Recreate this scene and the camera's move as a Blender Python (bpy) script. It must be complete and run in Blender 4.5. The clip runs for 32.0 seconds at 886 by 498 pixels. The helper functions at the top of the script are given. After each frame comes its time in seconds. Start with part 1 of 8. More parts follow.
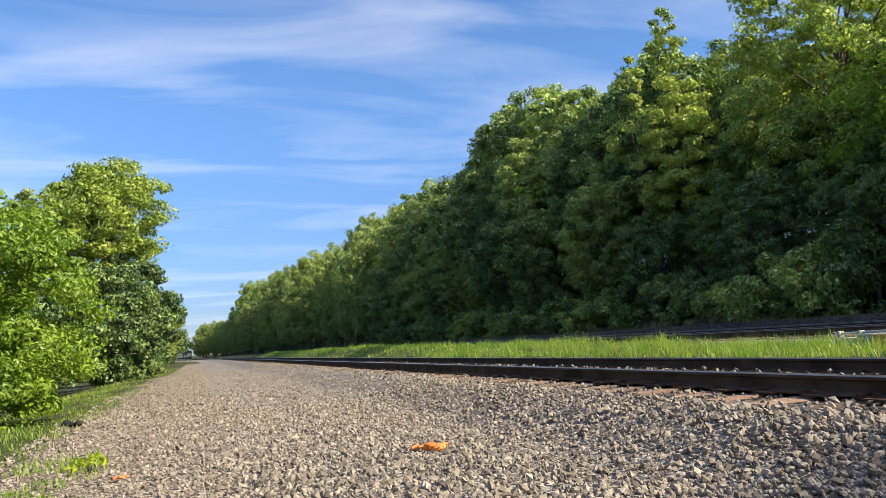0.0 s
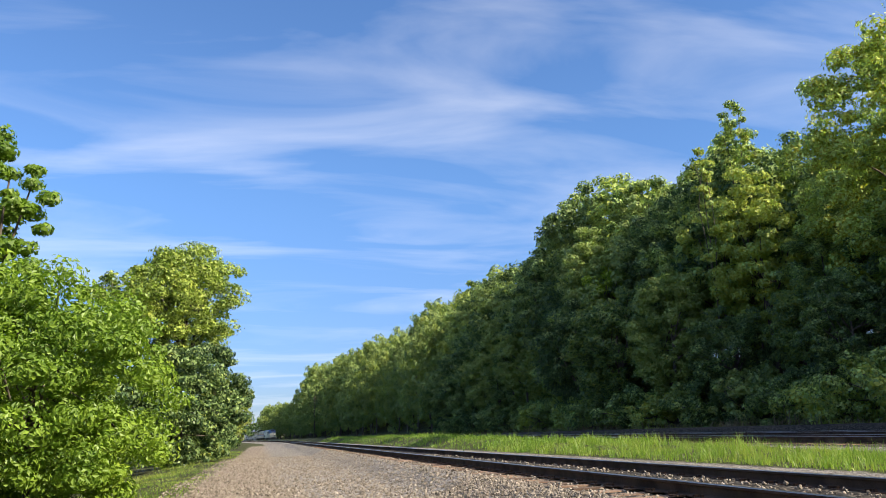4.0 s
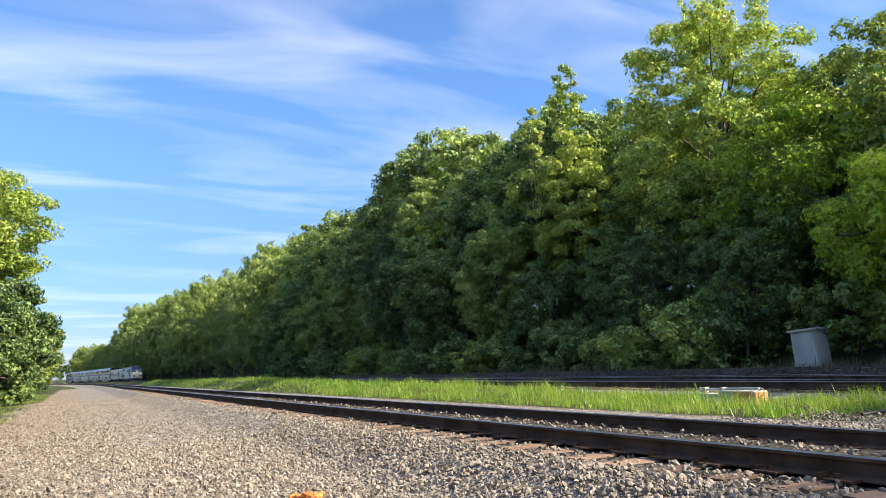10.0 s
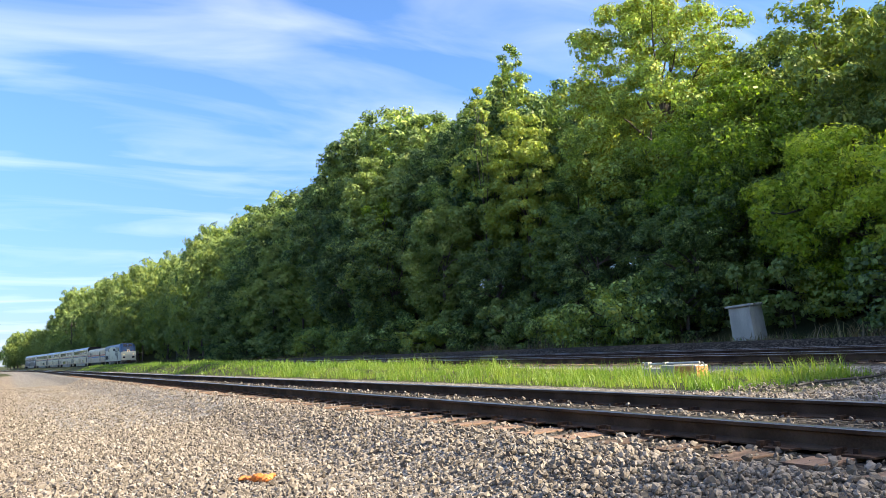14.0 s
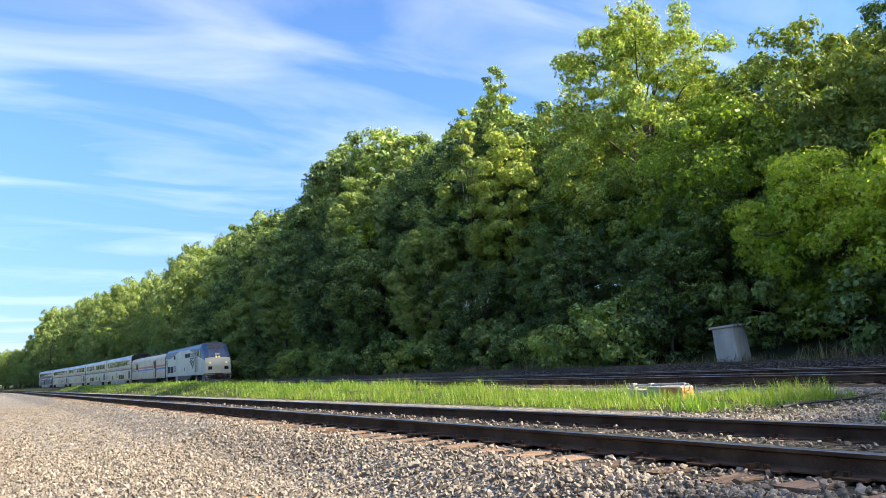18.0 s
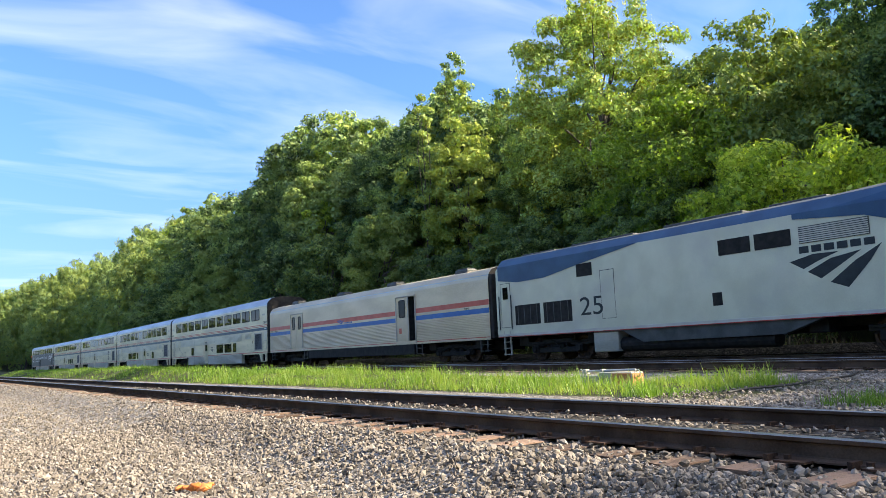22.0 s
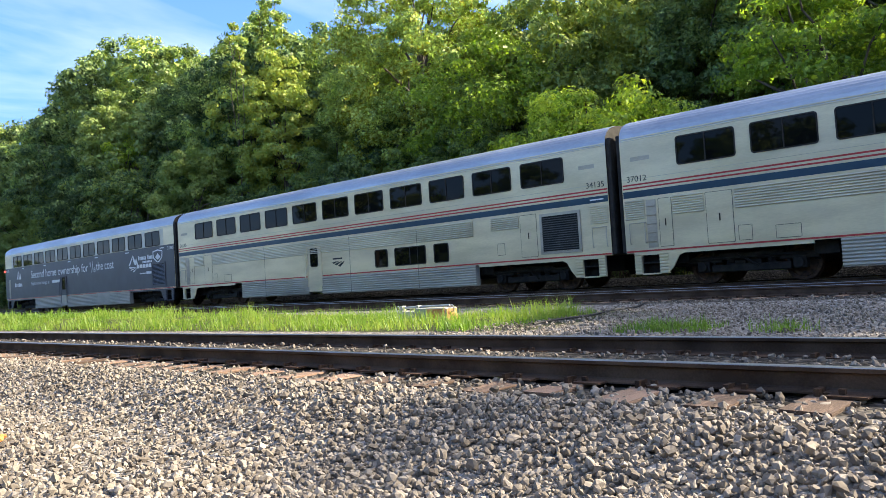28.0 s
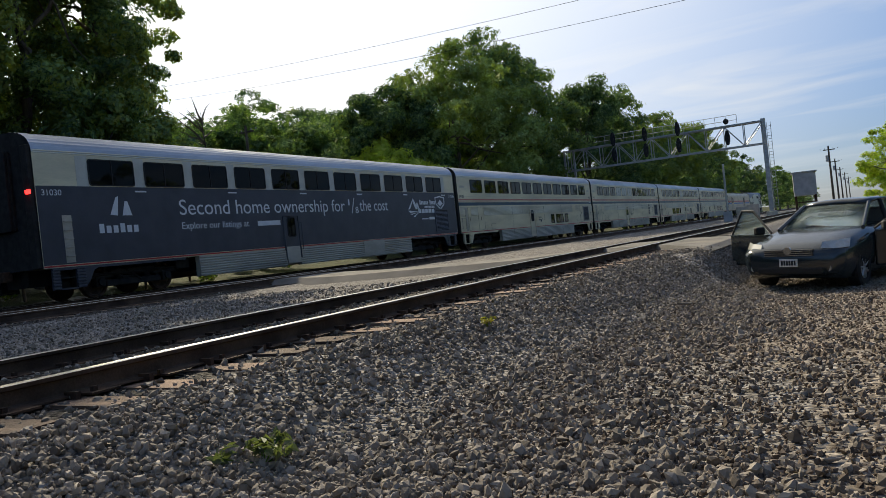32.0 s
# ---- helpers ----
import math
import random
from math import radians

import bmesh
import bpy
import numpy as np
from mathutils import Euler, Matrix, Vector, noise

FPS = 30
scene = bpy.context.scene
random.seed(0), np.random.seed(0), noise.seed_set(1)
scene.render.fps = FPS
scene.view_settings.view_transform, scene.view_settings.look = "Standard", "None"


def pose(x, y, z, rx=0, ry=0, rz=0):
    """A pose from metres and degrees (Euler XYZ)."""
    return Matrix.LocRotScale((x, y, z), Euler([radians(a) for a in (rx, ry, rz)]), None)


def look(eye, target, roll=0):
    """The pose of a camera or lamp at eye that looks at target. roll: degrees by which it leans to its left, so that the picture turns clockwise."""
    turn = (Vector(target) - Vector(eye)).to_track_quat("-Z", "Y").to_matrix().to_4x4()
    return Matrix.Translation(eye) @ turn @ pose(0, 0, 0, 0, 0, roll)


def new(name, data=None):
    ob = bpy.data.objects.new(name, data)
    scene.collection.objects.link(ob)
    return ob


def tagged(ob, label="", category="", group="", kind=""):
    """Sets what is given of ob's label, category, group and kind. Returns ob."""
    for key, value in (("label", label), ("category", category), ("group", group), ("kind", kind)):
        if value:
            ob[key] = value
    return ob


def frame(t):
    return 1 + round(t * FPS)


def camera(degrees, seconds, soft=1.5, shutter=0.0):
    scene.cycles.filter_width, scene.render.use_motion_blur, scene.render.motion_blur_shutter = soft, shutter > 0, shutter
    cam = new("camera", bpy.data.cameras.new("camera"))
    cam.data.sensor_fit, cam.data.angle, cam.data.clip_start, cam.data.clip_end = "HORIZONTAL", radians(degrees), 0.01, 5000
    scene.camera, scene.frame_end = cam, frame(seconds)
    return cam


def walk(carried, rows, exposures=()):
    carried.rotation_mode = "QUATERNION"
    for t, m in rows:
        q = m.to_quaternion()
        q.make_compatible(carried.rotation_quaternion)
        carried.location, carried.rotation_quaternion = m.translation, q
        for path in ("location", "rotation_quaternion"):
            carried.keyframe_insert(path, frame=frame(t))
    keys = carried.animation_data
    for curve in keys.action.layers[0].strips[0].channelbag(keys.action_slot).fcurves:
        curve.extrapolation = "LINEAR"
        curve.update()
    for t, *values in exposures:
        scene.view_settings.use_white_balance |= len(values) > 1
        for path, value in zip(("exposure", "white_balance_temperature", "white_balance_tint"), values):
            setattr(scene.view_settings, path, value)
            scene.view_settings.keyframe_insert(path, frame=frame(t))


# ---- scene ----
SECONDS = 32.0
cam = camera(59.6, SECONDS, soft=0.45)
# seconds, x, y, z, yaw, pitch, roll
PATH = [
    (0.0, -4.11, 0.39, 0.43, -17.95, 6.67, -4.19),
    (0.5, -4.11, 0.39, 0.44, -18.30, 7.66, -4.19),
    (1.0, -4.11, 0.35, 0.46, -18.23, 10.51, -4.15),
    (1.5, -4.11, 0.33, 0.49, -17.53, 13.67, -3.79),
    (2.0, -4.12, 0.33, 0.49, -16.44, 14.65, -3.24),
    (2.5, -4.11, 0.32, 0.49, -14.29, 14.78, -2.83),
    (4.5, -4.24, 0.20, 0.61, -13.39, 13.02, -2.31),
    (5.0, -4.22, 0.16, 0.58, -14.75, 13.24, -2.82),
    (5.5, -4.19, 0.17, 0.53, -16.19, 13.48, -2.98),
    (6.0, -4.16, 0.24, 0.50, -16.86, 13.77, -3.48),
    (6.5, -4.11, 0.27, 0.53, -17.39, 13.61, -4.06),
    (7.0, -4.06, 0.28, 0.53, -18.15, 13.22, -4.12),
    (7.5, -4.04, 0.25, 0.54, -19.12, 12.48, -3.61),
    (8.0, -4.08, 0.26, 0.55, -19.84, 11.77, -2.02),
    (8.5, -4.13, 0.14, 0.57, -21.15, 11.09, -1.86),
    (9.0, -4.16, 0.10, 0.56, -22.29, 10.32, -1.69),
    (9.5, -4.15, 0.06, 0.57, -24.09, 9.39, -1.81),
    (10.0, -4.15, 0.00, 0.58, -25.54, 8.84, -1.93),
    (10.5, -4.12, -0.01, 0.58, -26.10, 8.44, -2.12),
    (11.0, -4.12, -0.01, 0.57, -26.68, 8.03, -2.37),
    (11.5, -4.13, 0.01, 0.57, -26.97, 7.65, -2.33),
    (12.0, -4.16, 0.03, 0.57, -27.29, 7.35, -2.23),
    (12.5, -4.18, 0.04, 0.57, -27.58, 7.20, -2.28),
    (13.0, -4.18, 0.04, 0.57, -28.15, 7.20, -2.41),
    (13.5, -4.18, 0.03, 0.57, -28.77, 7.19, -2.53),
    (14.0, -4.17, 0.03, 0.57, -29.49, 7.21, -2.86),
    (14.5, -4.17, 0.03, 0.58, -29.88, 7.25, -2.88),
    (15.0, -4.17, 0.02, 0.59, -30.50, 7.47, -3.12),
    (15.5, -4.18, 0.03, 0.58, -30.83, 7.68, -3.09),
    (17.5, -4.18, 0.05, 0.58, -31.26, 8.51, -3.08),
    (18.0, -4.19, 0.06, 0.58, -30.72, 8.65, -2.83),
    (18.5, -4.20, 0.05, 0.58, -30.19, 8.75, -2.67),
    (19.0, -4.20, 0.05, 0.58, -29.78, 8.80, -2.61),
    (19.5, -4.20, 0.05, 0.57, -29.74, 8.83, -2.62),
    (20.0, -4.20, 0.04, 0.58, -29.85, 8.79, -2.57),
    (20.5, -4.20, 0.04, 0.58, -30.08, 8.71, -2.57),
    (21.0, -4.18, 0.05, 0.57, -30.45, 8.55, -2.67),
    (21.5, -4.18, 0.05, 0.57, -31.30, 8.23, -2.65),
    (22.0, -4.21, 0.04, 0.58, -33.94, 7.45, -2.61),
    (22.5, -4.34, -0.08, 0.60, -36.51, 6.64, -2.44),
    (23.0, -4.22, 0.06, 0.56, -38.25, 6.30, -2.02),
    (23.5, -4.21, 0.05, 0.56, -39.11, 6.06, -1.70),
    (24.0, -4.20, 0.05, 0.56, -39.36, 5.81, -1.63),
    (24.5, -4.19, 0.06, 0.56, -39.31, 5.41, -1.71),
    (26.5, -4.27, -0.02, 0.57, -40.53, 4.07, -3.78),
    (27.0, -4.23, 0.05, 0.56, -42.74, 3.54, -4.00),
    (27.5, -4.22, 0.05, 0.56, -45.70, 2.91, -3.94),
    (28.0, -4.22, 0.05, 0.56, -47.16, 2.26, -3.49),
    (28.5, -4.21, 0.06, 0.56, -49.17, 1.97, -3.29),
    (29.0, -4.21, 0.05, 0.55, -56.25, 1.59, -3.96),
    (29.2, -4.20, 0.05, 0.54, -60.20, 1.30, -4.01),
    (29.6, -4.18, -0.02, 0.53, -66.97, 0.82, -4.64),
    (30.0, -4.09, -0.06, 0.52, -76.55, 0.18, -4.85),
    (30.3, -4.02, -0.10, 0.52, -89.24, -0.70, -5.39),
    (30.6, -4.06, -0.17, 0.51, -102.53, -1.56, -5.89),
    (30.8, -4.03, -0.21, 0.51, -110.29, -1.92, -5.89),
    (31.0, -3.92, -0.32, 0.50, -118.15, -2.35, -5.90),
    (31.2, -3.96, -0.31, 0.51, -125.97, -1.92, -5.90),
    (31.4, -3.96, -0.34, 0.49, -133.12, -1.54, -6.50),
    (31.6, -3.95, -0.34, 0.48, -140.57, -0.91, -6.16),
    (31.8, -3.93, -0.37, 0.48, -146.85, -0.58, -6.22),
    (32.0, -3.91, -0.40, 0.48, -151.97, -0.35, -6.16),
]


def aim(x, y, z, yaw, pitch, roll):
    return pose(x, y, z, 90 + pitch, 0, yaw) @ pose(0, 0, 0, 0, 0, roll)


walk(cam, [(r[0], aim(*r[1:])) for r in PATH],
     exposures=[(0.0, 0.82, 7000, 10), (2.5, 0.80, 7000, 10), (8.0, 1.02, 7000, 10), (14.0, 1.30, 7000, 10), (23.0, 1.34, 7000, 10), (27.5, 1.46, 7000, 10), (28.5, 1.62, 7000, 10), (29.3, 1.94, 7100, 10), (30.0, 2.76, 7600, 10), (31.0, 2.04, 6400, 10), (31.3, 1.62, 7000, 10), (31.6, 1.12, 7050, 8), (32.0, 0.02, 7100, 6)])

# ---- light ----
SUN_AZ, SUN_EL = 132.0, 35.0          # degrees clockwise from +y; above the horizon


def make_world():
    world = bpy.data.worlds.new("world")
    scene.world = world
    world.use_nodes = True
    nt = world.node_tree
    nt.nodes.clear()
    N, L = nt.nodes.new, nt.links.new
    out, bg = N("ShaderNodeOutputWorld"), N("ShaderNodeBackground")
    sky = N("ShaderNodeTexSky")
    sky.sky_type, sky.sun_disc = "NISHITA", False
    sky.sun_elevation, sky.sun_rotation = radians(SUN_EL), radians(SUN_AZ)
    sky.air_density, sky.dust_density, sky.ozone_density = 1.0, 0.5, 3.2
    # thin streaked cloud
    tc, sep = N("ShaderNodeTexCoord"), N("ShaderNodeSeparateXYZ")
    L(tc.outputs["Generated"], sep.inputs[0])
    add = N("ShaderNodeMath"); add.operation = "ADD"; add.inputs[1].default_value = 0.12
    L(sep.outputs["Z"], add.inputs[0])
    mx = N("ShaderNodeMath"); mx.operation = "MAXIMUM"; mx.inputs[1].default_value = 0.05
    L(add.outputs[0], mx.inputs[0])
    dx = N("ShaderNodeMath"); dx.operation = "DIVIDE"
    dy = N("ShaderNodeMath"); dy.operation = "DIVIDE"
    L(sep.outputs["X"], dx.inputs[0]); L(mx.outputs[0], dx.inputs[1])
    L(sep.outputs["Y"], dy.inputs[0]); L(mx.outputs[0], dy.inputs[1])
    comb = N("ShaderNodeCombineXYZ")
    L(dx.outputs[0], comb.inputs["X"]); L(dy.outputs[0], comb.inputs["Y"])
    mp = N("ShaderNodeMapping")
    mp.inputs["Rotation"].default_value = (0, 0, radians(24))
    mp.inputs["Location"].default_value = (3.1, 0.4, 0)
    mp.inputs["Scale"].default_value = (0.42, 1.15, 1)
    L(comb.outputs[0], mp.inputs["Vector"])
    n1 = N("ShaderNodeTexNoise")
    n1.inputs["Scale"].default_value, n1.inputs["Detail"].default_value = 2.3, 7.0
    n1.inputs["Roughness"].default_value, n1.inputs["Distortion"].default_value = 0.5, 0.7
    L(mp.outputs[0], n1.inputs["Vector"])
    ramp = N("ShaderNodeValToRGB")
    ramp.color_ramp.elements[0].position, ramp.color_ramp.elements[1].position = 0.46, 0.76
    L(n1.outputs["Fac"], ramp.inputs["Fac"])
    # hazier towards the sun
    dot = N("ShaderNodeVectorMath"); dot.operation = "DOT_PRODUCT"
    az, el = radians(SUN_AZ), radians(SUN_EL)
    dot.inputs[1].default_value = (math.sin(az) * math.cos(el), math.cos(az) * math.cos(el), math.sin(el))
    L(tc.outputs["Generated"], dot.inputs[0])
    mr = N("ShaderNodeMapRange")
    mr.inputs["From Min"].default_value, mr.inputs["From Max"].default_value = 0.50, 1.0
    mr.inputs["To Min"].default_value, mr.inputs["To Max"].default_value = 0.0, 0.8
    L(dot.outputs["Value"], mr.inputs["Value"])
    cl = N("ShaderNodeMath"); cl.operation = "MULTIPLY_ADD"; cl.inputs[1].default_value = 0.28
    L(ramp.outputs["Color"], cl.inputs[0]); L(mr.outputs[0], cl.inputs[2])
    clc = N("ShaderNodeClamp"); L(cl.outputs[0], clc.inputs["Value"])
    tint = N("ShaderNodeMixRGB"); tint.blend_type = "MULTIPLY"; tint.inputs["Fac"].default_value = 1.0
    tint.inputs["Color2"].default_value = (0.72, 1.01, 1.36, 1)
    L(sky.outputs["Color"], tint.inputs["Color1"])
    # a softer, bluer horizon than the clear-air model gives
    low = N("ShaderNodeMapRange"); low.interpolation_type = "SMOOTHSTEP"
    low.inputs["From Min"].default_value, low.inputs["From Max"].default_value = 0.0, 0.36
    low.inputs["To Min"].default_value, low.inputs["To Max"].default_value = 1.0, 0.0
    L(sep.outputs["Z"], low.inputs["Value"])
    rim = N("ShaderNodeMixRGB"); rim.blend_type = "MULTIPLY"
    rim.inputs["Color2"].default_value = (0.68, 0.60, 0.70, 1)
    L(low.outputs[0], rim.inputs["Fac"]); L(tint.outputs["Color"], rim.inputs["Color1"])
    mix = N("ShaderNodeMixRGB")
    mix.inputs["Color2"].default_value = (8.6, 8.7, 9.2, 1)
    L(clc.outputs[0], mix.inputs["Fac"])
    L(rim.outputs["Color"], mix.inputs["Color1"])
    # the bright veil round the sun
    sq = N("ShaderNodeMath"); sq.operation = "MULTIPLY"
    L(mr.outputs[0], sq.inputs[0]); L(mr.outputs[0], sq.inputs[1])
    veil = N("ShaderNodeMixRGB"); veil.blend_type = "ADD"; veil.inputs["Fac"].default_value = 1.0
    glare = N("ShaderNodeVectorMath"); glare.operation = "SCALE"
    glare.inputs[0].default_value = (10.0, 9.2, 8.2)
    L(sq.outputs[0], glare.inputs["Scale"])
    L(mix.outputs["Color"], veil.inputs["Color1"]); L(glare.outputs[0], veil.inputs["Color2"])
    L(veil.outputs["Color"], bg.inputs["Color"])
    bg.inputs["Strength"].default_value = 0.094
    L(bg.outputs[0], out.inputs["Surface"])


make_world()
sun = new("sun", bpy.data.lights.new("sun", "SUN"))
sun.data.energy, sun.data.angle, sun.data.color = 5.0, radians(0.6), (1.0, 0.90, 0.73)
_az, _el = radians(SUN_AZ), radians(SUN_EL)
SUN_DIR = Vector((math.sin(_az) * math.cos(_el), math.cos(_az) * math.cos(_el), math.sin(_el)))
sun.matrix_world = look((60 * SUN_DIR)[:], (0, 0, 0))

# ---- materials ----
MATS = {}


def nodes_of(name, rough=0.8, metal=0.0, spec=0.5):
    m = bpy.data.materials.new(name)
    m.use_nodes = True
    b = m.node_tree.nodes["Principled BSDF"]
    b.inputs["Roughness"].default_value, b.inputs["Metallic"].default_value = rough, metal
    b.inputs["Specular IOR Level"].default_value = spec
    MATS[name] = m
    return m, m.node_tree, b


def ramp_node(nt, stops):
    r = nt.nodes.new("ShaderNodeValToRGB")
    cr = r.color_ramp
    while len(cr.elements) < len(stops):
        cr.elements.new(0.5)
    for e, (p, c) in zip(cr.elements, stops):
        e.position, e.color = p, (*c, 1)
    return r


def surface(name, c1, c2, scale=6.0, rough=0.7, metal=0.0, bump=0.15, fine=60.0, spec=0.4, stretch=(1, 1, 1), per_object=0.0,
            dirt=None, detail=6.0, bump_dist=0.01, lo=0.35, hi=0.65):
    """A surface that varies between two colours at a large and a fine scale."""
    m, nt, b = nodes_of(name, rough, metal, spec)
    N, L = nt.nodes.new, nt.links.new
    tc, mp = N("ShaderNodeTexCoord"), N("ShaderNodeMapping")
    mp.inputs["Scale"].default_value = stretch
    L(tc.outputs["Object"], mp.inputs["Vector"])
    n1, n2 = N("ShaderNodeTexNoise"), N("ShaderNodeTexNoise")
    n1.inputs["Scale"].default_value, n1.inputs["Detail"].default_value = scale, detail
    n2.inputs["Scale"].default_value, n2.inputs["Detail"].default_value = fine, 3.0
    L(mp.outputs[0], n1.inputs["Vector"]); L(mp.outputs[0], n2.inputs["Vector"])
    mixv = N("ShaderNodeMath"); mixv.operation = "MULTIPLY_ADD"
    mixv.inputs[1].default_value = 0.35
    sub = N("ShaderNodeMath"); sub.operation = "SUBTRACT"; sub.inputs[1].default_value = 0.175
    L(n2.outputs["Fac"], mixv.inputs[0]); L(n1.outputs["Fac"], sub.inputs[0]); L(sub.outputs[0], mixv.inputs[2])
    fac = mixv.outputs[0]
    if per_object:
        oi, ma = N("ShaderNodeObjectInfo"), N("ShaderNodeMath")
        ma.operation = "MULTIPLY_ADD"; ma.inputs[1].default_value = per_object
        s2 = N("ShaderNodeMath"); s2.operation = "SUBTRACT"; s2.inputs[1].default_value = per_object / 2
        L(fac, s2.inputs[0]); L(oi.outputs["Random"], ma.inputs[0]); L(s2.outputs[0], ma.inputs[2])
        fac = ma.outputs[0]
    stops = [(lo, c1), (hi, c2)]
    r = ramp_node(nt, stops)
    L(fac, r.inputs["Fac"])
    col = r.outputs["Color"]
    if dirt:
        n3 = N("ShaderNodeTexNoise"); n3.inputs["Scale"].default_value = scale * 0.37; n3.inputs["Detail"].default_value = 7
        L(mp.outputs[0], n3.inputs["Vector"])
        r3 = ramp_node(nt, [(0.5, (0, 0, 0)), (0.72, (0.8, 0.8, 0.8))])
        L(n3.outputs["Fac"], r3.inputs["Fac"])
        mx = N("ShaderNodeMixRGB"); mx.inputs["Color2"].default_value = (*dirt, 1)
        L(r3.outputs["Color"], mx.inputs["Fac"]); L(col, mx.inputs["Color1"])
        col = mx.outputs["Color"]
    L(col, b.inputs["Base Color"])
    if bump:
        bp = N("ShaderNodeBump")
        bp.inputs["Strength"].default_value, bp.inputs["Distance"].default_value = bump, bump_dist
        L(n2.outputs["Fac"], bp.inputs["Height"]); L(bp.outputs[0], b.inputs["Normal"])
    return m


def leaf_material(name, dark, light, trans=0.45, yellow=(0.30, 0.30, 0.03), cut=0.0, keep=0.56):
    """Leaves; with cut, each face is a spray of small leaves with gaps, cut cells to the metre."""
    m = bpy.data.materials.new(name)
    m.use_nodes = True
    nt = m.node_tree
    nt.nodes.clear()
    N, L = nt.nodes.new, nt.links.new
    out = N("ShaderNodeOutputMaterial")
    geo, oi = N("ShaderNodeNewGeometry"), N("ShaderNodeObjectInfo")
    tc, ns = N("ShaderNodeTexCoord"), N("ShaderNodeTexNoise")
    ns.inputs["Scale"].default_value, ns.inputs["Detail"].default_value = 0.45, 2.0
    L(tc.outputs["Object"], ns.inputs["Vector"])
    a = N("ShaderNodeMath"); a.operation = "MULTIPLY_ADD"; a.inputs[1].default_value = 0.35
    L(geo.outputs["Random Per Island"], a.inputs[0])
    c = N("ShaderNodeMath"); c.operation = "MULTIPLY_ADD"; c.inputs[1].default_value = 0.75; c.inputs[2].default_value = -0.33
    L(oi.outputs["Random"], c.inputs[0])
    d = N("ShaderNodeMath"); d.operation = "ADD"
    L(c.outputs[0], d.inputs[0]); L(ns.outputs["Fac"], d.inputs[1]); L(d.outputs[0], a.inputs[2])
    r = ramp_node(nt, [(0.35, dark), (0.85, light), (1.0, yellow)])
    fac = a.outputs[0]
    if cut:
        vo = N("ShaderNodeTexVoronoi"); vo.inputs["Scale"].default_value = cut
        L(tc.outputs["Object"], vo.inputs["Vector"])
        cell = N("ShaderNodeSeparateColor"); L(vo.outputs["Color"], cell.inputs[0])
        e = N("ShaderNodeMath"); e.operation = "MULTIPLY_ADD"; e.inputs[1].default_value = 0.66
        e2 = N("ShaderNodeMath"); e2.operation = "SUBTRACT"; e2.inputs[1].default_value = 0.33
        L(fac, e2.inputs[0]); L(cell.outputs[0], e.inputs[0]); L(e2.outputs[0], e.inputs[2])
        fac = e.outputs[0]
    L(fac, r.inputs["Fac"])
    df, tr, gl = N("ShaderNodeBsdfDiffuse"), N("ShaderNodeBsdfTranslucent"), N("ShaderNodeBsdfGlossy")
    if cut:                                    # every small leaf of a spray is tilted its own way
        tilt = N("ShaderNodeVectorMath"); tilt.operation = "SUBTRACT"; tilt.inputs[1].default_value = (0.5, 0.5, 0.5)
        lean = N("ShaderNodeVectorMath"); lean.operation = "MULTIPLY_ADD"; lean.inputs[1].default_value = (1.5, 1.5, 1.5)
        unit = N("ShaderNodeVectorMath"); unit.operation = "NORMALIZE"
        L(vo.outputs["Color"], tilt.inputs[0]); L(tilt.outputs[0], lean.inputs[0])
        L(geo.outputs["Normal"], lean.inputs[2]); L(lean.outputs[0], unit.inputs[0])
        for sh in (df, tr, gl):
            L(unit.outputs[0], sh.inputs["Normal"])
    hs = N("ShaderNodeMixRGB"); hs.blend_type = "MULTIPLY"; hs.inputs["Fac"].default_value = 1.0
    hs.inputs["Color2"].default_value = (1.13, 1.27, 0.60, 1)
    L(r.outputs["Color"], df.inputs["Color"]); L(r.outputs["Color"], hs.inputs["Color1"])
    L(hs.outputs["Color"], tr.inputs["Color"])
    gl.inputs["Roughness"].default_value = 0.45
    gl.inputs["Color"].default_value = (0.8, 0.85, 0.8, 1)
    m1, m2 = N("ShaderNodeMixShader"), N("ShaderNodeMixShader")
    m1.inputs["Fac"].default_value, m2.inputs["Fac"].default_value = trans, 0.03
    L(df.outputs[0], m1.inputs[1]); L(tr.outputs[0], m1.inputs[2])
    L(m1.outputs[0], m2.inputs[1]); L(gl.outputs[0], m2.inputs[2])
    last = m2
    if cut:
        gap, tp, last = N("ShaderNodeMath"), N("ShaderNodeBsdfTransparent"), N("ShaderNodeMixShader")
        gap.operation = "LESS_THAN"; gap.inputs[1].default_value = keep
        L(vo.outputs["Distance"], gap.inputs[0]); L(gap.outputs[0], last.inputs["Fac"])
        L(tp.outputs[0], last.inputs[1]); L(m2.outputs[0], last.inputs[2])
    L(last.outputs[0], out.inputs["Surface"])
    MATS[name] = m
    return m


leaf_material("leaf_forest", (0.089, 0.154, 0.050), (0.430, 0.575, 0.190), trans=0.30, yellow=(0.392, 0.440, 0.087), cut=7.0, keep=0.60)
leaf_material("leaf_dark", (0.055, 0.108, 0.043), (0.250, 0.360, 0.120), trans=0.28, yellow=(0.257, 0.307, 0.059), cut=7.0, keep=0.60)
leaf_material("leaf_bright", (0.188, 0.296, 0.039), (0.467, 0.569, 0.084), yellow=(0.537, 0.591, 0.087), trans=0.52, cut=7.0, keep=0.60)
leaf_material("leaf_hero", (0.195, 0.290, 0.085), (0.545, 0.670, 0.200), trans=0.33, cut=7.0, keep=0.60)
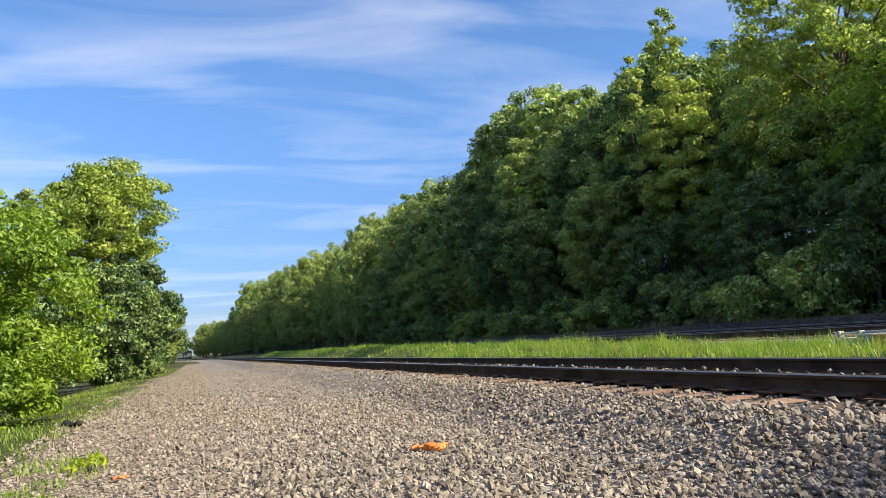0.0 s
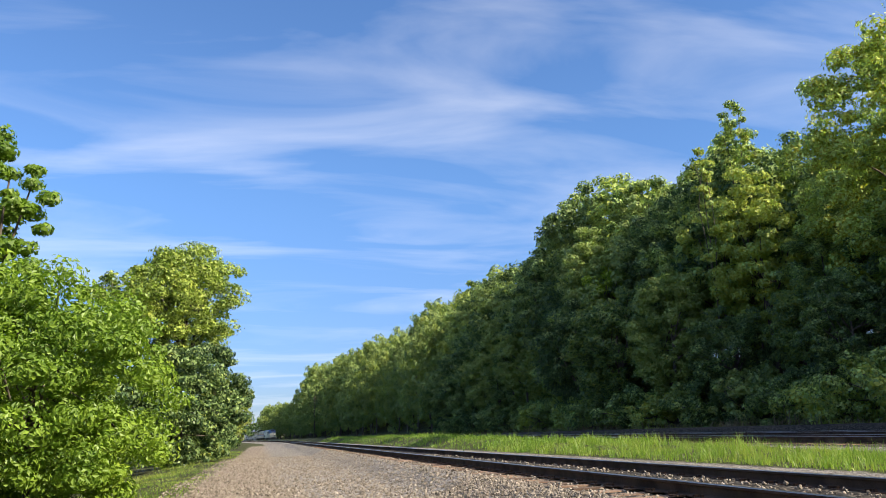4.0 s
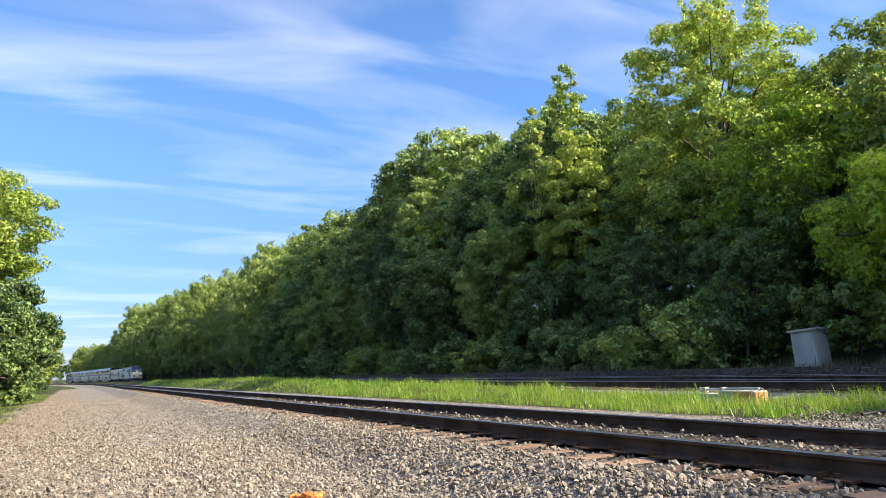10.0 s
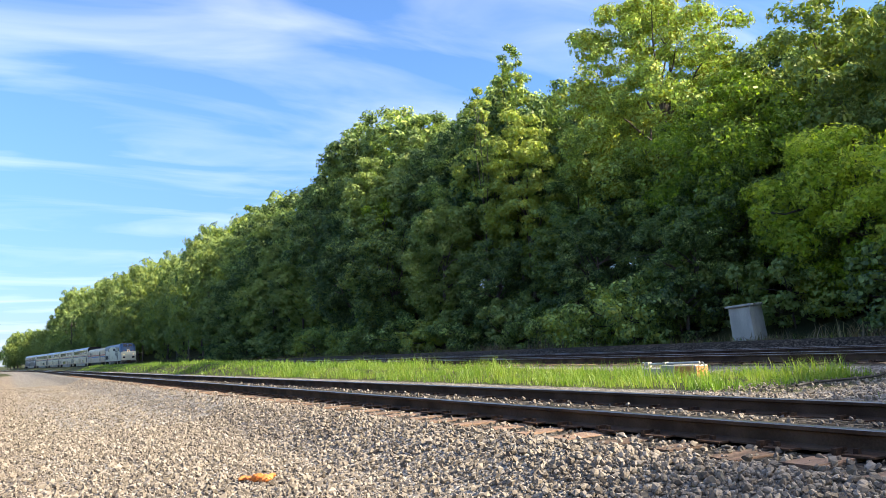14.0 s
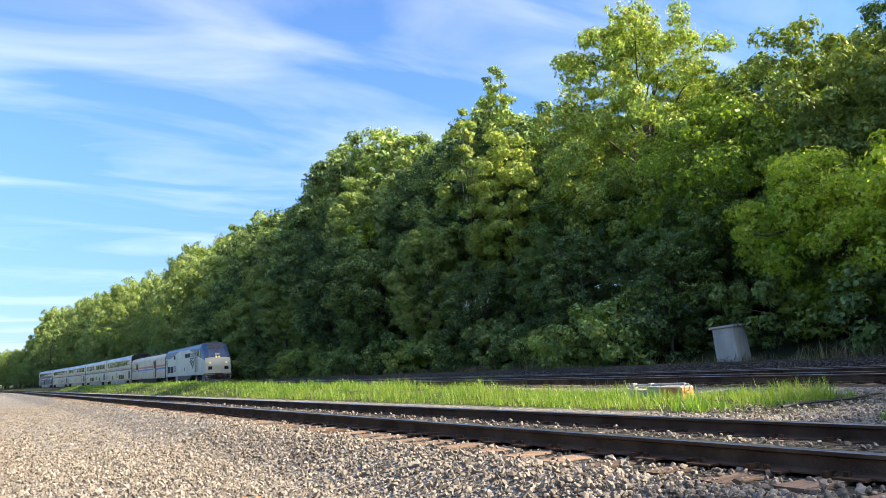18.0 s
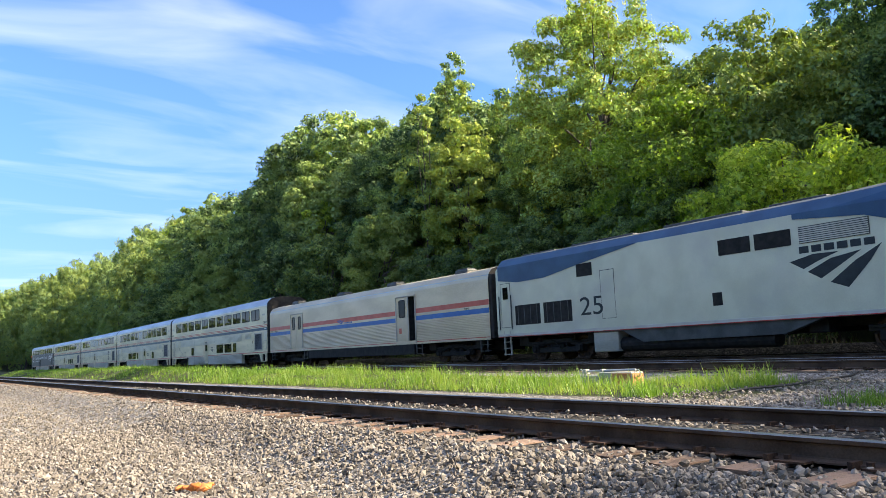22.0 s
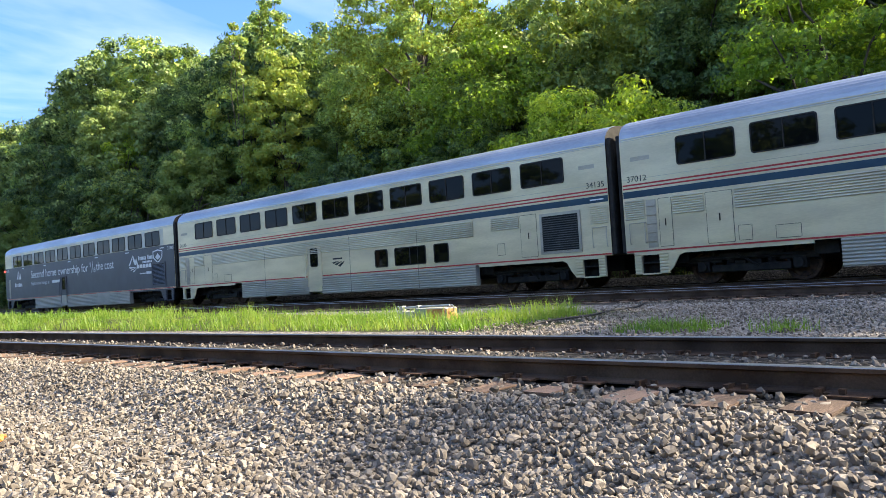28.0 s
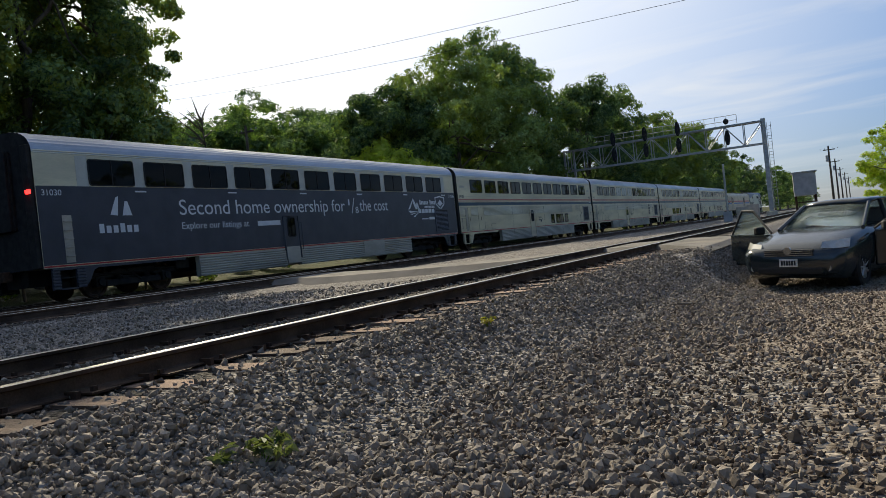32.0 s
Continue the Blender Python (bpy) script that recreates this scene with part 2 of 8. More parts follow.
# darker forest leaf; on the bluff its colour carries the wood's deep shade
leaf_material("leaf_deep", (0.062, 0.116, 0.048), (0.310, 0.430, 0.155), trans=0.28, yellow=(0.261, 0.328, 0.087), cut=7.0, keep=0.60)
leaf_material("leaf_cotton", (0.15, 0.225, 0.045), (0.42, 0.52, 0.120), trans=0.42, yellow=(0.46, 0.52, 0.11), cut=6.5, keep=0.58)
leaf_material("leaf_bush", (0.10, 0.185, 0.024), (0.255, 0.375, 0.045), trans=0.40, yellow=(0.34, 0.41, 0.06))
leaf_material("leaf_grass", (0.080, 0.160, 0.026), (0.200, 0.325, 0.052), trans=0.50, yellow=(0.300, 0.365, 0.085))
leaf_material("leaf_weed", (0.10, 0.12, 0.055), (0.20, 0.22, 0.11), trans=0.4, yellow=(0.26, 0.25, 0.12))
leaf_material("leaf_brush", (0.075, 0.060, 0.040), (0.20, 0.165, 0.105), trans=0.2, yellow=(0.24, 0.23, 0.10))
leaf_material("leaf_tan", (0.120, 0.129, 0.026), (0.258, 0.206, 0.052), trans=0.4)
surface("bark", (0.05, 0.04, 0.03), (0.16, 0.135, 0.11), scale=3, fine=25, rough=0.9, bump=0.6, stretch=(1, 1, 0.25), bump_dist=0.03)
surface("rail_side", (0.068, 0.042, 0.029), (0.135, 0.088, 0.062), scale=3, fine=70, rough=0.9, spec=0.15, bump=0.3, dirt=(0.03, 0.02, 0.015))
surface("rail_top", (0.30, 0.29, 0.28), (0.5, 0.49, 0.47), scale=2, fine=40, rough=0.32, metal=1.0, bump=0.05, stretch=(8, 0.5, 1))
surface("tie_wood", (0.095, 0.062, 0.045), (0.29, 0.190, 0.135), scale=2.5, fine=30, rough=0.9, bump=0.5, stretch=(0.6, 4, 4), per_object=0.5, dirt=(0.05, 0.035, 0.028), bump_dist=0.02)
surface("rusty_iron", (0.035, 0.02, 0.014), (0.11, 0.06, 0.035), scale=9, fine=90, rough=0.8, metal=0.3, bump=0.3)


def ground_material():
    """Crushed grey stone, browner and finer away from the rails, with soil under grass and wood."""
    m, nt, b = nodes_of("ground_cover", 0.95, 0, 0.2)
    N, L = nt.nodes.new, nt.links.new
    tc = N("ShaderNodeTexCoord")
    v = N("ShaderNodeTexVoronoi"); v.inputs["Scale"].default_value = 22
    v2 = N("ShaderNodeTexVoronoi"); v2.inputs["Scale"].default_value = 40
    n1 = N("ShaderNodeTexNoise"); n1.inputs["Scale"].default_value = 0.35; n1.inputs["Detail"].default_value = 8
    n2 = N("ShaderNodeTexNoise"); n2.inputs["Scale"].default_value = 2.2; n2.inputs["Detail"].default_value = 5
    for n in (v, v2, n1, n2):
        L(tc.outputs["Object"], n.inputs["Vector"])
    sc = N("ShaderNodeSeparateColor"); L(v.outputs["Color"], sc.inputs[0])
    stone = ramp_node(nt, [(0.0, (0.065, 0.058, 0.051)), (0.5, (0.210, 0.191, 0.171)), (1.0, (0.376, 0.355, 0.332))])
    L(sc.outputs[0], stone.inputs["Fac"])
    sc2 = N("ShaderNodeSeparateColor"); L(v2.outputs["Color"], sc2.inputs[0])
    dirt = ramp_node(nt, [(0.0, (0.072, 0.055, 0.041)), (0.5, (0.224, 0.181, 0.141)), (1.0, (0.419, 0.363, 0.302))])
    L(sc2.outputs[0], dirt.inputs["Fac"])
    att = N("ShaderNodeAttribute"); att.attribute_name = "cover"
    sep = N("ShaderNodeSeparateColor"); L(att.outputs["Color"], sep.inputs[0])

    def blend(sock, amount=0.6):
        a = N("ShaderNodeMath"); a.operation = "MULTIPLY_ADD"; a.inputs[1].default_value = amount
        s = N("ShaderNodeMath"); s.operation = "SUBTRACT"; s.inputs[1].default_value = amount * 0.5
        L(n2.outputs["Fac"], a.inputs[0]); L(sock, s.inputs[0]); L(s.outputs[0], a.inputs[2])
        r = N("ShaderNodeMapRange"); r.inputs["From Min"].default_value = 0.35; r.inputs["From Max"].default_value = 0.65
        L(a.outputs[0], r.inputs["Value"])
        return r.outputs[0]

    m1, m2 = N("ShaderNodeMixRGB"), N("ShaderNodeMixRGB")
    L(blend(sep.outputs[0]), m1.inputs["Fac"]); L(stone.outputs["Color"], m1.inputs["Color1"]); L(dirt.outputs["Color"], m1.inputs["Color2"])
    soil = ramp_node(nt, [(0.3, (0.028, 0.034, 0.014)), (0.7, (0.075, 0.085, 0.03))])
    L(n1.outputs["Fac"], soil.inputs["Fac"])
    L(blend(sep.outputs[1]), m2.inputs["Fac"]); L(m1.outputs["Color"], m2.inputs["Color1"]); L(soil.outputs["Color"], m2.inputs["Color2"])
    m3 = N("ShaderNodeMixRGB")
    # dark dirty ballast; along the main line tree shade is painted in with it
    grime_shade = ramp_node(nt, [(0.0, (0.012, 0.010, 0.009)), (0.6, (0.045, 0.040, 0.034)), (1.0, (0.13, 0.115, 0.10))])
    L(sc.outputs[1], grime_shade.inputs["Fac"])
    L(blend(sep.outputs[2], 0.4), m3.inputs["Fac"]); L(m2.outputs["Color"], m3.inputs["Color1"]); L(grime_shade.outputs["Color"], m3.inputs["Color2"])
    L(m3.outputs["Color"], b.inputs["Base Color"])
    bp = N("ShaderNodeBump"); bp.inputs["Strength"].default_value = 0.9; bp.inputs["Distance"].default_value = 0.04
    inv = N("ShaderNodeMath"); inv.operation = "SUBTRACT"; inv.inputs[0].default_value = 1.0
    L(v.outputs["Distance"], inv.inputs[1]); L(inv.outputs[0], bp.inputs["Height"]); L(bp.outputs[0], b.inputs["Normal"])
    return m


ground_material()


def stone_material(name, c0, c1, c2):
    m, nt, b = nodes_of(name, 0.9, 0, 0.25)
    N, L = nt.nodes.new, nt.links.new
    geo, tc, n1 = N("ShaderNodeNewGeometry"), N("ShaderNodeTexCoord"), N("ShaderNodeTexNoise")
    n1.inputs["Scale"].default_value, n1.inputs["Detail"].default_value = 45, 5
    L(tc.outputs["Object"], n1.inputs["Vector"])
    a = N("ShaderNodeMath"); a.operation = "MULTIPLY_ADD"; a.inputs[1].default_value = 0.62
    s = N("ShaderNodeMath"); s.operation = "MULTIPLY"; s.inputs[1].default_value = 0.3
    L(n1.outputs["Fac"], s.inputs[0]); L(geo.outputs["Random Per Island"], a.inputs[0]); L(s.outputs[0], a.inputs[2])
    r = ramp_node(nt, [(0.05, c0), (0.5, c1), (0.95, c2)])
    L(a.outputs[0], r.inputs["Fac"]); L(r.outputs["Color"], b.inputs["Base Color"])
    bp = N("ShaderNodeBump"); bp.inputs["Strength"].default_value = 0.4; bp.inputs["Distance"].default_value = 0.006
    L(n1.outputs["Fac"], bp.inputs["Height"]); L(bp.outputs[0], b.inputs["Normal"])
    return m


stone_material("ballast_stone", (0.087, 0.073, 0.061), (0.238, 0.205, 0.168), (0.419, 0.373, 0.325))
stone_material("lot_stone", (0.058, 0.043, 0.032), (0.150, 0.115, 0.088), (0.272, 0.222, 0.182))

# ---- mesh helpers ----


def mesh_np(name, verts, faces, mats=(), index=None, smooth=False):
    """A mesh from arrays; all faces have the same number of corners."""
    verts, faces = np.asarray(verts, np.float32), np.asarray(faces, np.int32)
    me = bpy.data.meshes.new(name)
    k = faces.shape[1]
    me.vertices.add(len(verts)); me.vertices.foreach_set("co", verts.ravel())
    me.loops.add(faces.size); me.loops.foreach_set("vertex_index", faces.ravel())
    me.polygons.add(len(faces))
    me.polygons.foreach_set("loop_start", np.arange(0, faces.size, k, dtype=np.int32))
    for mt in mats:
        me.materials.append(MATS[mt])
    if index is not None:
        me.polygons.foreach_set("material_index", np.asarray(index, np.int32))
    me.polygons.foreach_set("use_smooth", np.full(len(faces), bool(smooth)))
    me.update(calc_edges=True)
    me.validate()
    return me


def mesh_bm(name, bm, mats, smooth=False):
    me = bpy.data.meshes.new(name)
    bm.normal_update()
    if smooth:
        for f in bm.faces:
            f.smooth = True
    bm.to_mesh(me)
    bm.free()
    for mt in ([mats] if isinstance(mats, str) else mats):
        me.materials.append(MATS[mt])
    return me


def part(name, bm, material, parent, label="", m=None, smooth=False):
    """One mesh object under a thing or a part; bm may be a bmesh or a finished mesh."""
    me = bm if isinstance(bm, bpy.types.Mesh) else mesh_bm(name, bm, material, smooth)
    ob = new(name, me)
    ob.parent = parent
    if m is not None:
        ob.matrix_basis = m
    if label:
        ob["label"] = label
    return ob


def thing(name, label, category, m=None, group="", kind=""):
    ob = new(name)
    ob.empty_display_size = 0.2
    if m is not None:
        ob.matrix_basis = m
    return tagged(ob, label, category, group, kind)


def box(bm, x0, x1, y0, y1, z0, z1, bevel=0.0, mat=0):
    g = bmesh.ops.create_cube(bm, size=1)["verts"]
    for v in g:
        v.co = ((x0 + x1) / 2 + v.co.x * (x1 - x0), (y0 + y1) / 2 + v.co.y * (y1 - y0), (z0 + z1) / 2 + v.co.z * (z1 - z0))
    fs = {f for v in g for f in v.link_faces}
    for f in fs:
        f.material_index = mat
    if bevel:
        es = list({e for v in g for e in v.link_edges})
        bmesh.ops.bevel(bm, geom=es, offset=bevel, segments=2, affect="EDGES", profile=0.5)
    return bm


def tube(bm, a, b, r, seg=8, r2=None):
    """A capped rod from a to b."""
    a, b = Vector(a), Vector(b)
    d = b - a
    g = bmesh.ops.create_cone(bm, cap_ends=True, segments=seg, radius1=r, radius2=r if r2 is None else r2, depth=d.length)["verts"]
    mt = Matrix.Translation((a + b) / 2) @ d.to_track_quat("Z", "Y").to_matrix().to_4x4()
    bmesh.ops.transform(bm, matrix=mt, verts=g)
    return bm


def sweep(profile, path, closed=True):
    """Verts and quads of a profile (list of (u, z)) carried along path rows (x, y, z, nx, ny) with u along n."""
    P, Q = np.array(profile, float), np.array(path, float)
    n, k = len(Q), len(P)
    v = np.empty((n, k, 3))
    v[:, :, 0] = Q[:, 0:1] + P[None, :, 0] * Q[:, 3:4]
    v[:, :, 1] = Q[:, 1:2] + P[None, :, 0] * Q[:, 4:5]
    v[:, :, 2] = Q[:, 2:3] + P[None, :, 1]
    i = np.arange(n - 1)[:, None] * k
    j = np.arange(k if closed else k - 1)[None, :]
    j2 = (j + 1) % k
    f = np.stack([i + j, i + j2, i + k + j2, i + k + j], -1).reshape(-1, 4)
    return v.reshape(-1, 3), f


# ---- the lie of the land ----
T1, T2, T3 = 0.754, 12.70, 17.40       # track centre lines where they run straight
GAUGE = 1.508                          # between rail centres


def bend(y):
    """How far the tracks and the valley swing sideways at y."""
    y = np.asarray(y, float)
    return np.where(y > 330, -12.98 - (y - 330) * 0.1154, np.where(y > 105, -(y - 105) ** 2 / 3900, np.where(y < -65, -(np.minimum(-y, 300) - 65) ** 2 / 8000, 0.0)))


def sstep(a, b, x):
    t = np.clip((x - a) / (b - a), 0, 1)
    return t * t * (3 - 2 * t)


def hill_gain(y):
    """The bluff is steep beside the straight and falls away beyond the crossing."""
    return (0.10 + 0.20 * sstep(-30, 25, y) + 0.12 * sstep(25, 8, y) * sstep(-20, 0, y)) * (1 - 0.7 * sstep(200, 520, y))


def land(x, y):
    x, y = np.asarray(x, float), np.asarray(y, float)
    u = x - bend(y)
    z = np.full(np.broadcast(u, y).shape, -0.44)
    z = z - 0.52 * sstep(-3, -15, y) * sstep(-0.5, -2.9, u)
    z = z + (-0.160 - z) * np.maximum(sstep(-1.75, -0.62, u), sstep(-2.0, -1.15, u) * sstep(-14.6, -15.6, y) * sstep(-24, -22, y))
    z = z + 0.030 * sstep(-0.02, 0.14, u) * sstep(1.56, 1.40, u)
    z = z + (-0.30 + 0.160) * sstep(2.1, 3.2, u)
    z = z + 0.09 * sstep(10.3, 11.0, u)
    z = z + 0.44 * sstep(18.7, 19.4, u) * sstep(140, 60, y) * sstep(-30, 0, y) - 0.25 * sstep(20.6, 21.6, u)
    rise = np.maximum(u - 21.5, 0)
    z = z + hill_gain(y) * np.where(rise < 24, rise, 24 + (rise - 24) * 0.3) * sstep(0, 3, rise)
    z = z - 0.5 * sstep(-6, -12, u) * sstep(0, 12, y)
    z = z + (0.22 * sstep(12, 26, y) + 0.34 * sstep(24, 60, y)) * sstep(5.2, 7.4, u) * sstep(10.8, 9.2, u)
    return z + 0.03 * np.sin(x * 0.9 + 1) * np.sin(y * 0.7) * sstep(-1, -3, u)


def build_ground():
    def grade(lo, hi, fine_lo, fine_hi, step, grow=1.16):
        out = list(np.arange(fine_lo, fine_hi + 1e-6, step))
        for sgn, lim, start in ((1, hi, fine_hi), (-1, lo, fine_lo)):
            s, p = step, start
            while sgn * p < sgn * lim:
                s *= grow
                p += sgn * s
                out.append(p)
        return np.array(sorted(out))

    xs, ys = grade(-2500, 2500, -7, 24, 0.2), grade(-2500, 2500, -14, 26, 0.4, 1.1)
    X, Y = np.meshgrid(xs, ys)
    Z = land(X, Y)
    nx, ny = len(xs), len(ys)
    i = np.arange(ny - 1)[:, None] * nx + np.arange(nx - 1)[None, :]
    faces = np.stack([i, i + 1, i + nx + 1, i + nx], -1).reshape(-1, 4)
    me = mesh_np("ground", np.stack([X, Y, Z], -1).reshape(-1, 3), faces, ["ground_cover"], smooth=True)
    U = X - bend(Y)
    rng = np.random.default_rng(3)
    track = sstep(-5.2, -2.6, U) * 1.0
    brown = np.clip(1.0 - track, 0, 1) * 0.85 + 0.12 * (1 - sstep(-3, 0, U))
    brown = np.where(Y < -3, np.maximum(brown, 0.75 * sstep(-3, -8, Y) * (1 - sstep(-2.5, -1, U))), brown)
    soil = 0.8 * sstep(4.3, 5.6, U) * sstep(10.6, 9.2, U) * sstep(6.0, 8.0, Y)
    soil = np.where(U > 20.4, 1.0, soil)
    # dark between the siding's rails, and over the shaded main line and its bank
    grime_shade = np.maximum(sstep(-0.75, -0.25, U) * sstep(2.2, 1.6, U), sstep(10.6, 11.1, U) * sstep(21.0, 20.6, U))
    soil = np.maximum(soil, sstep(-5.0, -6.4, U) * sstep(5, 8, Y))
    soil = np.maximum(soil, sstep(-8, -11, U))
    soil = np.maximum(soil, sstep(90, 150, Y) * sstep(-2.5, -4, U))
    att = me.color_attributes.new("cover", "FLOAT_COLOR", "POINT")
    c = np.stack([brown, soil, grime_shade, 0 * soil + 1], -1).reshape(-1)
    att.data.foreach_set("color", c.astype(np.float32))
    return tagged(new("ground", me), "pale grey and brown crushed stone ground with soil below the woods", "ground", kind="structure")


ground = build_ground()

# ---- tracks ----
RAIL_PROFILE = [(-0.037, -0.006), (-0.031, 0), (0.031, 0), (0.037, -0.006), (0.036, -0.036), (0.010, -0.050), (0.008, -0.150),
                (0.024, -0.162), (0.075, -0.172), (0.076, -0.186), (-0.076, -0.186), (-0.075, -0.172), (-0.024, -0.162),
                (-0.008, -0.150), (-0.010, -0.050), (-0.036, -0.036)]


def track_path(centre, y0, y1, offset=0.0, z=0.0):
    ys = np.concatenate([np.arange(y0, y1, 6.0), [y1]])
    b = bend(ys)
    db = (bend(ys + 0.5) - bend(ys - 0.5))
    nrm = np.hypot(1, db)
    nx, ny = 1 / nrm, -db / nrm
    return np.stack([centre + b + offset * nx, ys + offset * ny, np.full_like(ys, z), nx, ny], -1)


def build_track(name, centre, y0, y1, label, tall=1.0):
    t = thing(name, label, "railway track", kind="structure")
    for s in (-1, 1):
        v, f = sweep([(u, z * tall) for u, z in RAIL_PROFILE], track_path(centre, y0, y1, s * GAUGE / 2))
        k = len(RAIL_PROFILE)
        idx = np.tile(np.array([1, 1, 1] + [0] * (k - 3)), len(f) // k)
        ob = part("rail", mesh_np("rail", v, f, ["rail_side", "rail_top"], idx), None, t, "worn steel rail with rusty sides and a polished top")
    return t


siding = build_track("siding_track", T1, -165, 420, "rusty siding track on weathered wooden ties in grey ballast", 0.72)
main_near = build_track("main_track_near", T2, -420, 520, "empty main line track in dark ballast")
main_far = build_track("main_track_far", T3, -420, 520, "main line track that carries the passenger train")

# ---- plants ----


def leaf_cloud(rng, centres, radii, per, size, flat=0.62, up=0.5, shape=0.55, tri=False):
    """Pointed leaves in clumps; returns verts and faces of four corners, or of three."""
    C = np.repeat(centres, per, 0)
    Rr = np.repeat(radii, per)[:, None]
    n = len(C)
    d = rng.normal(size=(n, 3))
    d /= np.linalg.norm(d, axis=1)[:, None]
    rad = 0.35 + 0.65 * rng.random((n, 1)) ** 0.6
    off = d * rad * Rr
    off[:, 2] *= flat
    P = C + off
    nrm = d * 1.0 + rng.normal(size=(n, 3)) * 0.34 + np.array([0, 0, up * 0.5])
    nrm /= np.linalg.norm(nrm, axis=1)[:, None]
    a = np.cross(nrm, rng.normal(size=(n, 3)))
    a /= np.linalg.norm(a, axis=1)[:, None]
    b = np.cross(nrm, a)
    s = size * (0.6 + 0.8 * rng.random((n, 1)))
    w = s * shape
    if tri:
        v = np.stack([P - a * s, P + a * s * 0.7 - b * w * 1.25, P + a * s * 0.7 + b * w * 1.25], 1).reshape(-1, 3)
        return v, np.arange(3 * n).reshape(-1, 3)
    v = np.stack([P - a * s, P - b * w + nrm * s * 0.18, P + a * s - nrm * s * 0.12, P + b * w + nrm * s * 0.18], 1).reshape(-1, 3)
    f = np.arange(4 * n).reshape(-1, 4)
    return v, f


def cable(pts, r, seg=6):
    """Verts and quads of one thin tube through pts."""
    P = np.array([tuple(p) for p in pts], float)
    d = np.gradient(P, axis=0)
    d /= np.linalg.norm(d, axis=1)[:, None]
    u = np.cross(d, [0.05, 0.1, 1.0])
    u /= np.linalg.norm(u, axis=1)[:, None]
    w = np.cross(d, u)
    a = np.linspace(0, 2 * np.pi, seg, endpoint=False)
    v = P[:, None] + r * (np.cos(a)[None, :, None] * u[:, None] + np.sin(a)[None, :, None] * w[:, None])
    i, j = np.arange(len(P) - 1)[:, None] * seg, np.arange(seg)[None]
    f = np.stack([i + j, i + (j + 1) % seg, i + seg + (j + 1) % seg, i + seg + j], -1).reshape(-1, 4)
    return v.reshape(-1, 3), f


def limb(rng, a, b, r0, r1, seg=6, steps=4, wob=0.06):
    """A tapered, slightly crooked limb."""
    a, b = np.array(a, float), np.array(b, float)
    t = np.linspace(0, 1, steps + 1)
    L = np.linalg.norm(b - a)
    mid = a + (b - a) * t[:, None] + rng.normal(size=(steps + 1, 3)) * wob * L * np.minimum(t, 1 - t)[:, None]
    d = (b - a) / L
    u = np.cross(d, [0.3, 0.9, 0.2]); u /= np.linalg.norm(u)
    w = np.cross(d, u)
    ang = np.linspace(0, 2 * np.pi, seg, endpoint=False)
    ring = np.cos(ang)[:, None] * u + np.sin(ang)[:, None] * w
    r = r0 + (r1 - r0) * t
    v = (mid[:, None] + ring[None] * r[:, None, None]).reshape(-1, 3)
    i = np.arange(steps)[:, None] * seg
    j = np.arange(seg)[None]
    f = np.stack([i + j, i + (j + 1) % seg, i + seg + (j + 1) % seg, i + seg + j], -1).reshape(-1, 4)
    return v, f


def join(parts_):
    V, F, n = [], [], 0
    for v, f in parts_:
        V.append(v); F.append(f + n); n += len(v)
    return np.concatenate(V), np.concatenate(F)


def tree_meshes(seed, height, spread, low, clumps, per, leaf, mat, lean=0.0, trunk_r=0.22, clump_r=0.22, limbs=9, tri=True, taper=0.45):
    """Trunk and crown meshes; spread: crown radius; low: the height at which the crown begins."""
    rng = np.random.default_rng(seed)
    mid = (height + low) / 2
    half = (height - low) / 2
    lobes = rng.normal(size=(9, 3))
    lobes /= np.linalg.norm(lobes, axis=1)[:, None]
    cs = []
    while len(cs) < clumps:
        p = rng.uniform(-1, 1, 3)
        q = np.linalg.norm(p)
        if q > 1 or q < 0.42:
            continue
        bulge = 0.90 + 0.14 * float(np.max(lobes @ p) / q) ** 4      # boughs that stand out of the crown
        wide = (1.0 - taper * max(p[2], 0) ** 1.5 - 0.12 * max(-p[2], 0)) * bulge
        cs.append((p[0] * spread * wide + lean * p[2], p[1] * spread * wide, mid + p[2] * half * (bulge if p[2] > 0 else 1)))
    cs = np.array(cs)
    cs += rng.normal(size=cs.shape) * spread * 0.07
    rad = clump_r * spread * (0.65 + 0.7 * rng.random(clumps))
    v, f = leaf_cloud(rng, cs, rad, per, leaf, tri=tri)
    crown = mesh_np("crown", v, f, [mat])
    pieces = [limb(rng, (0, 0, -0.8), (lean * 0.4, 0, height * 0.62), trunk_r, trunk_r * 0.35, 8, 6, 0.03)]
    for k in rng.choice(clumps, min(limbs, clumps), replace=False):
        h = rng.uniform(0.25, 0.6) * height
        pieces.append(limb(rng, (lean * 0.4 * h / height, 0, h), cs[k], trunk_r * 0.38, 0.02, 5, 4, 0.08))
    tv, tf = join(pieces)
    return mesh_np("trunk", tv, tf, ["bark"], smooth=True), crown


def plant_tree(meshes, x, y, turn, size, label, name="tree", group="trees on the bluff", squash=1.0, z=None):
    t = new(name)
    zz = float(land(x, y)) if z is None else z
    t.matrix_basis = Matrix.LocRotScale((x, y, zz - 0.15), Euler((0, 0, turn)), (size, size, size * squash))
    tagged(t, label, "tree", group)
    for nm, me in zip(("trunk", "crown"), meshes):
        o = new(nm, me)
        o.parent = t
    return t



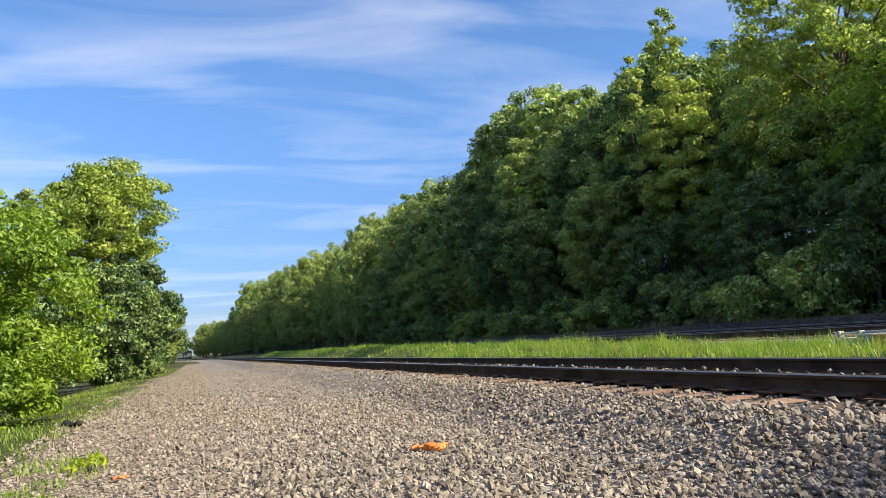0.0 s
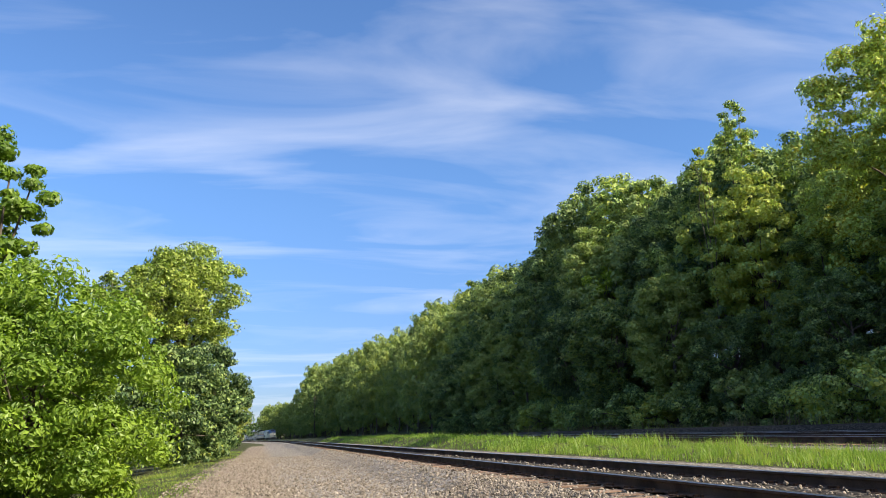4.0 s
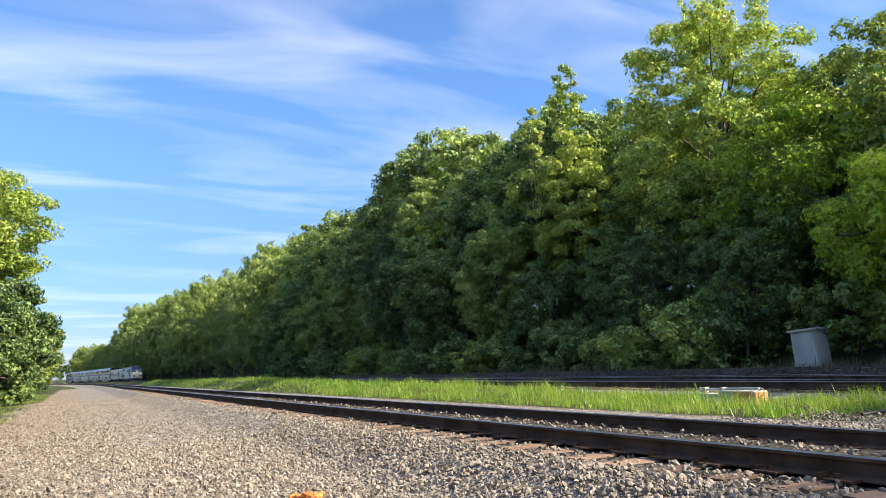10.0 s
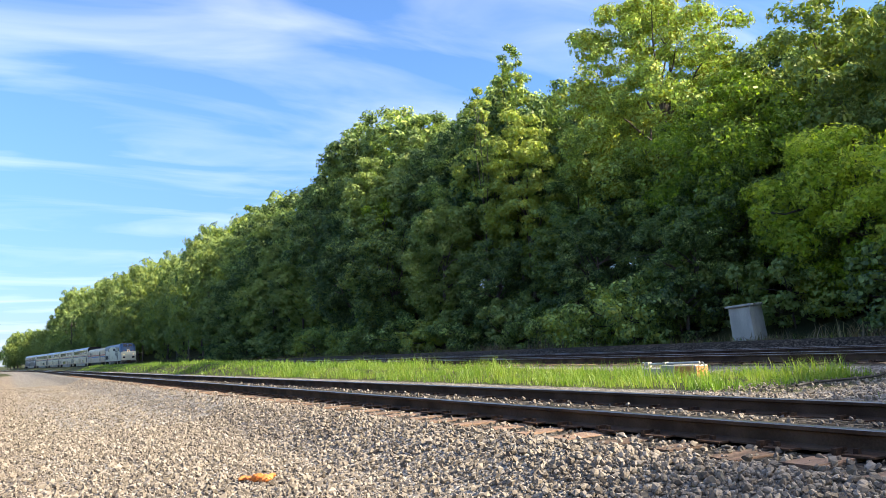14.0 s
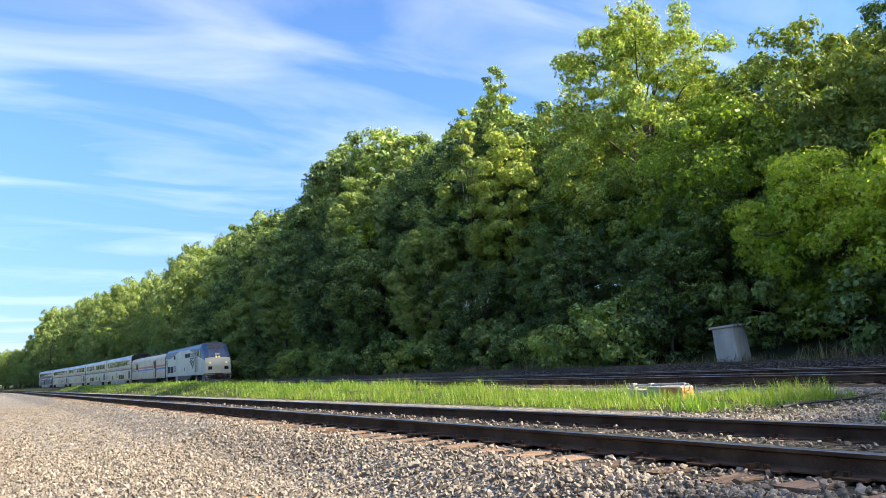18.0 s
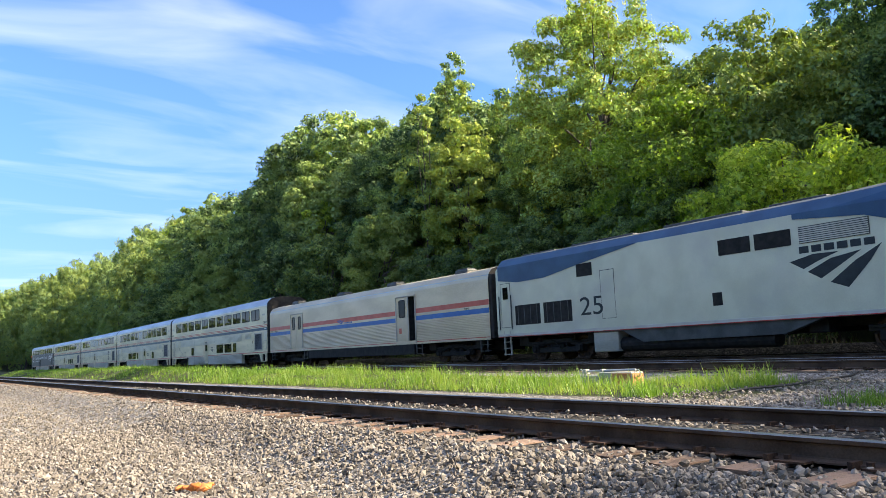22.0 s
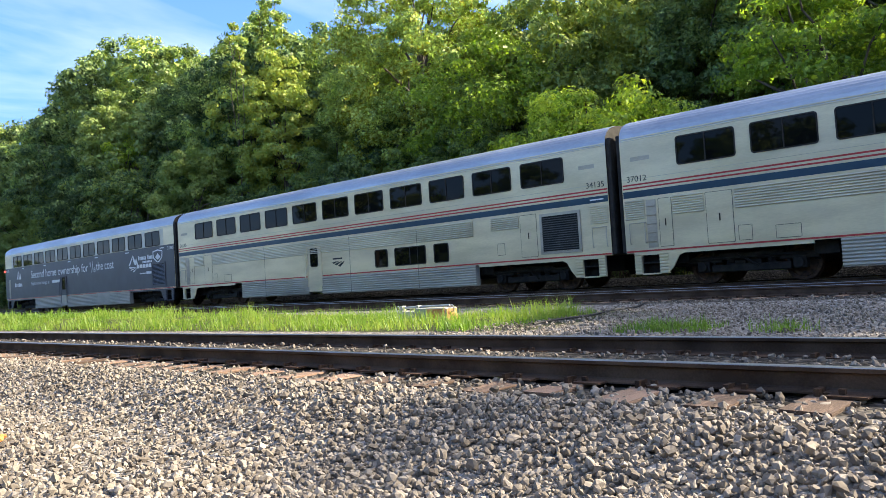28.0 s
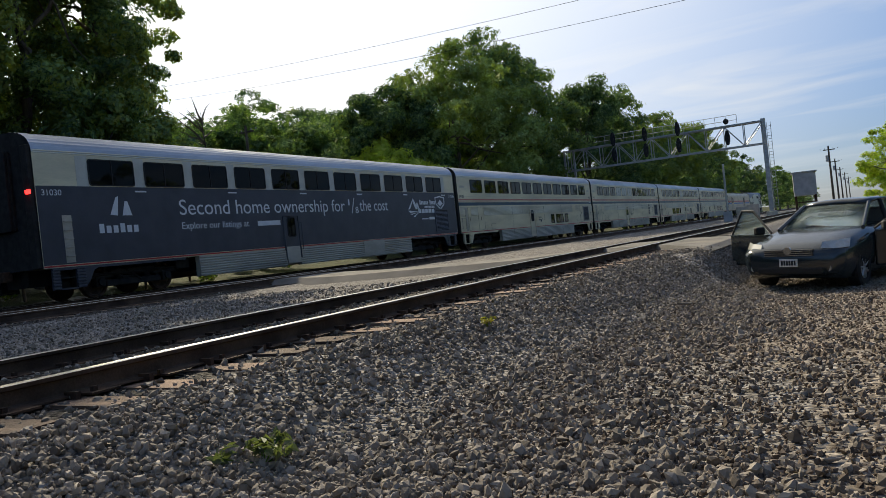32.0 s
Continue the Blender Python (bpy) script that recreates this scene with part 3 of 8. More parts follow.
surface("stainless", (0.63, 0.545, 0.375), (0.78, 0.685, 0.485), scale=1.3, fine=30, rough=0.40, metal=0.40, bump=0.04, stretch=(1, 0.3, 1.4), dirt=(0.46, 0.41, 0.32), spec=0.12)
surface("roof_steel", (0.38, 0.40, 0.44), (0.52, 0.54, 0.58), scale=1.0, fine=20, rough=0.42, metal=0.65, bump=0.04, stretch=(1, 0.25, 1))
surface("fluted_steel", (0.55, 0.495, 0.37), (0.73, 0.67, 0.51), scale=1.2, fine=20, rough=0.36, metal=0.65, spec=0.2, bump=0.04, stretch=(1, 0.3, 1))
surface("skirt_steel", (0.42, 0.385, 0.32), (0.56, 0.515, 0.43), scale=1.5, fine=25, rough=0.55, metal=0.3, spec=0.2, bump=0.05, stretch=(1, 0.3, 1), dirt=(0.16, 0.15, 0.13))
surface("bag_steel", (0.58, 0.475, 0.335), (0.71, 0.595, 0.435), scale=1.1, fine=22, rough=0.45, metal=0.45, spec=0.3, bump=0.04, stretch=(1, 0.35, 1), dirt=(0.42, 0.33, 0.23))
surface("wrap_dark", (0.046, 0.048, 0.062), (0.062, 0.065, 0.082), scale=1.5, fine=30, rough=0.42, bump=0.02)
surface("under_black", (0.008, 0.0075, 0.007), (0.026, 0.023, 0.020), scale=5, fine=50, rough=0.75, metal=0.2, bump=0.2)
surface("bellows_rubber", (0.015, 0.014, 0.013), (0.035, 0.032, 0.03), scale=5, fine=40, rough=0.85, bump=0.1)
surface("stripe_blue", (0.010, 0.046, 0.085), (0.016, 0.062, 0.108), scale=2, fine=40, rough=0.4, bump=0.0)
surface("stripe_red", (0.42, 0.030, 0.035), (0.52, 0.045, 0.045), scale=2, fine=40, rough=0.4, bump=0.0)
surface("bag_red", (0.52, 0.09, 0.06), (0.62, 0.13, 0.09), scale=2, fine=40, rough=0.4, bump=0.0)
surface("bag_blue", (0.02, 0.12, 0.38), (0.03, 0.16, 0.46), scale=2, fine=40, rough=0.4, bump=0.0)
surface("loco_silver", (0.60, 0.585, 0.435), (0.68, 0.665, 0.505), scale=1.2, fine=30, rough=0.45, metal=0.1, bump=0.02, dirt=(0.50, 0.48, 0.42))
surface("loco_blue", (0.022, 0.068, 0.145), (0.034, 0.098, 0.195), scale=1.2, fine=30, rough=0.33, bump=0.02)
surface("loco_roof", (0.06, 0.068, 0.085), (0.10, 0.11, 0.125), scale=1.2, fine=30, rough=0.55, bump=0.03, dirt=(0.10, 0.10, 0.10))
surface("loco_grey", (0.045, 0.049, 0.049), (0.085, 0.09, 0.088), scale=2, fine=30, rough=0.55, bump=0.05)
surface("mark_dark", (0.012, 0.018, 0.022), (0.022, 0.030, 0.036), scale=4, fine=40, rough=0.5, bump=0.0)
surface("mark_white", (0.70, 0.71, 0.72), (0.78, 0.79, 0.80), scale=4, fine=40, rough=0.5, bump=0.0)
surface("mark_blue", (0.02, 0.10, 0.30), (0.03, 0.13, 0.36), scale=4, fine=40, rough=0.5, bump=0.0)
surface("cargo_dark", (0.02, 0.02, 0.025), (0.06, 0.06, 0.07), scale=3, fine=30, rough=0.8)
surface("blank_panel", (0.50, 0.48, 0.42), (0.59, 0.57, 0.50), scale=2, fine=30, rough=0.45, metal=0.2, bump=0.02)
surface("red_sign", (0.55, 0.10, 0.05), (0.62, 0.14, 0.08), scale=5, fine=40, rough=0.5, bump=0.0)


def gloss(name, color, rough=0.06, spec=0.6):
    m, nt, b = nodes_of(name, rough, 0.0, spec)
    N, L = nt.nodes.new, nt.links.new
    tc, n1 = N("ShaderNodeTexCoord"), N("ShaderNodeTexNoise")
    n1.inputs["Scale"].default_value = 0.9
    L(tc.outputs["Object"], n1.inputs["Vector"])
    r = ramp_node(nt, [(0.35, tuple(c * 0.7 for c in color)), (0.65, color)])
    L(n1.outputs["Fac"], r.inputs["Fac"]); L(r.outputs["Color"], b.inputs["Base Color"])
    return m


gloss("train_glass", (0.005, 0.006, 0.006), 0.02, 0.11)
gloss("cab_glass", (0.018, 0.022, 0.028), 0.12)


def lamp_material(name, color, power):
    m, nt, b = nodes_of(name, 0.3)
    b.inputs["Base Color"].default_value = (*color, 1)
    b.inputs["Emission Color"].default_value = (*color, 1)
    b.inputs["Emission Strength"].default_value = power


lamp_material("headlight_glow", (1.0, 0.72, 0.36), 0.35)
lamp_material("marker_red", (1.0, 0.03, 0.03), 4.0)



WOOD = [tree_meshes(11, 13, 4.2, 1.6, 210, 88, 0.175, "leaf_forest", clump_r=0.150),
        tree_meshes(12, 15, 4.6, 2.6, 215, 88, 0.175, "leaf_forest", lean=0.5, clump_r=0.145),
        tree_meshes(13, 12, 4.8, 1.2, 210, 88, 0.175, "leaf_dark", clump_r=0.145),
        tree_meshes(14, 16, 4.2, 3.0, 210, 88, 0.175, "leaf_forest", lean=-0.4, clump_r=0.150)]
BACK_WOOD = [tree_meshes(15, 13, 4.4, 1.6, 120, 58, 0.23, "leaf_forest", limbs=4, clump_r=0.17),
             tree_meshes(16, 15, 4.8, 2.6, 120, 58, 0.23, "leaf_forest", limbs=4, clump_r=0.17),
             tree_meshes(17, 12, 5.0, 1.2, 120, 58, 0.23, "leaf_dark", limbs=4, clump_r=0.17),
             tree_meshes(18, 16, 4.4, 3.0, 120, 58, 0.23, "leaf_forest", limbs=4, clump_r=0.17)]
FAR_WOOD = [tree_meshes(21, 13, 5.2, 0.5, 75, 27, 0.44, "leaf_forest", limbs=3, clump_r=0.2),
            tree_meshes(22, 15, 5.0, 1.0, 75, 27, 0.44, "leaf_dark", limbs=3, clump_r=0.2),
            tree_meshes(23, 14, 5.6, 0.5, 75, 27, 0.44, "leaf_forest", limbs=3, clump_r=0.2)]


def recoloured(meshes, mat):
    """The same tree in another leaf colour."""
    crown = meshes[1].copy()
    crown.materials[0] = MATS[mat]
    return meshes[0], crown


# copies of the same trees with shade put into the leaf colour
FRONT_SHADED = [recoloured(m, "leaf_deep") for m in WOOD]
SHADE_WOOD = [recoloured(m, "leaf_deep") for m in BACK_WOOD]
# the first shrub has the shade of the bluff's foot in its leaf colour
SHRUB = [tree_meshes(31, 3.6, 2.2, 0.0, 34, 85, 0.165, "leaf_deep", trunk_r=0.06, limbs=10),
         tree_meshes(32, 3.0, 2.4, 0.0, 34, 85, 0.165, "leaf_forest", trunk_r=0.06, limbs=10)]
HEIGHT = [13, 15, 12, 16]
FAR_HEIGHT = [13, 15, 14]

# how high the tree line stands, in degrees, over the lot at each bearing
LINE_AZ = [0, 2.3, 2.6, 4.0, 6.5, 7.7, 9.5, 10.4, 10.9, 12.7, 13.9, 14.5, 15.5, 16.7, 17.0, 18.6, 19.7, 20.5, 21.9, 23.6, 26.7, 28.8, 31.9, 36.6, 40, 46, 49, 51, 53.6, 55.5, 57.0, 60, 66, 78, 100, 122, 134]
LINE_EL = [2.3, 2.4, 4.9, 5.4, 6.1, 6.85, 7.1, 7.9, 9.1, 9.7, 10.2, 11.0, 11.2, 11.0, 11.0, 11.3, 12.0, 13.8, 15.4, 17.2, 17.5, 17.4, 18.2, 18.6, 19.6, 20.4, 20.4, 20.4, 21.8, 22.4, 23.2, 23.6, 24.0, 27, 27, 22, 17]


def tree_line(x, y, wide=0.0):
    """The height in metres that a crown at x, y, wide metres to each side, may reach."""
    dx, dy = x + 4.1, y
    d = math.hypot(dx, dy)
    az, side = math.degrees(math.atan2(dx, dy)), math.degrees(math.atan2(wide, d))
    return 0.56 + d * math.tan(radians(min(float(np.interp(az + k * side, LINE_AZ, LINE_EL)) for k in (-1, -0.5, 0, 0.5, 1))))


FAR = {"north": [], "south": [], "west": []}


def far_tree(where, k, x, y, turn, size):
    FAR[where].append((k, x, y, float(land(x, y)) - 0.15, turn, size))


def plant_far(where, name, label, leaves=("leaf_forest", "leaf_dark"), wide=1.25):
    """A far wood as one sheet of many trees."""
    P, F, M, n = [], [], [], 0
    for k, x, y, z, turn, size in FAR[where]:
        for me, mt in zip(FAR_WOOD[k], (2, k % 2)):
            v = np.empty(len(me.vertices) * 3, np.float32); me.vertices.foreach_get("co", v)
            f = np.empty(len(me.loops), np.int32); me.loops.foreach_get("vertex_index", f)
            v = v.reshape(-1, 3) * size
            f = f.reshape(len(me.polygons), -1)
            if f.shape[1] == 4:
                f = np.concatenate([f[:, :3], f[:, [0, 2, 3]]])
            c, s = math.cos(turn), math.sin(turn)
            v[:, :2] *= wide
            P.append(np.stack([v[:, 0] * c - v[:, 1] * s + x, v[:, 0] * s + v[:, 1] * c + y, v[:, 2] + z], -1))
            F.append(f + n); M.append(np.full(len(f), mt)); n += len(v)
    me = mesh_np(name, np.concatenate(P), np.concatenate(F), list(leaves) + ["bark"], np.concatenate(M))
    return tagged(new(name, me), label, "woods", kind="stuff")


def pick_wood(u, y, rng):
    """More shade-coloured copies at the foot of the bluff and along its northern end."""
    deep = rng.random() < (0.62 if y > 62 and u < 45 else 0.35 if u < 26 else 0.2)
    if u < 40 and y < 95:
        return FRONT_SHADED if deep else WOOD
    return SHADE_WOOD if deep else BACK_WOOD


def build_woods():
    rng = random.Random(5)
    green = "broadleaf tree in full summer leaf on the wooded bluff"
    for u, y0, y1, gap, size, fill in ((24.8, 19, 124, 4.9, 0.85, 0.66), (28.6, 21, 128, 4.8, 1.15, 0.90), (34.0, 12, 132, 5.2, 1.4, 1.02),
                                       (41.5, -14, 138, 6.2, 1.3, 1.0), (49.0, -20, 140, 7.2, 1.3, 1.0), (57.0, -22, 70, 7.4, 1.4, 1.0), (66.0, -22, 56, 7.8, 1.4, 1.02)):
        y = y0
        while y < y1:
            k = rng.choice((0, 0, 1, 2, 3, 3) if u > 28 else (0, 2, 2, 1))
            yy = y + rng.uniform(-1.2, 1.2)
            xx = u + rng.uniform(-1.4, 1.4) + float(bend(yy))
            z = float(land(xx, yy))
            open_ = 0.78 if yy < 44 and u < 31 else 0.92 if yy < 44 and u < 38 else 0.84 if yy > 22 and u > 38 else 1.0
            room = (tree_line(xx, yy, 1.7) * fill * open_ - z) / (HEIGHT[k] + 0.1)
            s = min(size * rng.uniform(0.9, 1.2), room * rng.uniform(0.9, 1.03)) if fill < 1 else min(room * rng.uniform(0.95, 1.07), 2.1)
            if s > 0.3:
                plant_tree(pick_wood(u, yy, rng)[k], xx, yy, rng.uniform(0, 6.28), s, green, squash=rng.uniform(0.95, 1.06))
            y += gap * rng.uniform(0.85, 1.15)
    for u, y0, y1, gap, size in ((25.5, 126, 460, 5.2, 1.3), (34, 128, 470, 5.6, 2.0), (47, 140, 400, 7.0, 2.5)):
        y = y0
        while y < y1:
            k = rng.randrange(3)
            xx = u + rng.uniform(-2, 2) + float(bend(y))
            s = min(size * rng.uniform(0.85, 1.15), (tree_line(xx, y, 5.0) - float(land(xx, y))) / (FAR_HEIGHT[k] + 0.2) * rng.uniform(0.94, 1.12))
            if s > 0.3:
                far_tree("north", k, xx, y, rng.uniform(0, 6.28), s)
            y += gap * rng.uniform(0.8, 1.2)
    y = 6.0
    while y < 120:
        for u in (22.3, 24.2):
            if 17.5 < y < 24.0 and u < 23:
                continue
            xx = u + rng.uniform(-0.5, 0.7) + float(bend(y))
            plant_tree(SHRUB[rng.randrange(2)], xx, y + rng.uniform(-1, 1), rng.uniform(0, 6.28), rng.uniform(0.7, 1.15),
                       "leafy shrub at the foot of the bluff, shade painted into some leaves", name="shrub", group="shrubs below the bluff")
        y += rng.uniform(2.3, 3.4) * (1 if y < 60 else 1.6)


build_woods()


def lone_tree(seed, x, y, height, spread, low, mat, label, clumps=90, per=110, leaf=0.2, group="", z=None, lean=0.0, trunk_r=0.25, name="tree", clump_r=0.2, limbs=14, tri=True, taper=0.45):
    return plant_tree(tree_meshes(seed, height, spread, low, clumps, per, leaf, mat, lean, trunk_r, clump_r, limbs, tri, taper), x, y, 0.7 * seed, 1.0, label, name, group, z=z)


# the tall lit tree on the bluff and the bright low maples before it
lone_tree(241, 29.9, 32.6, 19.8, 6.7, 2.2, "leaf_hero", "tall full-crowned tree lit from the side", 380, 140, 0.165, "trees on the bluff", trunk_r=0.35, clump_r=0.125, taper=0.34)
lone_tree(42, 29.0, 26.0, 12.0, 5.0, 1.0, "leaf_bright", "yellow-green tree catching the low sun", 200, 120, 0.145, "trees on the bluff")
lone_tree(43, 24.2, 14.6, 7.2, 3.6, 0.8, "leaf_bright", "low bright yellow-green maple", 130, 125, 0.14, "bright maples by the line")
lone_tree(44, 25.0, 18.6, 7.8, 3.4, 0.8, "leaf_bright", "low bright yellow-green maple", 130, 125, 0.14, "bright maples by the line")
lone_tree(45, 26.2, 8.6, 10.4, 3.8, 0.6, "leaf_bright", "low bright yellow-green maple", 130, 125, 0.14, "bright maples by the line")
lone_tree(46, 29.3, 47.5, 21.8, 1.3, 13.5, "leaf_forest", "slim pale sapling standing above the tree line", 44, 60, 0.17, "trees on the bluff", trunk_r=0.12, clump_r=0.33, limbs=5, taper=0.3)
lone_tree(105, 26.3, 47.3, 19.6, 0.8, 14.0, "leaf_forest", "slim pale sapling standing above the tree line", 22, 50, 0.17, "trees on the bluff", trunk_r=0.10, clump_r=0.42, limbs=3)
lone_tree(47, 25.6, 64.0, 14.2, 2.3, 6.5, "leaf_bright", "pale yellow-green tree among darker ones", 50, 110, 0.18, "trees on the bluff")
lone_tree(48, 40.5, 165.0, 25.8, 5.6, 5.0, "leaf_bright", "pale tall tree on the ridge", 70, 70, 0.36, "far trees on the bluff", limbs=6)
lone_tree(49, 12.6, 262.0, 22.5, 5.0, 2.0, "leaf_forest", "tall pale green tree at the bend", 50, 60, 0.4, "far trees on the bluff", limbs=4)
# the slope behind the maples
for sd, x, y, sp in ((51, 36.5, 14.0, 4.6), (52, 39.0, 5.0, 5.0), (53, 33.0, 5.5, 3.8), (54, 44.0, -4.0, 5.2), (55, 31.5, -1.0, 4.0), (56, 38.0, -9.0, 5.0), (57, 33.5, 17.8, 3.6)):
    h = (tree_line(x, y) * (0.60 if sd == 53 else 0.96 if x > 35 or y < 7 else 0.72) - float(land(x, y)))
    lone_tree(sd, x, y, h, sp, 0.8, ("leaf_forest", "leaf_dark", "leaf_bright")[sd % 3], "leafy tree on the slope behind the tracks", 80, 120, 0.22, "trees on the bluff")
lone_tree(58, 33.5, 10.5, 17.4, 4.6, 1.0, "leaf_forest", "leafy tree on the slope behind the tracks", 150, 120, 0.2, "trees on the bluff")
for sd, x, y, h, sp in ((61, 27.0, 3.6, 10.0, 3.6), (62, 24.5, -1.5, 4.8, 3.0), (63, 24.3, -7.5, 4.4, 3.0), (64, 24.2, -19.0, 4.6, 3.0), (65, 26.0, -29.0, 5.5, 3.2), (66, 24.6, -25.0, 4.6, 2.8), (67, 27.5, -36.5, 5.8, 3.6)):
    lone_tree(sd, x, y, h, sp, 0.2, ("leaf_bright", "leaf_forest")[sd % 2], "dense bright bush beside the main line", 55, 105, 0.165, "bushes by the main line", trunk_r=0.08, name="bush")
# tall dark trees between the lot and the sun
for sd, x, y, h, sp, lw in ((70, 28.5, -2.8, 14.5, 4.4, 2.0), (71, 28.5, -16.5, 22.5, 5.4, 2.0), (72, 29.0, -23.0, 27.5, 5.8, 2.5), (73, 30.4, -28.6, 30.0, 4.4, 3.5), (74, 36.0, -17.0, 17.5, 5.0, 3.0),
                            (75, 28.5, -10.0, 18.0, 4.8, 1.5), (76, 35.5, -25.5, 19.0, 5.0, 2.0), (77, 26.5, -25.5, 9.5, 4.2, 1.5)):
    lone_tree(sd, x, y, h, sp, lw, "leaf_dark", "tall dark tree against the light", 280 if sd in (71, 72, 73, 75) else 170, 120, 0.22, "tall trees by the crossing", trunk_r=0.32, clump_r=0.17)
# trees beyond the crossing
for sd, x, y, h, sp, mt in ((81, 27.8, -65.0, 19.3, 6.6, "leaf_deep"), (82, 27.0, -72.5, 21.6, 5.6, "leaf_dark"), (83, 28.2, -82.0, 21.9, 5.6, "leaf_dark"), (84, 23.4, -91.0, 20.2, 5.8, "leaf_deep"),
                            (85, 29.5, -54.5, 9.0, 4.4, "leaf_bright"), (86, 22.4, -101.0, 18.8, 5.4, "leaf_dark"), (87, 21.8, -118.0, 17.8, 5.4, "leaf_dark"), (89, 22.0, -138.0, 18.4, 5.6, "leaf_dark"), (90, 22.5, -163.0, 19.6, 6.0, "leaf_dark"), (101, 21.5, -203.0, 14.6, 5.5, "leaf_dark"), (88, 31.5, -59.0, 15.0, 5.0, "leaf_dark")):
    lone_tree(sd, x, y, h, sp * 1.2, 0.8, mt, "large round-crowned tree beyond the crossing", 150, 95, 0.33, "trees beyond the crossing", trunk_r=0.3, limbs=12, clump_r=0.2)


def scatter_far():
    rng = random.Random(9)
    for k in range(100):                                    # wooded ridge to the south-east
        az = radians(rng.uniform(132, 154))
        d = rng.uniform(85, 135)
        x, y = -4 + d * math.sin(az), d * math.cos(az)
        if x < 27:
            continue
        top = 0.5 + d * math.tan(radians(float(np.interp(math.degrees(az), [132, 136, 139.6, 143.2, 146.3, 149.3, 154], [10.7, 10.6, 11.9, 11.3, 10.0, 10.4, 9.6]))))
        j = rng.randrange(3)
        s = (top * rng.uniform(0.7, 1.04) - float(land(x, y))) / FAR_HEIGHT[j]
        far_tree("south", j, x, y, rng.uniform(0, 6), max(s, 0.5))
    for k in range(16):                                    # along the line to the south
        y = -128 - k * 17
        x = 22 + rng.uniform(-2, 3) + float(bend(y))
        j = rng.randrange(3)
        far_tree("south", j, x, y, rng.uniform(0, 6), rng.uniform(0.8, 1.05))
    for k in range(13):                                    # west side of the lot to the south
        y = -46 - k * 16
        x = -13.5 + rng.uniform(-2.5, 1.0) - 0.012 * k * k
        plant_tree(FAR_WOOD[k % 3], x, y, rng.uniform(0, 6), rng.uniform(0.5, 0.72), "roadside tree west of the lot", group="western trees")
    for k in range(42):                                    # west side to the north
        y = 78 + k * 7.2
        x = -13 - rng.uniform(0, 4) + float(bend(y)) * 1.25
        far_tree("west", k % 3, x, y, rng.uniform(0, 6), rng.uniform(0.38, 0.56) if y < 150 else rng.uniform(0.62, 0.82))
    for k in range(16):                                    # closing the valley to the north
        x = -80 + k * 7.5 + rng.uniform(-3, 3)
        far_tree("north", k % 3, x, 430 + rng.uniform(-20, 25), rng.uniform(0, 6), rng.uniform(0.9, 1.3))


scatter_far()
_w = random.Random(19)
for _k in range(44):                                       # the wood that closes the west side behind the lot
    far_tree("west", _k % 3, -33 - _w.uniform(0, 7), -72 + _k * 3.4 + _w.uniform(-1, 1), _w.uniform(0, 6), _w.uniform(0.75, 1.1))
plant_far("west", "far_western_woods", "broadleaf woods closing the lot to the west")
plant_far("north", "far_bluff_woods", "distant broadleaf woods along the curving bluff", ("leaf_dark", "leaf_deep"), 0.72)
plant_far("south", "far_southern_woods", "hazy distant woods on the southern ridge")
lone_tree(102, -8.4, -95.0, 9.6, 3.8, 0.5, "leaf_bright", "leafy roadside tree at the edge of the lot", 120, 100, 0.2, "western trees")
# bush, thicket and tall tree west of the siding
lone_tree(91, -8.0, 14.8, 4.5, 2.4, -0.2, "leaf_bush", "broad bright green bush with large leaves", 300, 190, 0.047, "", trunk_r=0.08, name="bush", clump_r=0.16, limbs=20, tri=False)
lone_tree(92, -10.0, 17.5, 5.0, 2.4, 0.0, "leaf_bush", "bright green bush behind the lot", 150, 150, 0.065, "", trunk_r=0.08, name="bush")
lone_tree(93, -11.0, 20.4, 9.8, 1.7, 4.2, "leaf_bush", "tall tree with drooping sprays beside the lot", 110, 150, 0.07, "", trunk_r=0.16)
lone_tree(94, -9.9, 56.0, 15.4, 4.5, 6.4, "leaf_cotton", "tall open-crowned cottonwood with pale limbs", 300, 110, 0.16, "western trees", trunk_r=0.3, clump_r=0.17, limbs=22)
lone_tree(95, -14.0, 55.0, 13.0, 2.2, 6.0, "leaf_cotton", "second stem of the open-crowned cottonwood", 60, 90, 0.15, "western trees", trunk_r=0.22, clump_r=0.22)
for sd, x, y, h, sp in ((96, -8.4, 44.0, 6.6, 3.0), (97, -10.8, 38.0, 5.6, 3.0), (98, -7.2, 54.0, 7.4, 2.8), (99, -11.0, 28.0, 4.6, 2.6), (100, -7.4, 66.0, 6.8, 2.4)):
    lone_tree(sd, x, y, h, sp, 0.0, "leaf_dark", "rounded leafy thicket beside the siding", 120, 100, 0.155, "western thicket", trunk_r=0.1, name="thicket")


def dead_snag(name, x, y, h, seed, label, z=None):
    rng = np.random.default_rng(seed)
    ps = [limb(rng, (0, 0, -0.5), (0.3, 0.2, h), 0.05 * h ** 0.6, 0.02, 6, 6, 0.04)]
    for k in range(14):
        t = rng.uniform(0.35, 0.95)
        a = rng.uniform(0, 6.28)
        L = h * rng.uniform(0.12, 0.3)
        ps.append(limb(rng, (0.3 * t, 0.2 * t, h * t), (math.cos(a) * L, math.sin(a) * L, h * t + L * rng.uniform(0.3, 0.9)), 0.03 * h ** 0.5, 0.008, 4, 3, 0.1))
    v, f = join(ps)
    ob = new(name, mesh_np(name, v, f, ["bark"]))
    ob.location = (x, y, float(land(x, y)) if z is None else z)
    return tagged(ob, label, "dead tree")


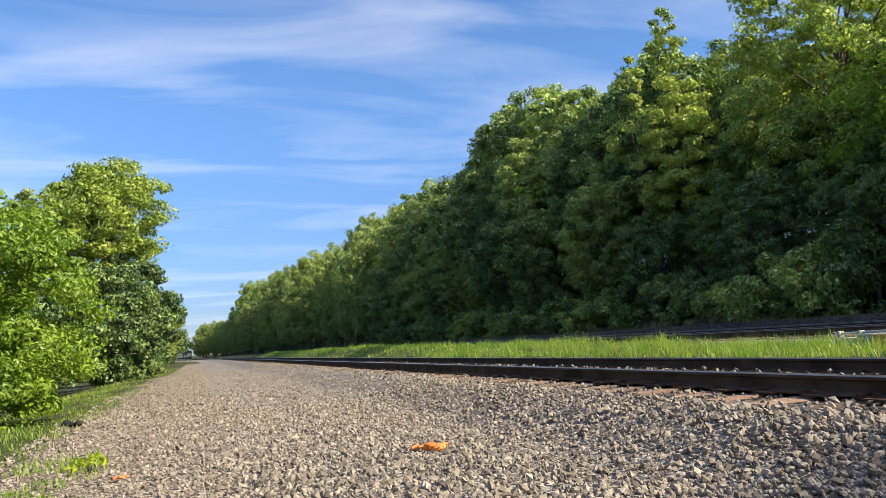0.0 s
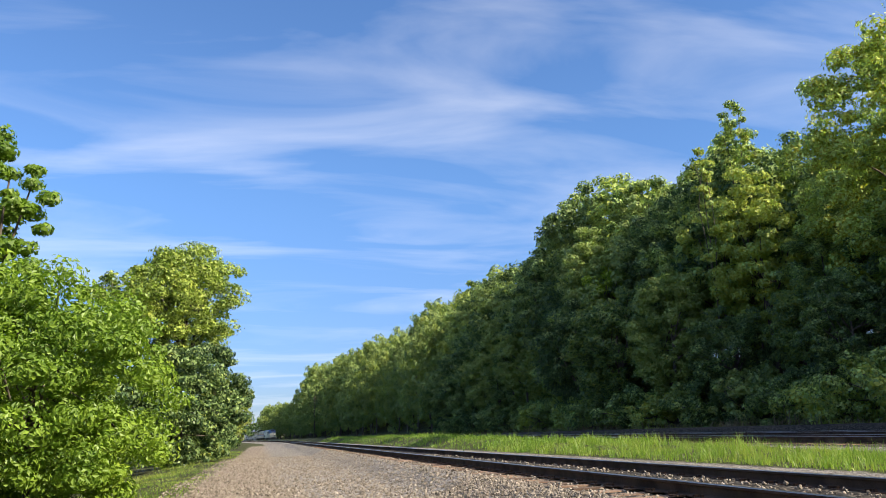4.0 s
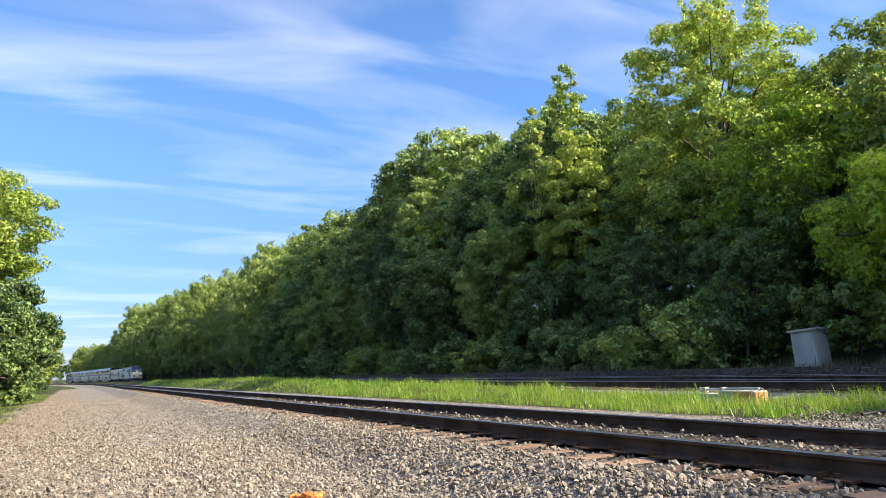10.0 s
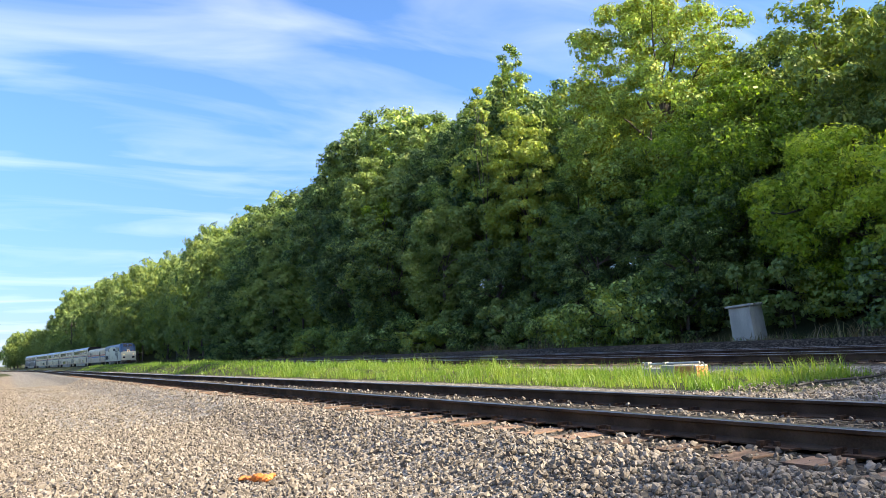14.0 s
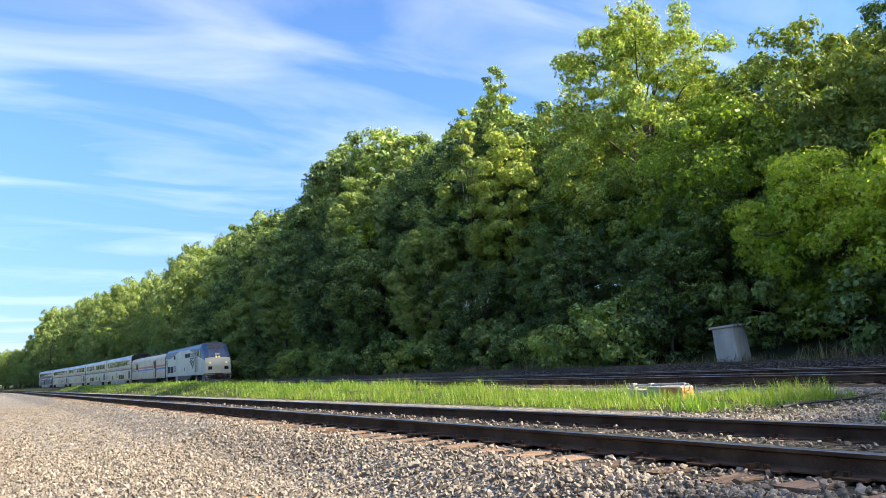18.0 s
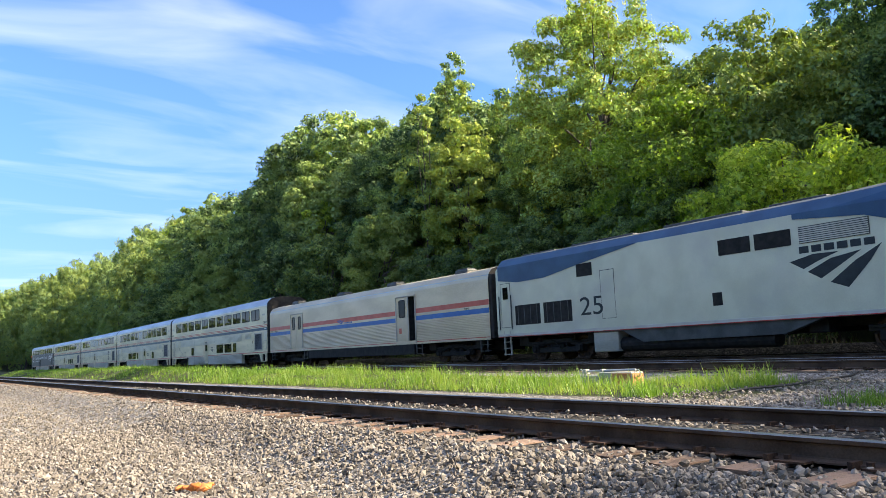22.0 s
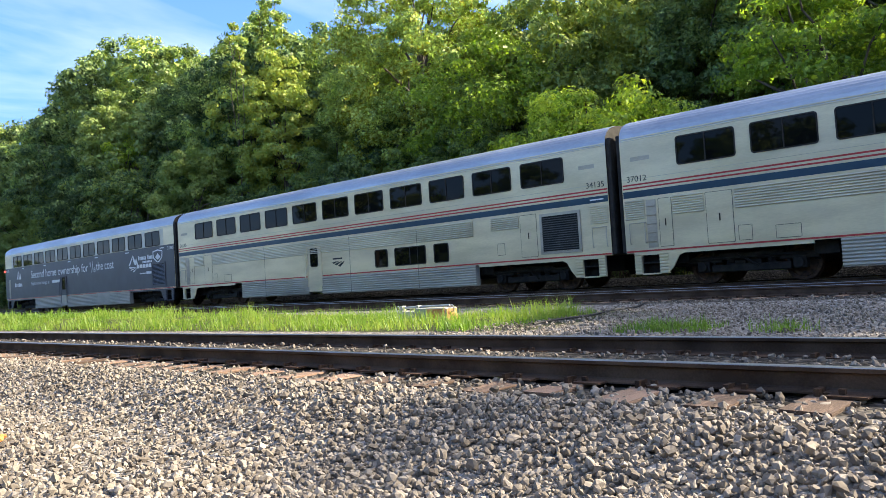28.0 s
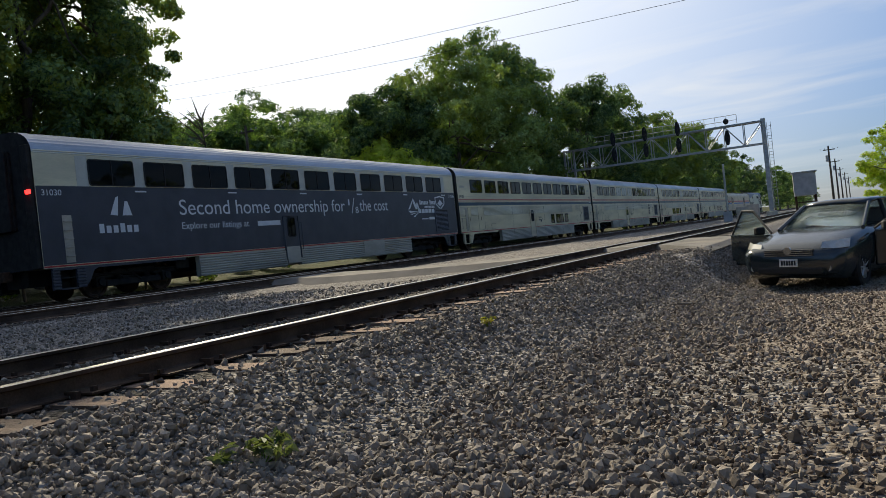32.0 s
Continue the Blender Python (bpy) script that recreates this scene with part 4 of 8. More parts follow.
dead_snag("dead_tree", 46.0, -52.0, 12.5, 3, "bare dead tree above the southern woods")
dead_snag("dead_bush", 22.8, 25.5, 3.6, 5, "bare grey dead branches at the foot of the bluff")
dead_snag("dead_bush", 22.6, 33.0, 3.0, 6, "bare grey dead branches at the foot of the bluff")

# ---- ties, fasteners and stones ----
TIE_MESHES = []
for k in range(3):
    bm = bmesh.new()
    box(bm, -1.30, 1.30, -0.115, 0.115, -0.185, 0.0)
    rr = random.Random(k)
    bmesh.ops.subdivide_edges(bm, edges=[e for e in bm.edges if abs(e.verts[0].co.x - e.verts[1].co.x) > 1], cuts=3)
    for v in bm.verts:
        v.co += Vector((rr.uniform(-0.03, 0.03) if abs(v.co.x) > 1.2 else 0, rr.uniform(-0.008, 0.008), rr.uniform(-0.012, 0.0)))
    TIE_MESHES.append(mesh_bm("tie", bm, "tie_wood"))


def lay_ties(track, centre, y0, y1, z, gap=0.50, limit=300):
    rng = random.Random(int(centre * 10))
    y, n = y0, 0
    while y < y1 and n < limit:
        a = float(bend(y + 1) - bend(y - 1)) / 2
        part("tie", TIE_MESHES[rng.randrange(3)], None, track, "", pose(centre + float(bend(y)) + rng.uniform(-0.05, 0.05), y, z + rng.uniform(-0.015, 0.004), 0, 0, math.degrees(-math.atan(a)) + rng.uniform(-1.5, 1.5)))
        y += gap * rng.uniform(0.93, 1.07)
        n += 1


def fasteners(track, centre, y0, y1, gap=0.50, lift=0.0):
    """Tie plates, spikes and anchors at both rails."""
    P, F, n = [], [], 0
    cube_v = np.array([(x, y, z) for x in (-.5, .5) for y in (-.5, .5) for z in (-.5, .5)])
    cube_f = np.array([(0, 1, 3, 2), (4, 6, 7, 5), (0, 4, 5, 1), (2, 3, 7, 6), (0, 2, 6, 4), (1, 5, 7, 3)])
    rng = random.Random(4)
    y = y0
    while y < y1:
        for s in (-1, 1):
            c = centre + s * GAUGE / 2
            for dx, dy, dz, sx, sy, sz in ((0, 0, -0.180, 0.34, 0.19, 0.012), (-0.10, 0.05, -0.165, 0.03, 0.03, 0.035), (0.10, -0.05, -0.165, 0.03, 0.03, 0.035),
                                           (-0.085, 0.15, -0.175, 0.10, 0.03, 0.045), (0.085, 0.15, -0.175, 0.10, 0.03, 0.045)):
                P.append(cube_v * (sx, sy, sz) + (c + dx + rng.uniform(-0.01, 0.01), y + dy + rng.uniform(-0.02, 0.02), dz + lift))
                F.append(cube_f + n); n += 8
        y += gap
    ob = part("fasteners", mesh_np("fasteners", np.concatenate(P), np.concatenate(F), ["rusty_iron"]), None, track, "rusty tie plates, spikes and rail anchors")
    ob["kind"] = "stuff"


lay_ties(siding, T1, -17.0, 62.0, -0.134)
lay_ties(main_near, T2, -14.5, 60.0, -0.187)
lay_ties(main_far, T3, -14.5, 60.0, -0.187)
fasteners(siding, T1, -14.8, 26.0, lift=0.052)
fasteners(main_near, T2, -10.0, 20.0)


def stones(name, n, place, size, mat, label, seed, chip=True):
    """Crushed stones: skewed, jittered lumps half sunk in the ground; chips have fewer faces."""
    rng = np.random.default_rng(seed)
    xy = place(rng, n)
    n = len(xy)
    if chip:
        base = np.array([(1, 0, 0), (-1, 0, 0), (0, 1, 0), (0, -1, 0), (0, 0, 1), (0, 0, -1)], float)
        f = np.array([(0, 2, 4), (2, 1, 4), (1, 3, 4), (3, 0, 4), (2, 0, 5), (1, 2, 5), (3, 1, 5), (0, 3, 5)])
        v = base[None] * (0.85 + 0.6 * rng.random((n, 6, 1))) + rng.normal(size=(n, 6, 3)) * 0.20
    else:
        g = (1 + 5 ** 0.5) / 2
        base = np.array([(-1, g, 0), (1, g, 0), (-1, -g, 0), (1, -g, 0), (0, -1, g), (0, 1, g), (0, -1, -g), (0, 1, -g), (g, 0, -1), (g, 0, 1), (-g, 0, -1), (-g, 0, 1)]) / 1.9
        f = np.array([(0, 11, 5), (0, 5, 1), (0, 1, 7), (0, 7, 10), (0, 10, 11), (1, 5, 9), (5, 11, 4), (11, 10, 2), (10, 7, 6), (7, 1, 8),
                      (3, 9, 4), (3, 4, 2), (3, 2, 6), (3, 6, 8), (3, 8, 9), (4, 9, 5), (2, 4, 11), (6, 2, 10), (8, 6, 7), (9, 8, 1)])
        v = base[None] * (0.76 + 0.46 * rng.random((n, 12, 1))) + rng.normal(size=(n, 12, 3)) * 0.14
    k = len(base)
    sc = size * (0.45 + 1.0 * rng.random((n, 1, 1)) ** 1.6) * (0.55 + 0.8 * rng.random((n, 1, 3)))
    v = v * sc
    q = rng.normal(size=(n, 4)); q /= np.linalg.norm(q, axis=1)[:, None]
    w, x, y, z = q.T
    R = np.stack([1 - 2 * (y * y + z * z), 2 * (x * y - z * w), 2 * (x * z + y * w), 2 * (x * y + z * w), 1 - 2 * (x * x + z * z), 2 * (y * z - x * w),
                  2 * (x * z - y * w), 2 * (y * z + x * w), 1 - 2 * (x * x + y * y)], -1).reshape(n, 3, 3)
    v = np.einsum("nij,nkj->nki", R, v)
    zz = land(xy[:, 0], xy[:, 1]) + sc[:, 0].mean(1) * rng.uniform(-0.3, 1.15, n)
    v += np.stack([xy[:, 0], xy[:, 1], zz], -1)[:, None]
    F = (f[None] + k * np.arange(n)[:, None, None]).reshape(-1, 3)
    return tagged(new(name, mesh_np(name, v.reshape(-1, 3), F, [mat])), label, "gravel", kind="stuff")


def packed(x0, x1, y0, y1, gap, loose=0.34):
    """Stones lying close together, one to a cell, thinning out towards the west."""
    def place(rng, n):
        X, Y = np.meshgrid(np.arange(x0, x1, gap), np.arange(y0, y1, gap))
        p = np.stack([X.ravel(), Y.ravel()], -1)
        p[:, 0] += 0.5 * gap * (np.round((p[:, 1] - y0) / gap) % 2)
        p += rng.normal(size=p.shape) * gap * loose
        edge = -3.55 + 0.35 * np.sin(p[:, 1] * 0.9) + 0.9 * sstep(-1.5, -6, p[:, 1])
        keep = rng.random(len(p))
        return p[(keep < 0.15 + 0.85 * sstep(edge - 0.6, edge + 0.3, p[:, 0])) & ((p[:, 0] < -0.6) | (keep < 0.21))]
    return place


def band(x0, x1, y0, y1, p=1.0, mid=0.0):
    def place(rng, n):
        t = rng.random(n) ** p * np.sign(rng.uniform(-1, 1, n))
        y = np.where(t > 0, mid + t * (y1 - mid), mid + t * (mid - y0))
        return np.stack([rng.uniform(x0, x1, n), y], -1)
    return place


stones("ballast", 0, packed(-4.6, -0.10, -3.4, 4.2, 0.0255), 0.0172, "ballast_stone", "coarse pale grey crushed-stone ballast beside the siding", 1, False)
stones("ballast_shoulder", 0, packed(-4.7, -0.10, 4.2, 13.0, 0.036), 0.0165, "ballast_stone", "pale ballast along the shoulder of the siding", 9)
stones("ballast_by_the_crossing", 0, packed(-4.0, -0.10, -12.0, -3.4, 0.036), 0.0170, "ballast_stone", "pale ballast along the siding towards the crossing", 10)
stones("crossing_gravel", 0, packed(-4.2, -0.10, -24.0, -12.0, 0.042), 0.0175, "ballast_stone", "pale gravel beside the level crossing", 11)
stones("far_ballast", 20000, lambda rng, n: np.stack([rng.uniform(-6.2, -0.3, n), 13 + 32 * rng.random(n) ** 1.3], -1), 0.018, "ballast_stone", "pale ballast further along the siding", 6)
stones("ballast_between_rails", 3600, band(0.13, 1.38, -12, 26, 1.5), 0.0185, "ballast_stone", "grey ballast between the siding's rails", 2, False)
stones("ballast_strip", 26000, band(1.62, 11.2, -16, 9, 1.0, 0.0), 0.0195, "ballast_stone", "grey ballast between the siding and the main line", 3)
def lot_place(rng, n, side=-1):
    """Fine gravel west of the ballast shoulder, thicker near where one stands."""
    south = np.full(n, True) if side < 0 else np.full(n, False)
    a = rng.uniform(-2.45, -1.05, n)
    r = 1.6 + 13.5 * rng.random(n) ** 1.15
    y = np.where(south, r * np.sin(a) - 0.3, 2.0 + 15 * rng.random(n) ** 1.4)
    x = np.where(south, -3.9 + r * np.cos(a), rng.uniform(-6.0, -3.4, n))
    ok = (x < -1.7) & (np.hypot(x + 3.8, y + 17.5) > 2.4)
    return np.stack([x, y], -1)[ok]


stones("verge_gravel", 14000, lambda rng, n: lot_place(rng, n, 1), 0.0145, "ballast_stone", "fine pale gravel of the lot", 8)
stones("lot_gravel", 60000, lot_place, 0.0115, "lot_stone", "fine brown gravel of the lot", 4)

# ---- grass ----


def grass(name, xy, height, width, mat, label, seed, droop=1.1):
    rng = np.random.default_rng(seed)
    n = len(xy)
    clump = 0.45 + 0.4 * np.sin(xy[:, 0] * 1.9 + 2 * np.sin(xy[:, 1] * 0.45)) * np.sin(xy[:, 1] * 0.8 + 1) + 0.55 * rng.random(n // 14 + 1)[np.arange(n) // 14]
    h = height * (0.35 + 0.75 * rng.random(n)) * np.clip(clump, 0.25, 1.3)
    a = rng.uniform(0, 6.28, n)
    d = np.stack([np.cos(a), np.sin(a)], -1)
    side = np.stack([-d[:, 1], d[:, 0]], -1) * (width * (0.6 + 0.8 * rng.random(n)))[:, None]
    base = np.stack([xy[:, 0], xy[:, 1], land(xy[:, 0], xy[:, 1]) - 0.02], -1)
    lean = droop * rng.random(n)
    V = np.empty((n, 6, 3))
    for k, (t, w) in enumerate(((0, 1.0), (0.55, 0.75), (1.0, 0.08))):
        c = base.copy()
        c[:, :2] += d * (lean * h * t * t)[:, None]
        c[:, 2] += h * t * (1 - 0.25 * lean * t)
        V[:, 2 * k] = c; V[:, 2 * k + 1] = c
        V[:, 2 * k, :2] -= side * w
        V[:, 2 * k + 1, :2] += side * w
    f = np.array([(0, 1, 3, 2), (2, 3, 5, 4)])
    F = (f[None] + 6 * np.arange(n)[:, None, None]).reshape(-1, 4)
    return tagged(new(name, mesh_np(name, V.reshape(-1, 3), F, [mat])), label, "grass", kind="stuff")


def tufts(rng, n, x0, x1, y0, y1, power=1.6, tight=0.12, per=14):
    k = max(1, n // per)
    c = np.stack([rng.uniform(x0, x1, k), y0 + (y1 - y0) * rng.random(k) ** power], -1)
    return np.repeat(c, per, 0) + rng.normal(size=(k * per, 2)) * tight


_r = np.random.default_rng(12)
grass("tall_grass", tufts(_r, 15000, 5.2, 9.0, 8.3, 34, 1.3), 0.40, 0.007, "leaf_grass", "tall bright green grass between the tracks", 13)
grass("tall_grass_far", tufts(_r, 15000, 5.6, 10.4, 30, 135, 1.2, 0.4), 0.36, 0.016, "leaf_grass", "green grass bank between the tracks further along", 14)
grass("weeds", np.concatenate([tufts(_r, 700, 5.0, 6.0, 4.3, 5.5, 1.0, 0.08), tufts(_r, 200, 5.0, 5.6, 3.2, 3.8, 1.0, 0.08), tufts(_r, 240, 9.5, 10.8, -3, 2, 1.0, 0.1)]), 0.24, 0.006, "leaf_grass", "sparse weeds in the ballast", 15)
grass("verge_grass", np.concatenate([tufts(_r, 9000, -8.5, -5.75, 8.5, 30, 1.2, 0.15), tufts(_r, 7000, -9.0, -5.9, 28, 75, 1.0, 0.3), tufts(_r, 500, -5.6, -4.9, 6.2, 8.5, 1.0, 0.08)]), 0.13, 0.008, "leaf_grass", "short green verge grass beside the lot", 16)
grass("bank_grass", tufts(_r, 6000, 20.6, 23.0, 0, 80, 1.0, 0.3), 0.35, 0.012, "leaf_dark", "rough grass at the foot of the bluff", 17)

grass("dry_brush", tufts(_r, 5200, 19.9, 22.6, 14, 112, 1.1, 0.35), 0.75, 0.013, "leaf_brush", "dry brown brush at the foot of the bluff", 18, 1.6)

# ---- the train ----
CAR = 25.91
SPEED_ROWS = [(0.0, 487.00), (4.5, 398.00), (9.0, 309.00), (13.0, 230.00), (17.0, 151.00), (21.0, 72.00), (23.0, 32.40), (24.0, 12.85), (24.5, 3.70), (26.5, -35.80), (27.0, -45.80), (28.0, -66.08), (28.5, -75.92), (29.0, -85.70), (29.5, -95.44), (30.0, -105.13), (30.5, -114.77), (31.0, -124.36), (31.5, -133.90), (32.0, -143.39)]


def head(t):
    """Where the coupling behind the baggage car is at t, along the line."""
    ts, ys = zip(*SPEED_ROWS)
    return float(np.interp(t, ts, ys))


def flutes(y0, y1, z0, z1, pitch=0.075, depth=0.034, x=-1.55):
    """One corrugated sheet of horizontal ribs on the wall at x, proud towards the outside."""
    n = max(1, round((z1 - z0) / pitch))
    p = (z1 - z0) / n
    s = -1 if x < 0 else 1
    prof = []
    for k in range(n):
        a = z0 + k * p
        prof += [(0.002, a), (0.002, a + 0.10 * p), (depth * 0.8, a + 0.24 * p), (depth, a + 0.5 * p), (depth * 0.8, a + 0.76 * p), (0.002, a + 0.9 * p)]
    prof.append((0.002, z1))
    m = len(prof)
    V = [(x + s * d, yy, z) for yy in (y0, y1) for d, z in prof]
    F = [(i, i + 1, m + i + 1, m + i) for i in range(m - 1)]
    return np.array(V), np.array(F)


def flute_part(parent, y0, y1, z0, z1, mat, pitch=0.066, depth=0.034, x=-1.55, label="ribbed stainless panel"):
    v, f = flutes(y0, y1, z0, z1, pitch, depth, x)
    return part("fluted_panel", mesh_np("fluted_panel", v, f, [mat]), None, parent, label)


def hull(profile, y0, y1, mat, name, ends=True):
    """A closed section (x, z) drawn out from y0 to y1."""
    bm = bmesh.new()
    a = [bm.verts.new((x, y0, z)) for x, z in profile]
    b = [bm.verts.new((x, y1, z)) for x, z in profile]
    n = len(profile)
    for i in range(n):
        bm.faces.new((a[i], a[(i + 1) % n], b[(i + 1) % n], b[i]))
    if ends:
        bm.faces.new(a[::-1]).material_index = 1
        bm.faces.new(b).material_index = 1
    bmesh.ops.recalc_face_normals(bm, faces=bm.faces)
    return mesh_bm(name, bm, [mat, "bellows_rubber"])


def slab(x, y0, y1, z0, z1, depth, bevel=0.0):
    """A plate on the wall at x, proud towards the outside."""
    bm = bmesh.new()
    box(bm, *sorted((x, x + (-depth if x < 0 else depth))), y0, y1, z0, z1, bevel)
    return bm


def outline(y0, y1, z0, z1, r, n=4):
    pts = []
    for cy, cz, a0 in ((y1 - r, z1 - r, 0), (y0 + r, z1 - r, 90), (y0 + r, z0 + r, 180), (y1 - r, z0 + r, 270)):
        for k in range(n + 1):
            a = radians(a0 + 90 * k / n)
            pts.append((cy + r * math.cos(a), cz + r * math.sin(a)))
    return pts


def pane_mesh(w, h, r, mat="train_glass", divider=True, wall=0.02):
    """Glass and gasket of one window, centred on its own origin and facing -x."""
    bm = bmesh.new()
    o, i = outline(-w / 2, w / 2, -h / 2, h / 2, r), outline(-w / 2 + 0.035, w / 2 - 0.035, -h / 2 + 0.035, h / 2 - 0.035, r * 0.8)
    vo = [bm.verts.new((-wall, y, z)) for y, z in o]
    vb = [bm.verts.new((0.0, y, z)) for y, z in o]
    vi = [bm.verts.new((-wall, y, z)) for y, z in i]
    vg = [bm.verts.new((-0.006, y, z)) for y, z in i]
    n = len(o)
    for k in range(n):
        j = (k + 1) % n
        for q in ((vo[k], vo[j], vi[j], vi[k]), (vb[k], vb[j], vo[j], vo[k]), (vi[k], vi[j], vg[j], vg[k])):
            bm.faces.new(q).material_index = 1
    bm.faces.new(vg).material_index = 0
    if divider:
        g = bmesh.ops.create_cube(bm, size=1)["verts"]
        for v in g:
            v.co = (-0.013 + v.co.x * 0.018, v.co.y * 0.035, v.co.z * (h - 0.06))
        for f in {f for v in g for f in v.link_faces}:
            f.material_index = 1
    bmesh.ops.recalc_face_normals(bm, faces=bm.faces)
    return mesh_bm("window", bm, [mat, "bellows_rubber"])


WIN_BIG, WIN_LOW, WIN_SMALL = pane_mesh(1.66, 0.80, 0.09), pane_mesh(1.64, 0.68, 0.08), pane_mesh(0.72, 0.68, 0.08, divider=False)
WIN_DOOR = pane_mesh(0.50, 0.80, 0.10, divider=False)


def word_mesh(text, size, mat, width=None):
    cu = bpy.data.curves.new("lettering", "FONT")
    cu.body, cu.size, cu.extrude = text, size, 0.002
    tmp = bpy.data.objects.new("lettering", cu)
    scene.collection.objects.link(tmp)
    dg = bpy.context.evaluated_depsgraph_get()
    me = bpy.data.meshes.new_from_object(tmp.evaluated_get(dg))
    bpy.data.objects.remove(tmp)
    bpy.data.curves.remove(cu)
    me.materials.clear()
    me.materials.append(MATS[mat])
    co = np.empty(len(me.vertices) * 3)
    me.vertices.foreach_get("co", co)
    co = co.reshape(-1, 3)
    co[:, 0] -= co[:, 0].min()
    if width:
        co[:, 0] *= width / co[:, 0].max()
    me.vertices.foreach_set("co", co.ravel())
    me.update()
    return me


def lettering(parent, text, y, z, size, mat, x=-1.556, width=None, name="lettering", label=""):
    """Words that start at y and read towards -y on the wall at x."""
    return part(name, word_mesh(text, size, mat, width), None, parent, label, pose(x, y, z, 90, 0, -90))


def flat_shape(parent, name, polys, mat, x=-1.558, label="", depth=0.004):
    """Flat painted shapes (lists of (y, z)) on the wall at x."""
    bm = bmesh.new()
    for poly in polys:
        a = [bm.verts.new((x, y, z)) for y, z in poly]
        b = [bm.verts.new((x - depth, y, z)) for y, z in poly]
        bm.faces.new(b)
        for k in range(len(poly)):
            bm.faces.new((a[k], a[(k + 1) % len(poly)], b[(k + 1) % len(poly)], b[k]))
    bmesh.ops.recalc_face_normals(bm, faces=bm.faces)
    return part(name, bm, mat, parent, label)


BLADES = ([(-0.37, 0.28), (0.35, 0.13), (1.07, 0.145), (0.51, 0.32), (0.03, 0.515)], [(0.14, 0.60), (0.83, 0.30), (1.66, 0.175), (1.07, 0.51), (0.51, 0.82)],
          [(0.75, 0.94), (1.47, 0.44), (2.19, 0.07), (1.87, 0.48), (1.23, 1.12)])


def swoosh(y, z, w, h):
    """Three swept blades that meet at the upper end: a plain emblem."""
    return [[(y - (u + 0.37) / 2.56 * w, z + h * (1 - v / 1.12)) for u, v in b] for b in BLADES]


WHEEL_R = 0.46


def wheel_mesh():
    bm = bmesh.new()
    prof = [(0.0, 0.10), (0.0, 0.16), (-0.02, 0.17), (0.01, 0.36), (-0.03, 0.38), (-0.03, WHEEL_R), (0.08, WHEEL_R + 0.004), (0.105, WHEEL_R + 0.025), (0.12, WHEEL_R + 0.02), (0.12, 0.1)]
    n = 20
    rings = [[bm.verts.new((x, r * math.cos(2 * math.pi * k / n), r * math.sin(2 * math.pi * k / n))) for k in range(n)] for x, r in prof]
    for a, b in zip(rings, rings[1:]):
        for k in range(n):
            bm.faces.new((a[k], a[(k + 1) % n], b[(k + 1) % n], b[k]))
    bm.faces.new(rings[0]); bm.faces.new(rings[-1][::-1])
    bmesh.ops.recalc_face_normals(bm, faces=bm.faces)
    return mesh_bm("wheel", bm, "rusty_iron")


WHEEL = wheel_mesh()


def truck_frame_mesh():
    bm = bmesh.new()
    for s in (-1, 1):
        x = s * 1.02
        box(bm, x - 0.09, x + 0.09, -1.05, 1.05, 0.30, 0.50, 0.03)          # equaliser beam, dropped in the middle
        box(bm, x - 0.08, x + 0.08, -1.75, -0.75, 0.56, 0.74, 0.03)
        box(bm, x - 0.08, x + 0.08, 0.75, 1.75, 0.56, 0.74, 0.03)
        box(bm, x - 0.08, x + 0.08, -0.85, 0.85, 0.62, 0.82, 0.03)
        box(bm, s * 0.62 - 0.05, s * 0.62 + 0.05, -1.6, 1.6, 0.40, 0.92)
        for y in (-1.0, 0.98):
            tube(bm, (x, y, 0.30), (x, y + 0.06, 0.93), 0.05, 7)
        tube(bm, (x + s * 0.12, -1.7, 0.70), (x + s * 0.12, 1.7, 0.66), 0.022, 6)
        box(bm, x - 0.05, x + 0.15, 0.12, 0.42, 0.34, 0.60, 0.02)
        for y in (-1.27, 1.27):
            box(bm, x - 0.13, x + 0.13, y - 0.17, y + 0.17, 0.31, 0.62, 0.03)   # axle box
            tube(bm, (x + s * 0.13, y, WHEEL_R), (x + s * 0.2, y, WHEEL_R), 0.12, 10)
        for y in (-0.55, 0.55):
            for z in (0.46, 0.52, 0.58, 0.64):
                tube(bm, (x, y, z - 0.02), (x, y, z + 0.02), 0.11, 10)            # spring coils
        tube(bm, (x + s * 0.1, -0.25, 0.42), (x + s * 0.1, 0.30, 0.80), 0.035, 6)
    box(bm, -1.0, 1.0, -0.25, 0.25, 0.45, 0.78, 0.02)
    box(bm, -0.9, 0.9, -1.7, -1.55, 0.5, 0.7)
    box(bm, -0.9, 0.9, 1.55, 1.7, 0.5, 0.7)
    return mesh_bm("truck", bm, "under_black")


TRUCK = truck_frame_mesh()


def add_truck(car, y):
    t = part("truck", TRUCK, None, car, "dark steel wheel truck with springs", pose(0, y, 0))
    for dy in (-1.27, 1.27):
        for s in (-1, 1):
            part("wheel", WHEEL, None, t, "", pose(s * 0.84, dy, WHEEL_R, 0, 0, 0 if s < 0 else 180))
    return t


SIDE = 1.55
LOW_PROFILE = [(-SIDE, 0.98), (-SIDE, 4.22), (SIDE, 4.22), (SIDE, 0.98)]


def roof_profile():
    """The ribbed roof section from eave to eave."""
    base = []
    for k in range(61):
        t = k / 60
        a = math.pi * t
        x = -SIDE * math.copysign(abs(math.cos(a)) ** 0.62, math.cos(a))
        z = 4.22 + 0.70 * abs(math.sin(a)) ** 0.85
        base.append((x, z + (0.014 if k % 3 == 1 and 2 < k < 58 else 0.0)))
    return base


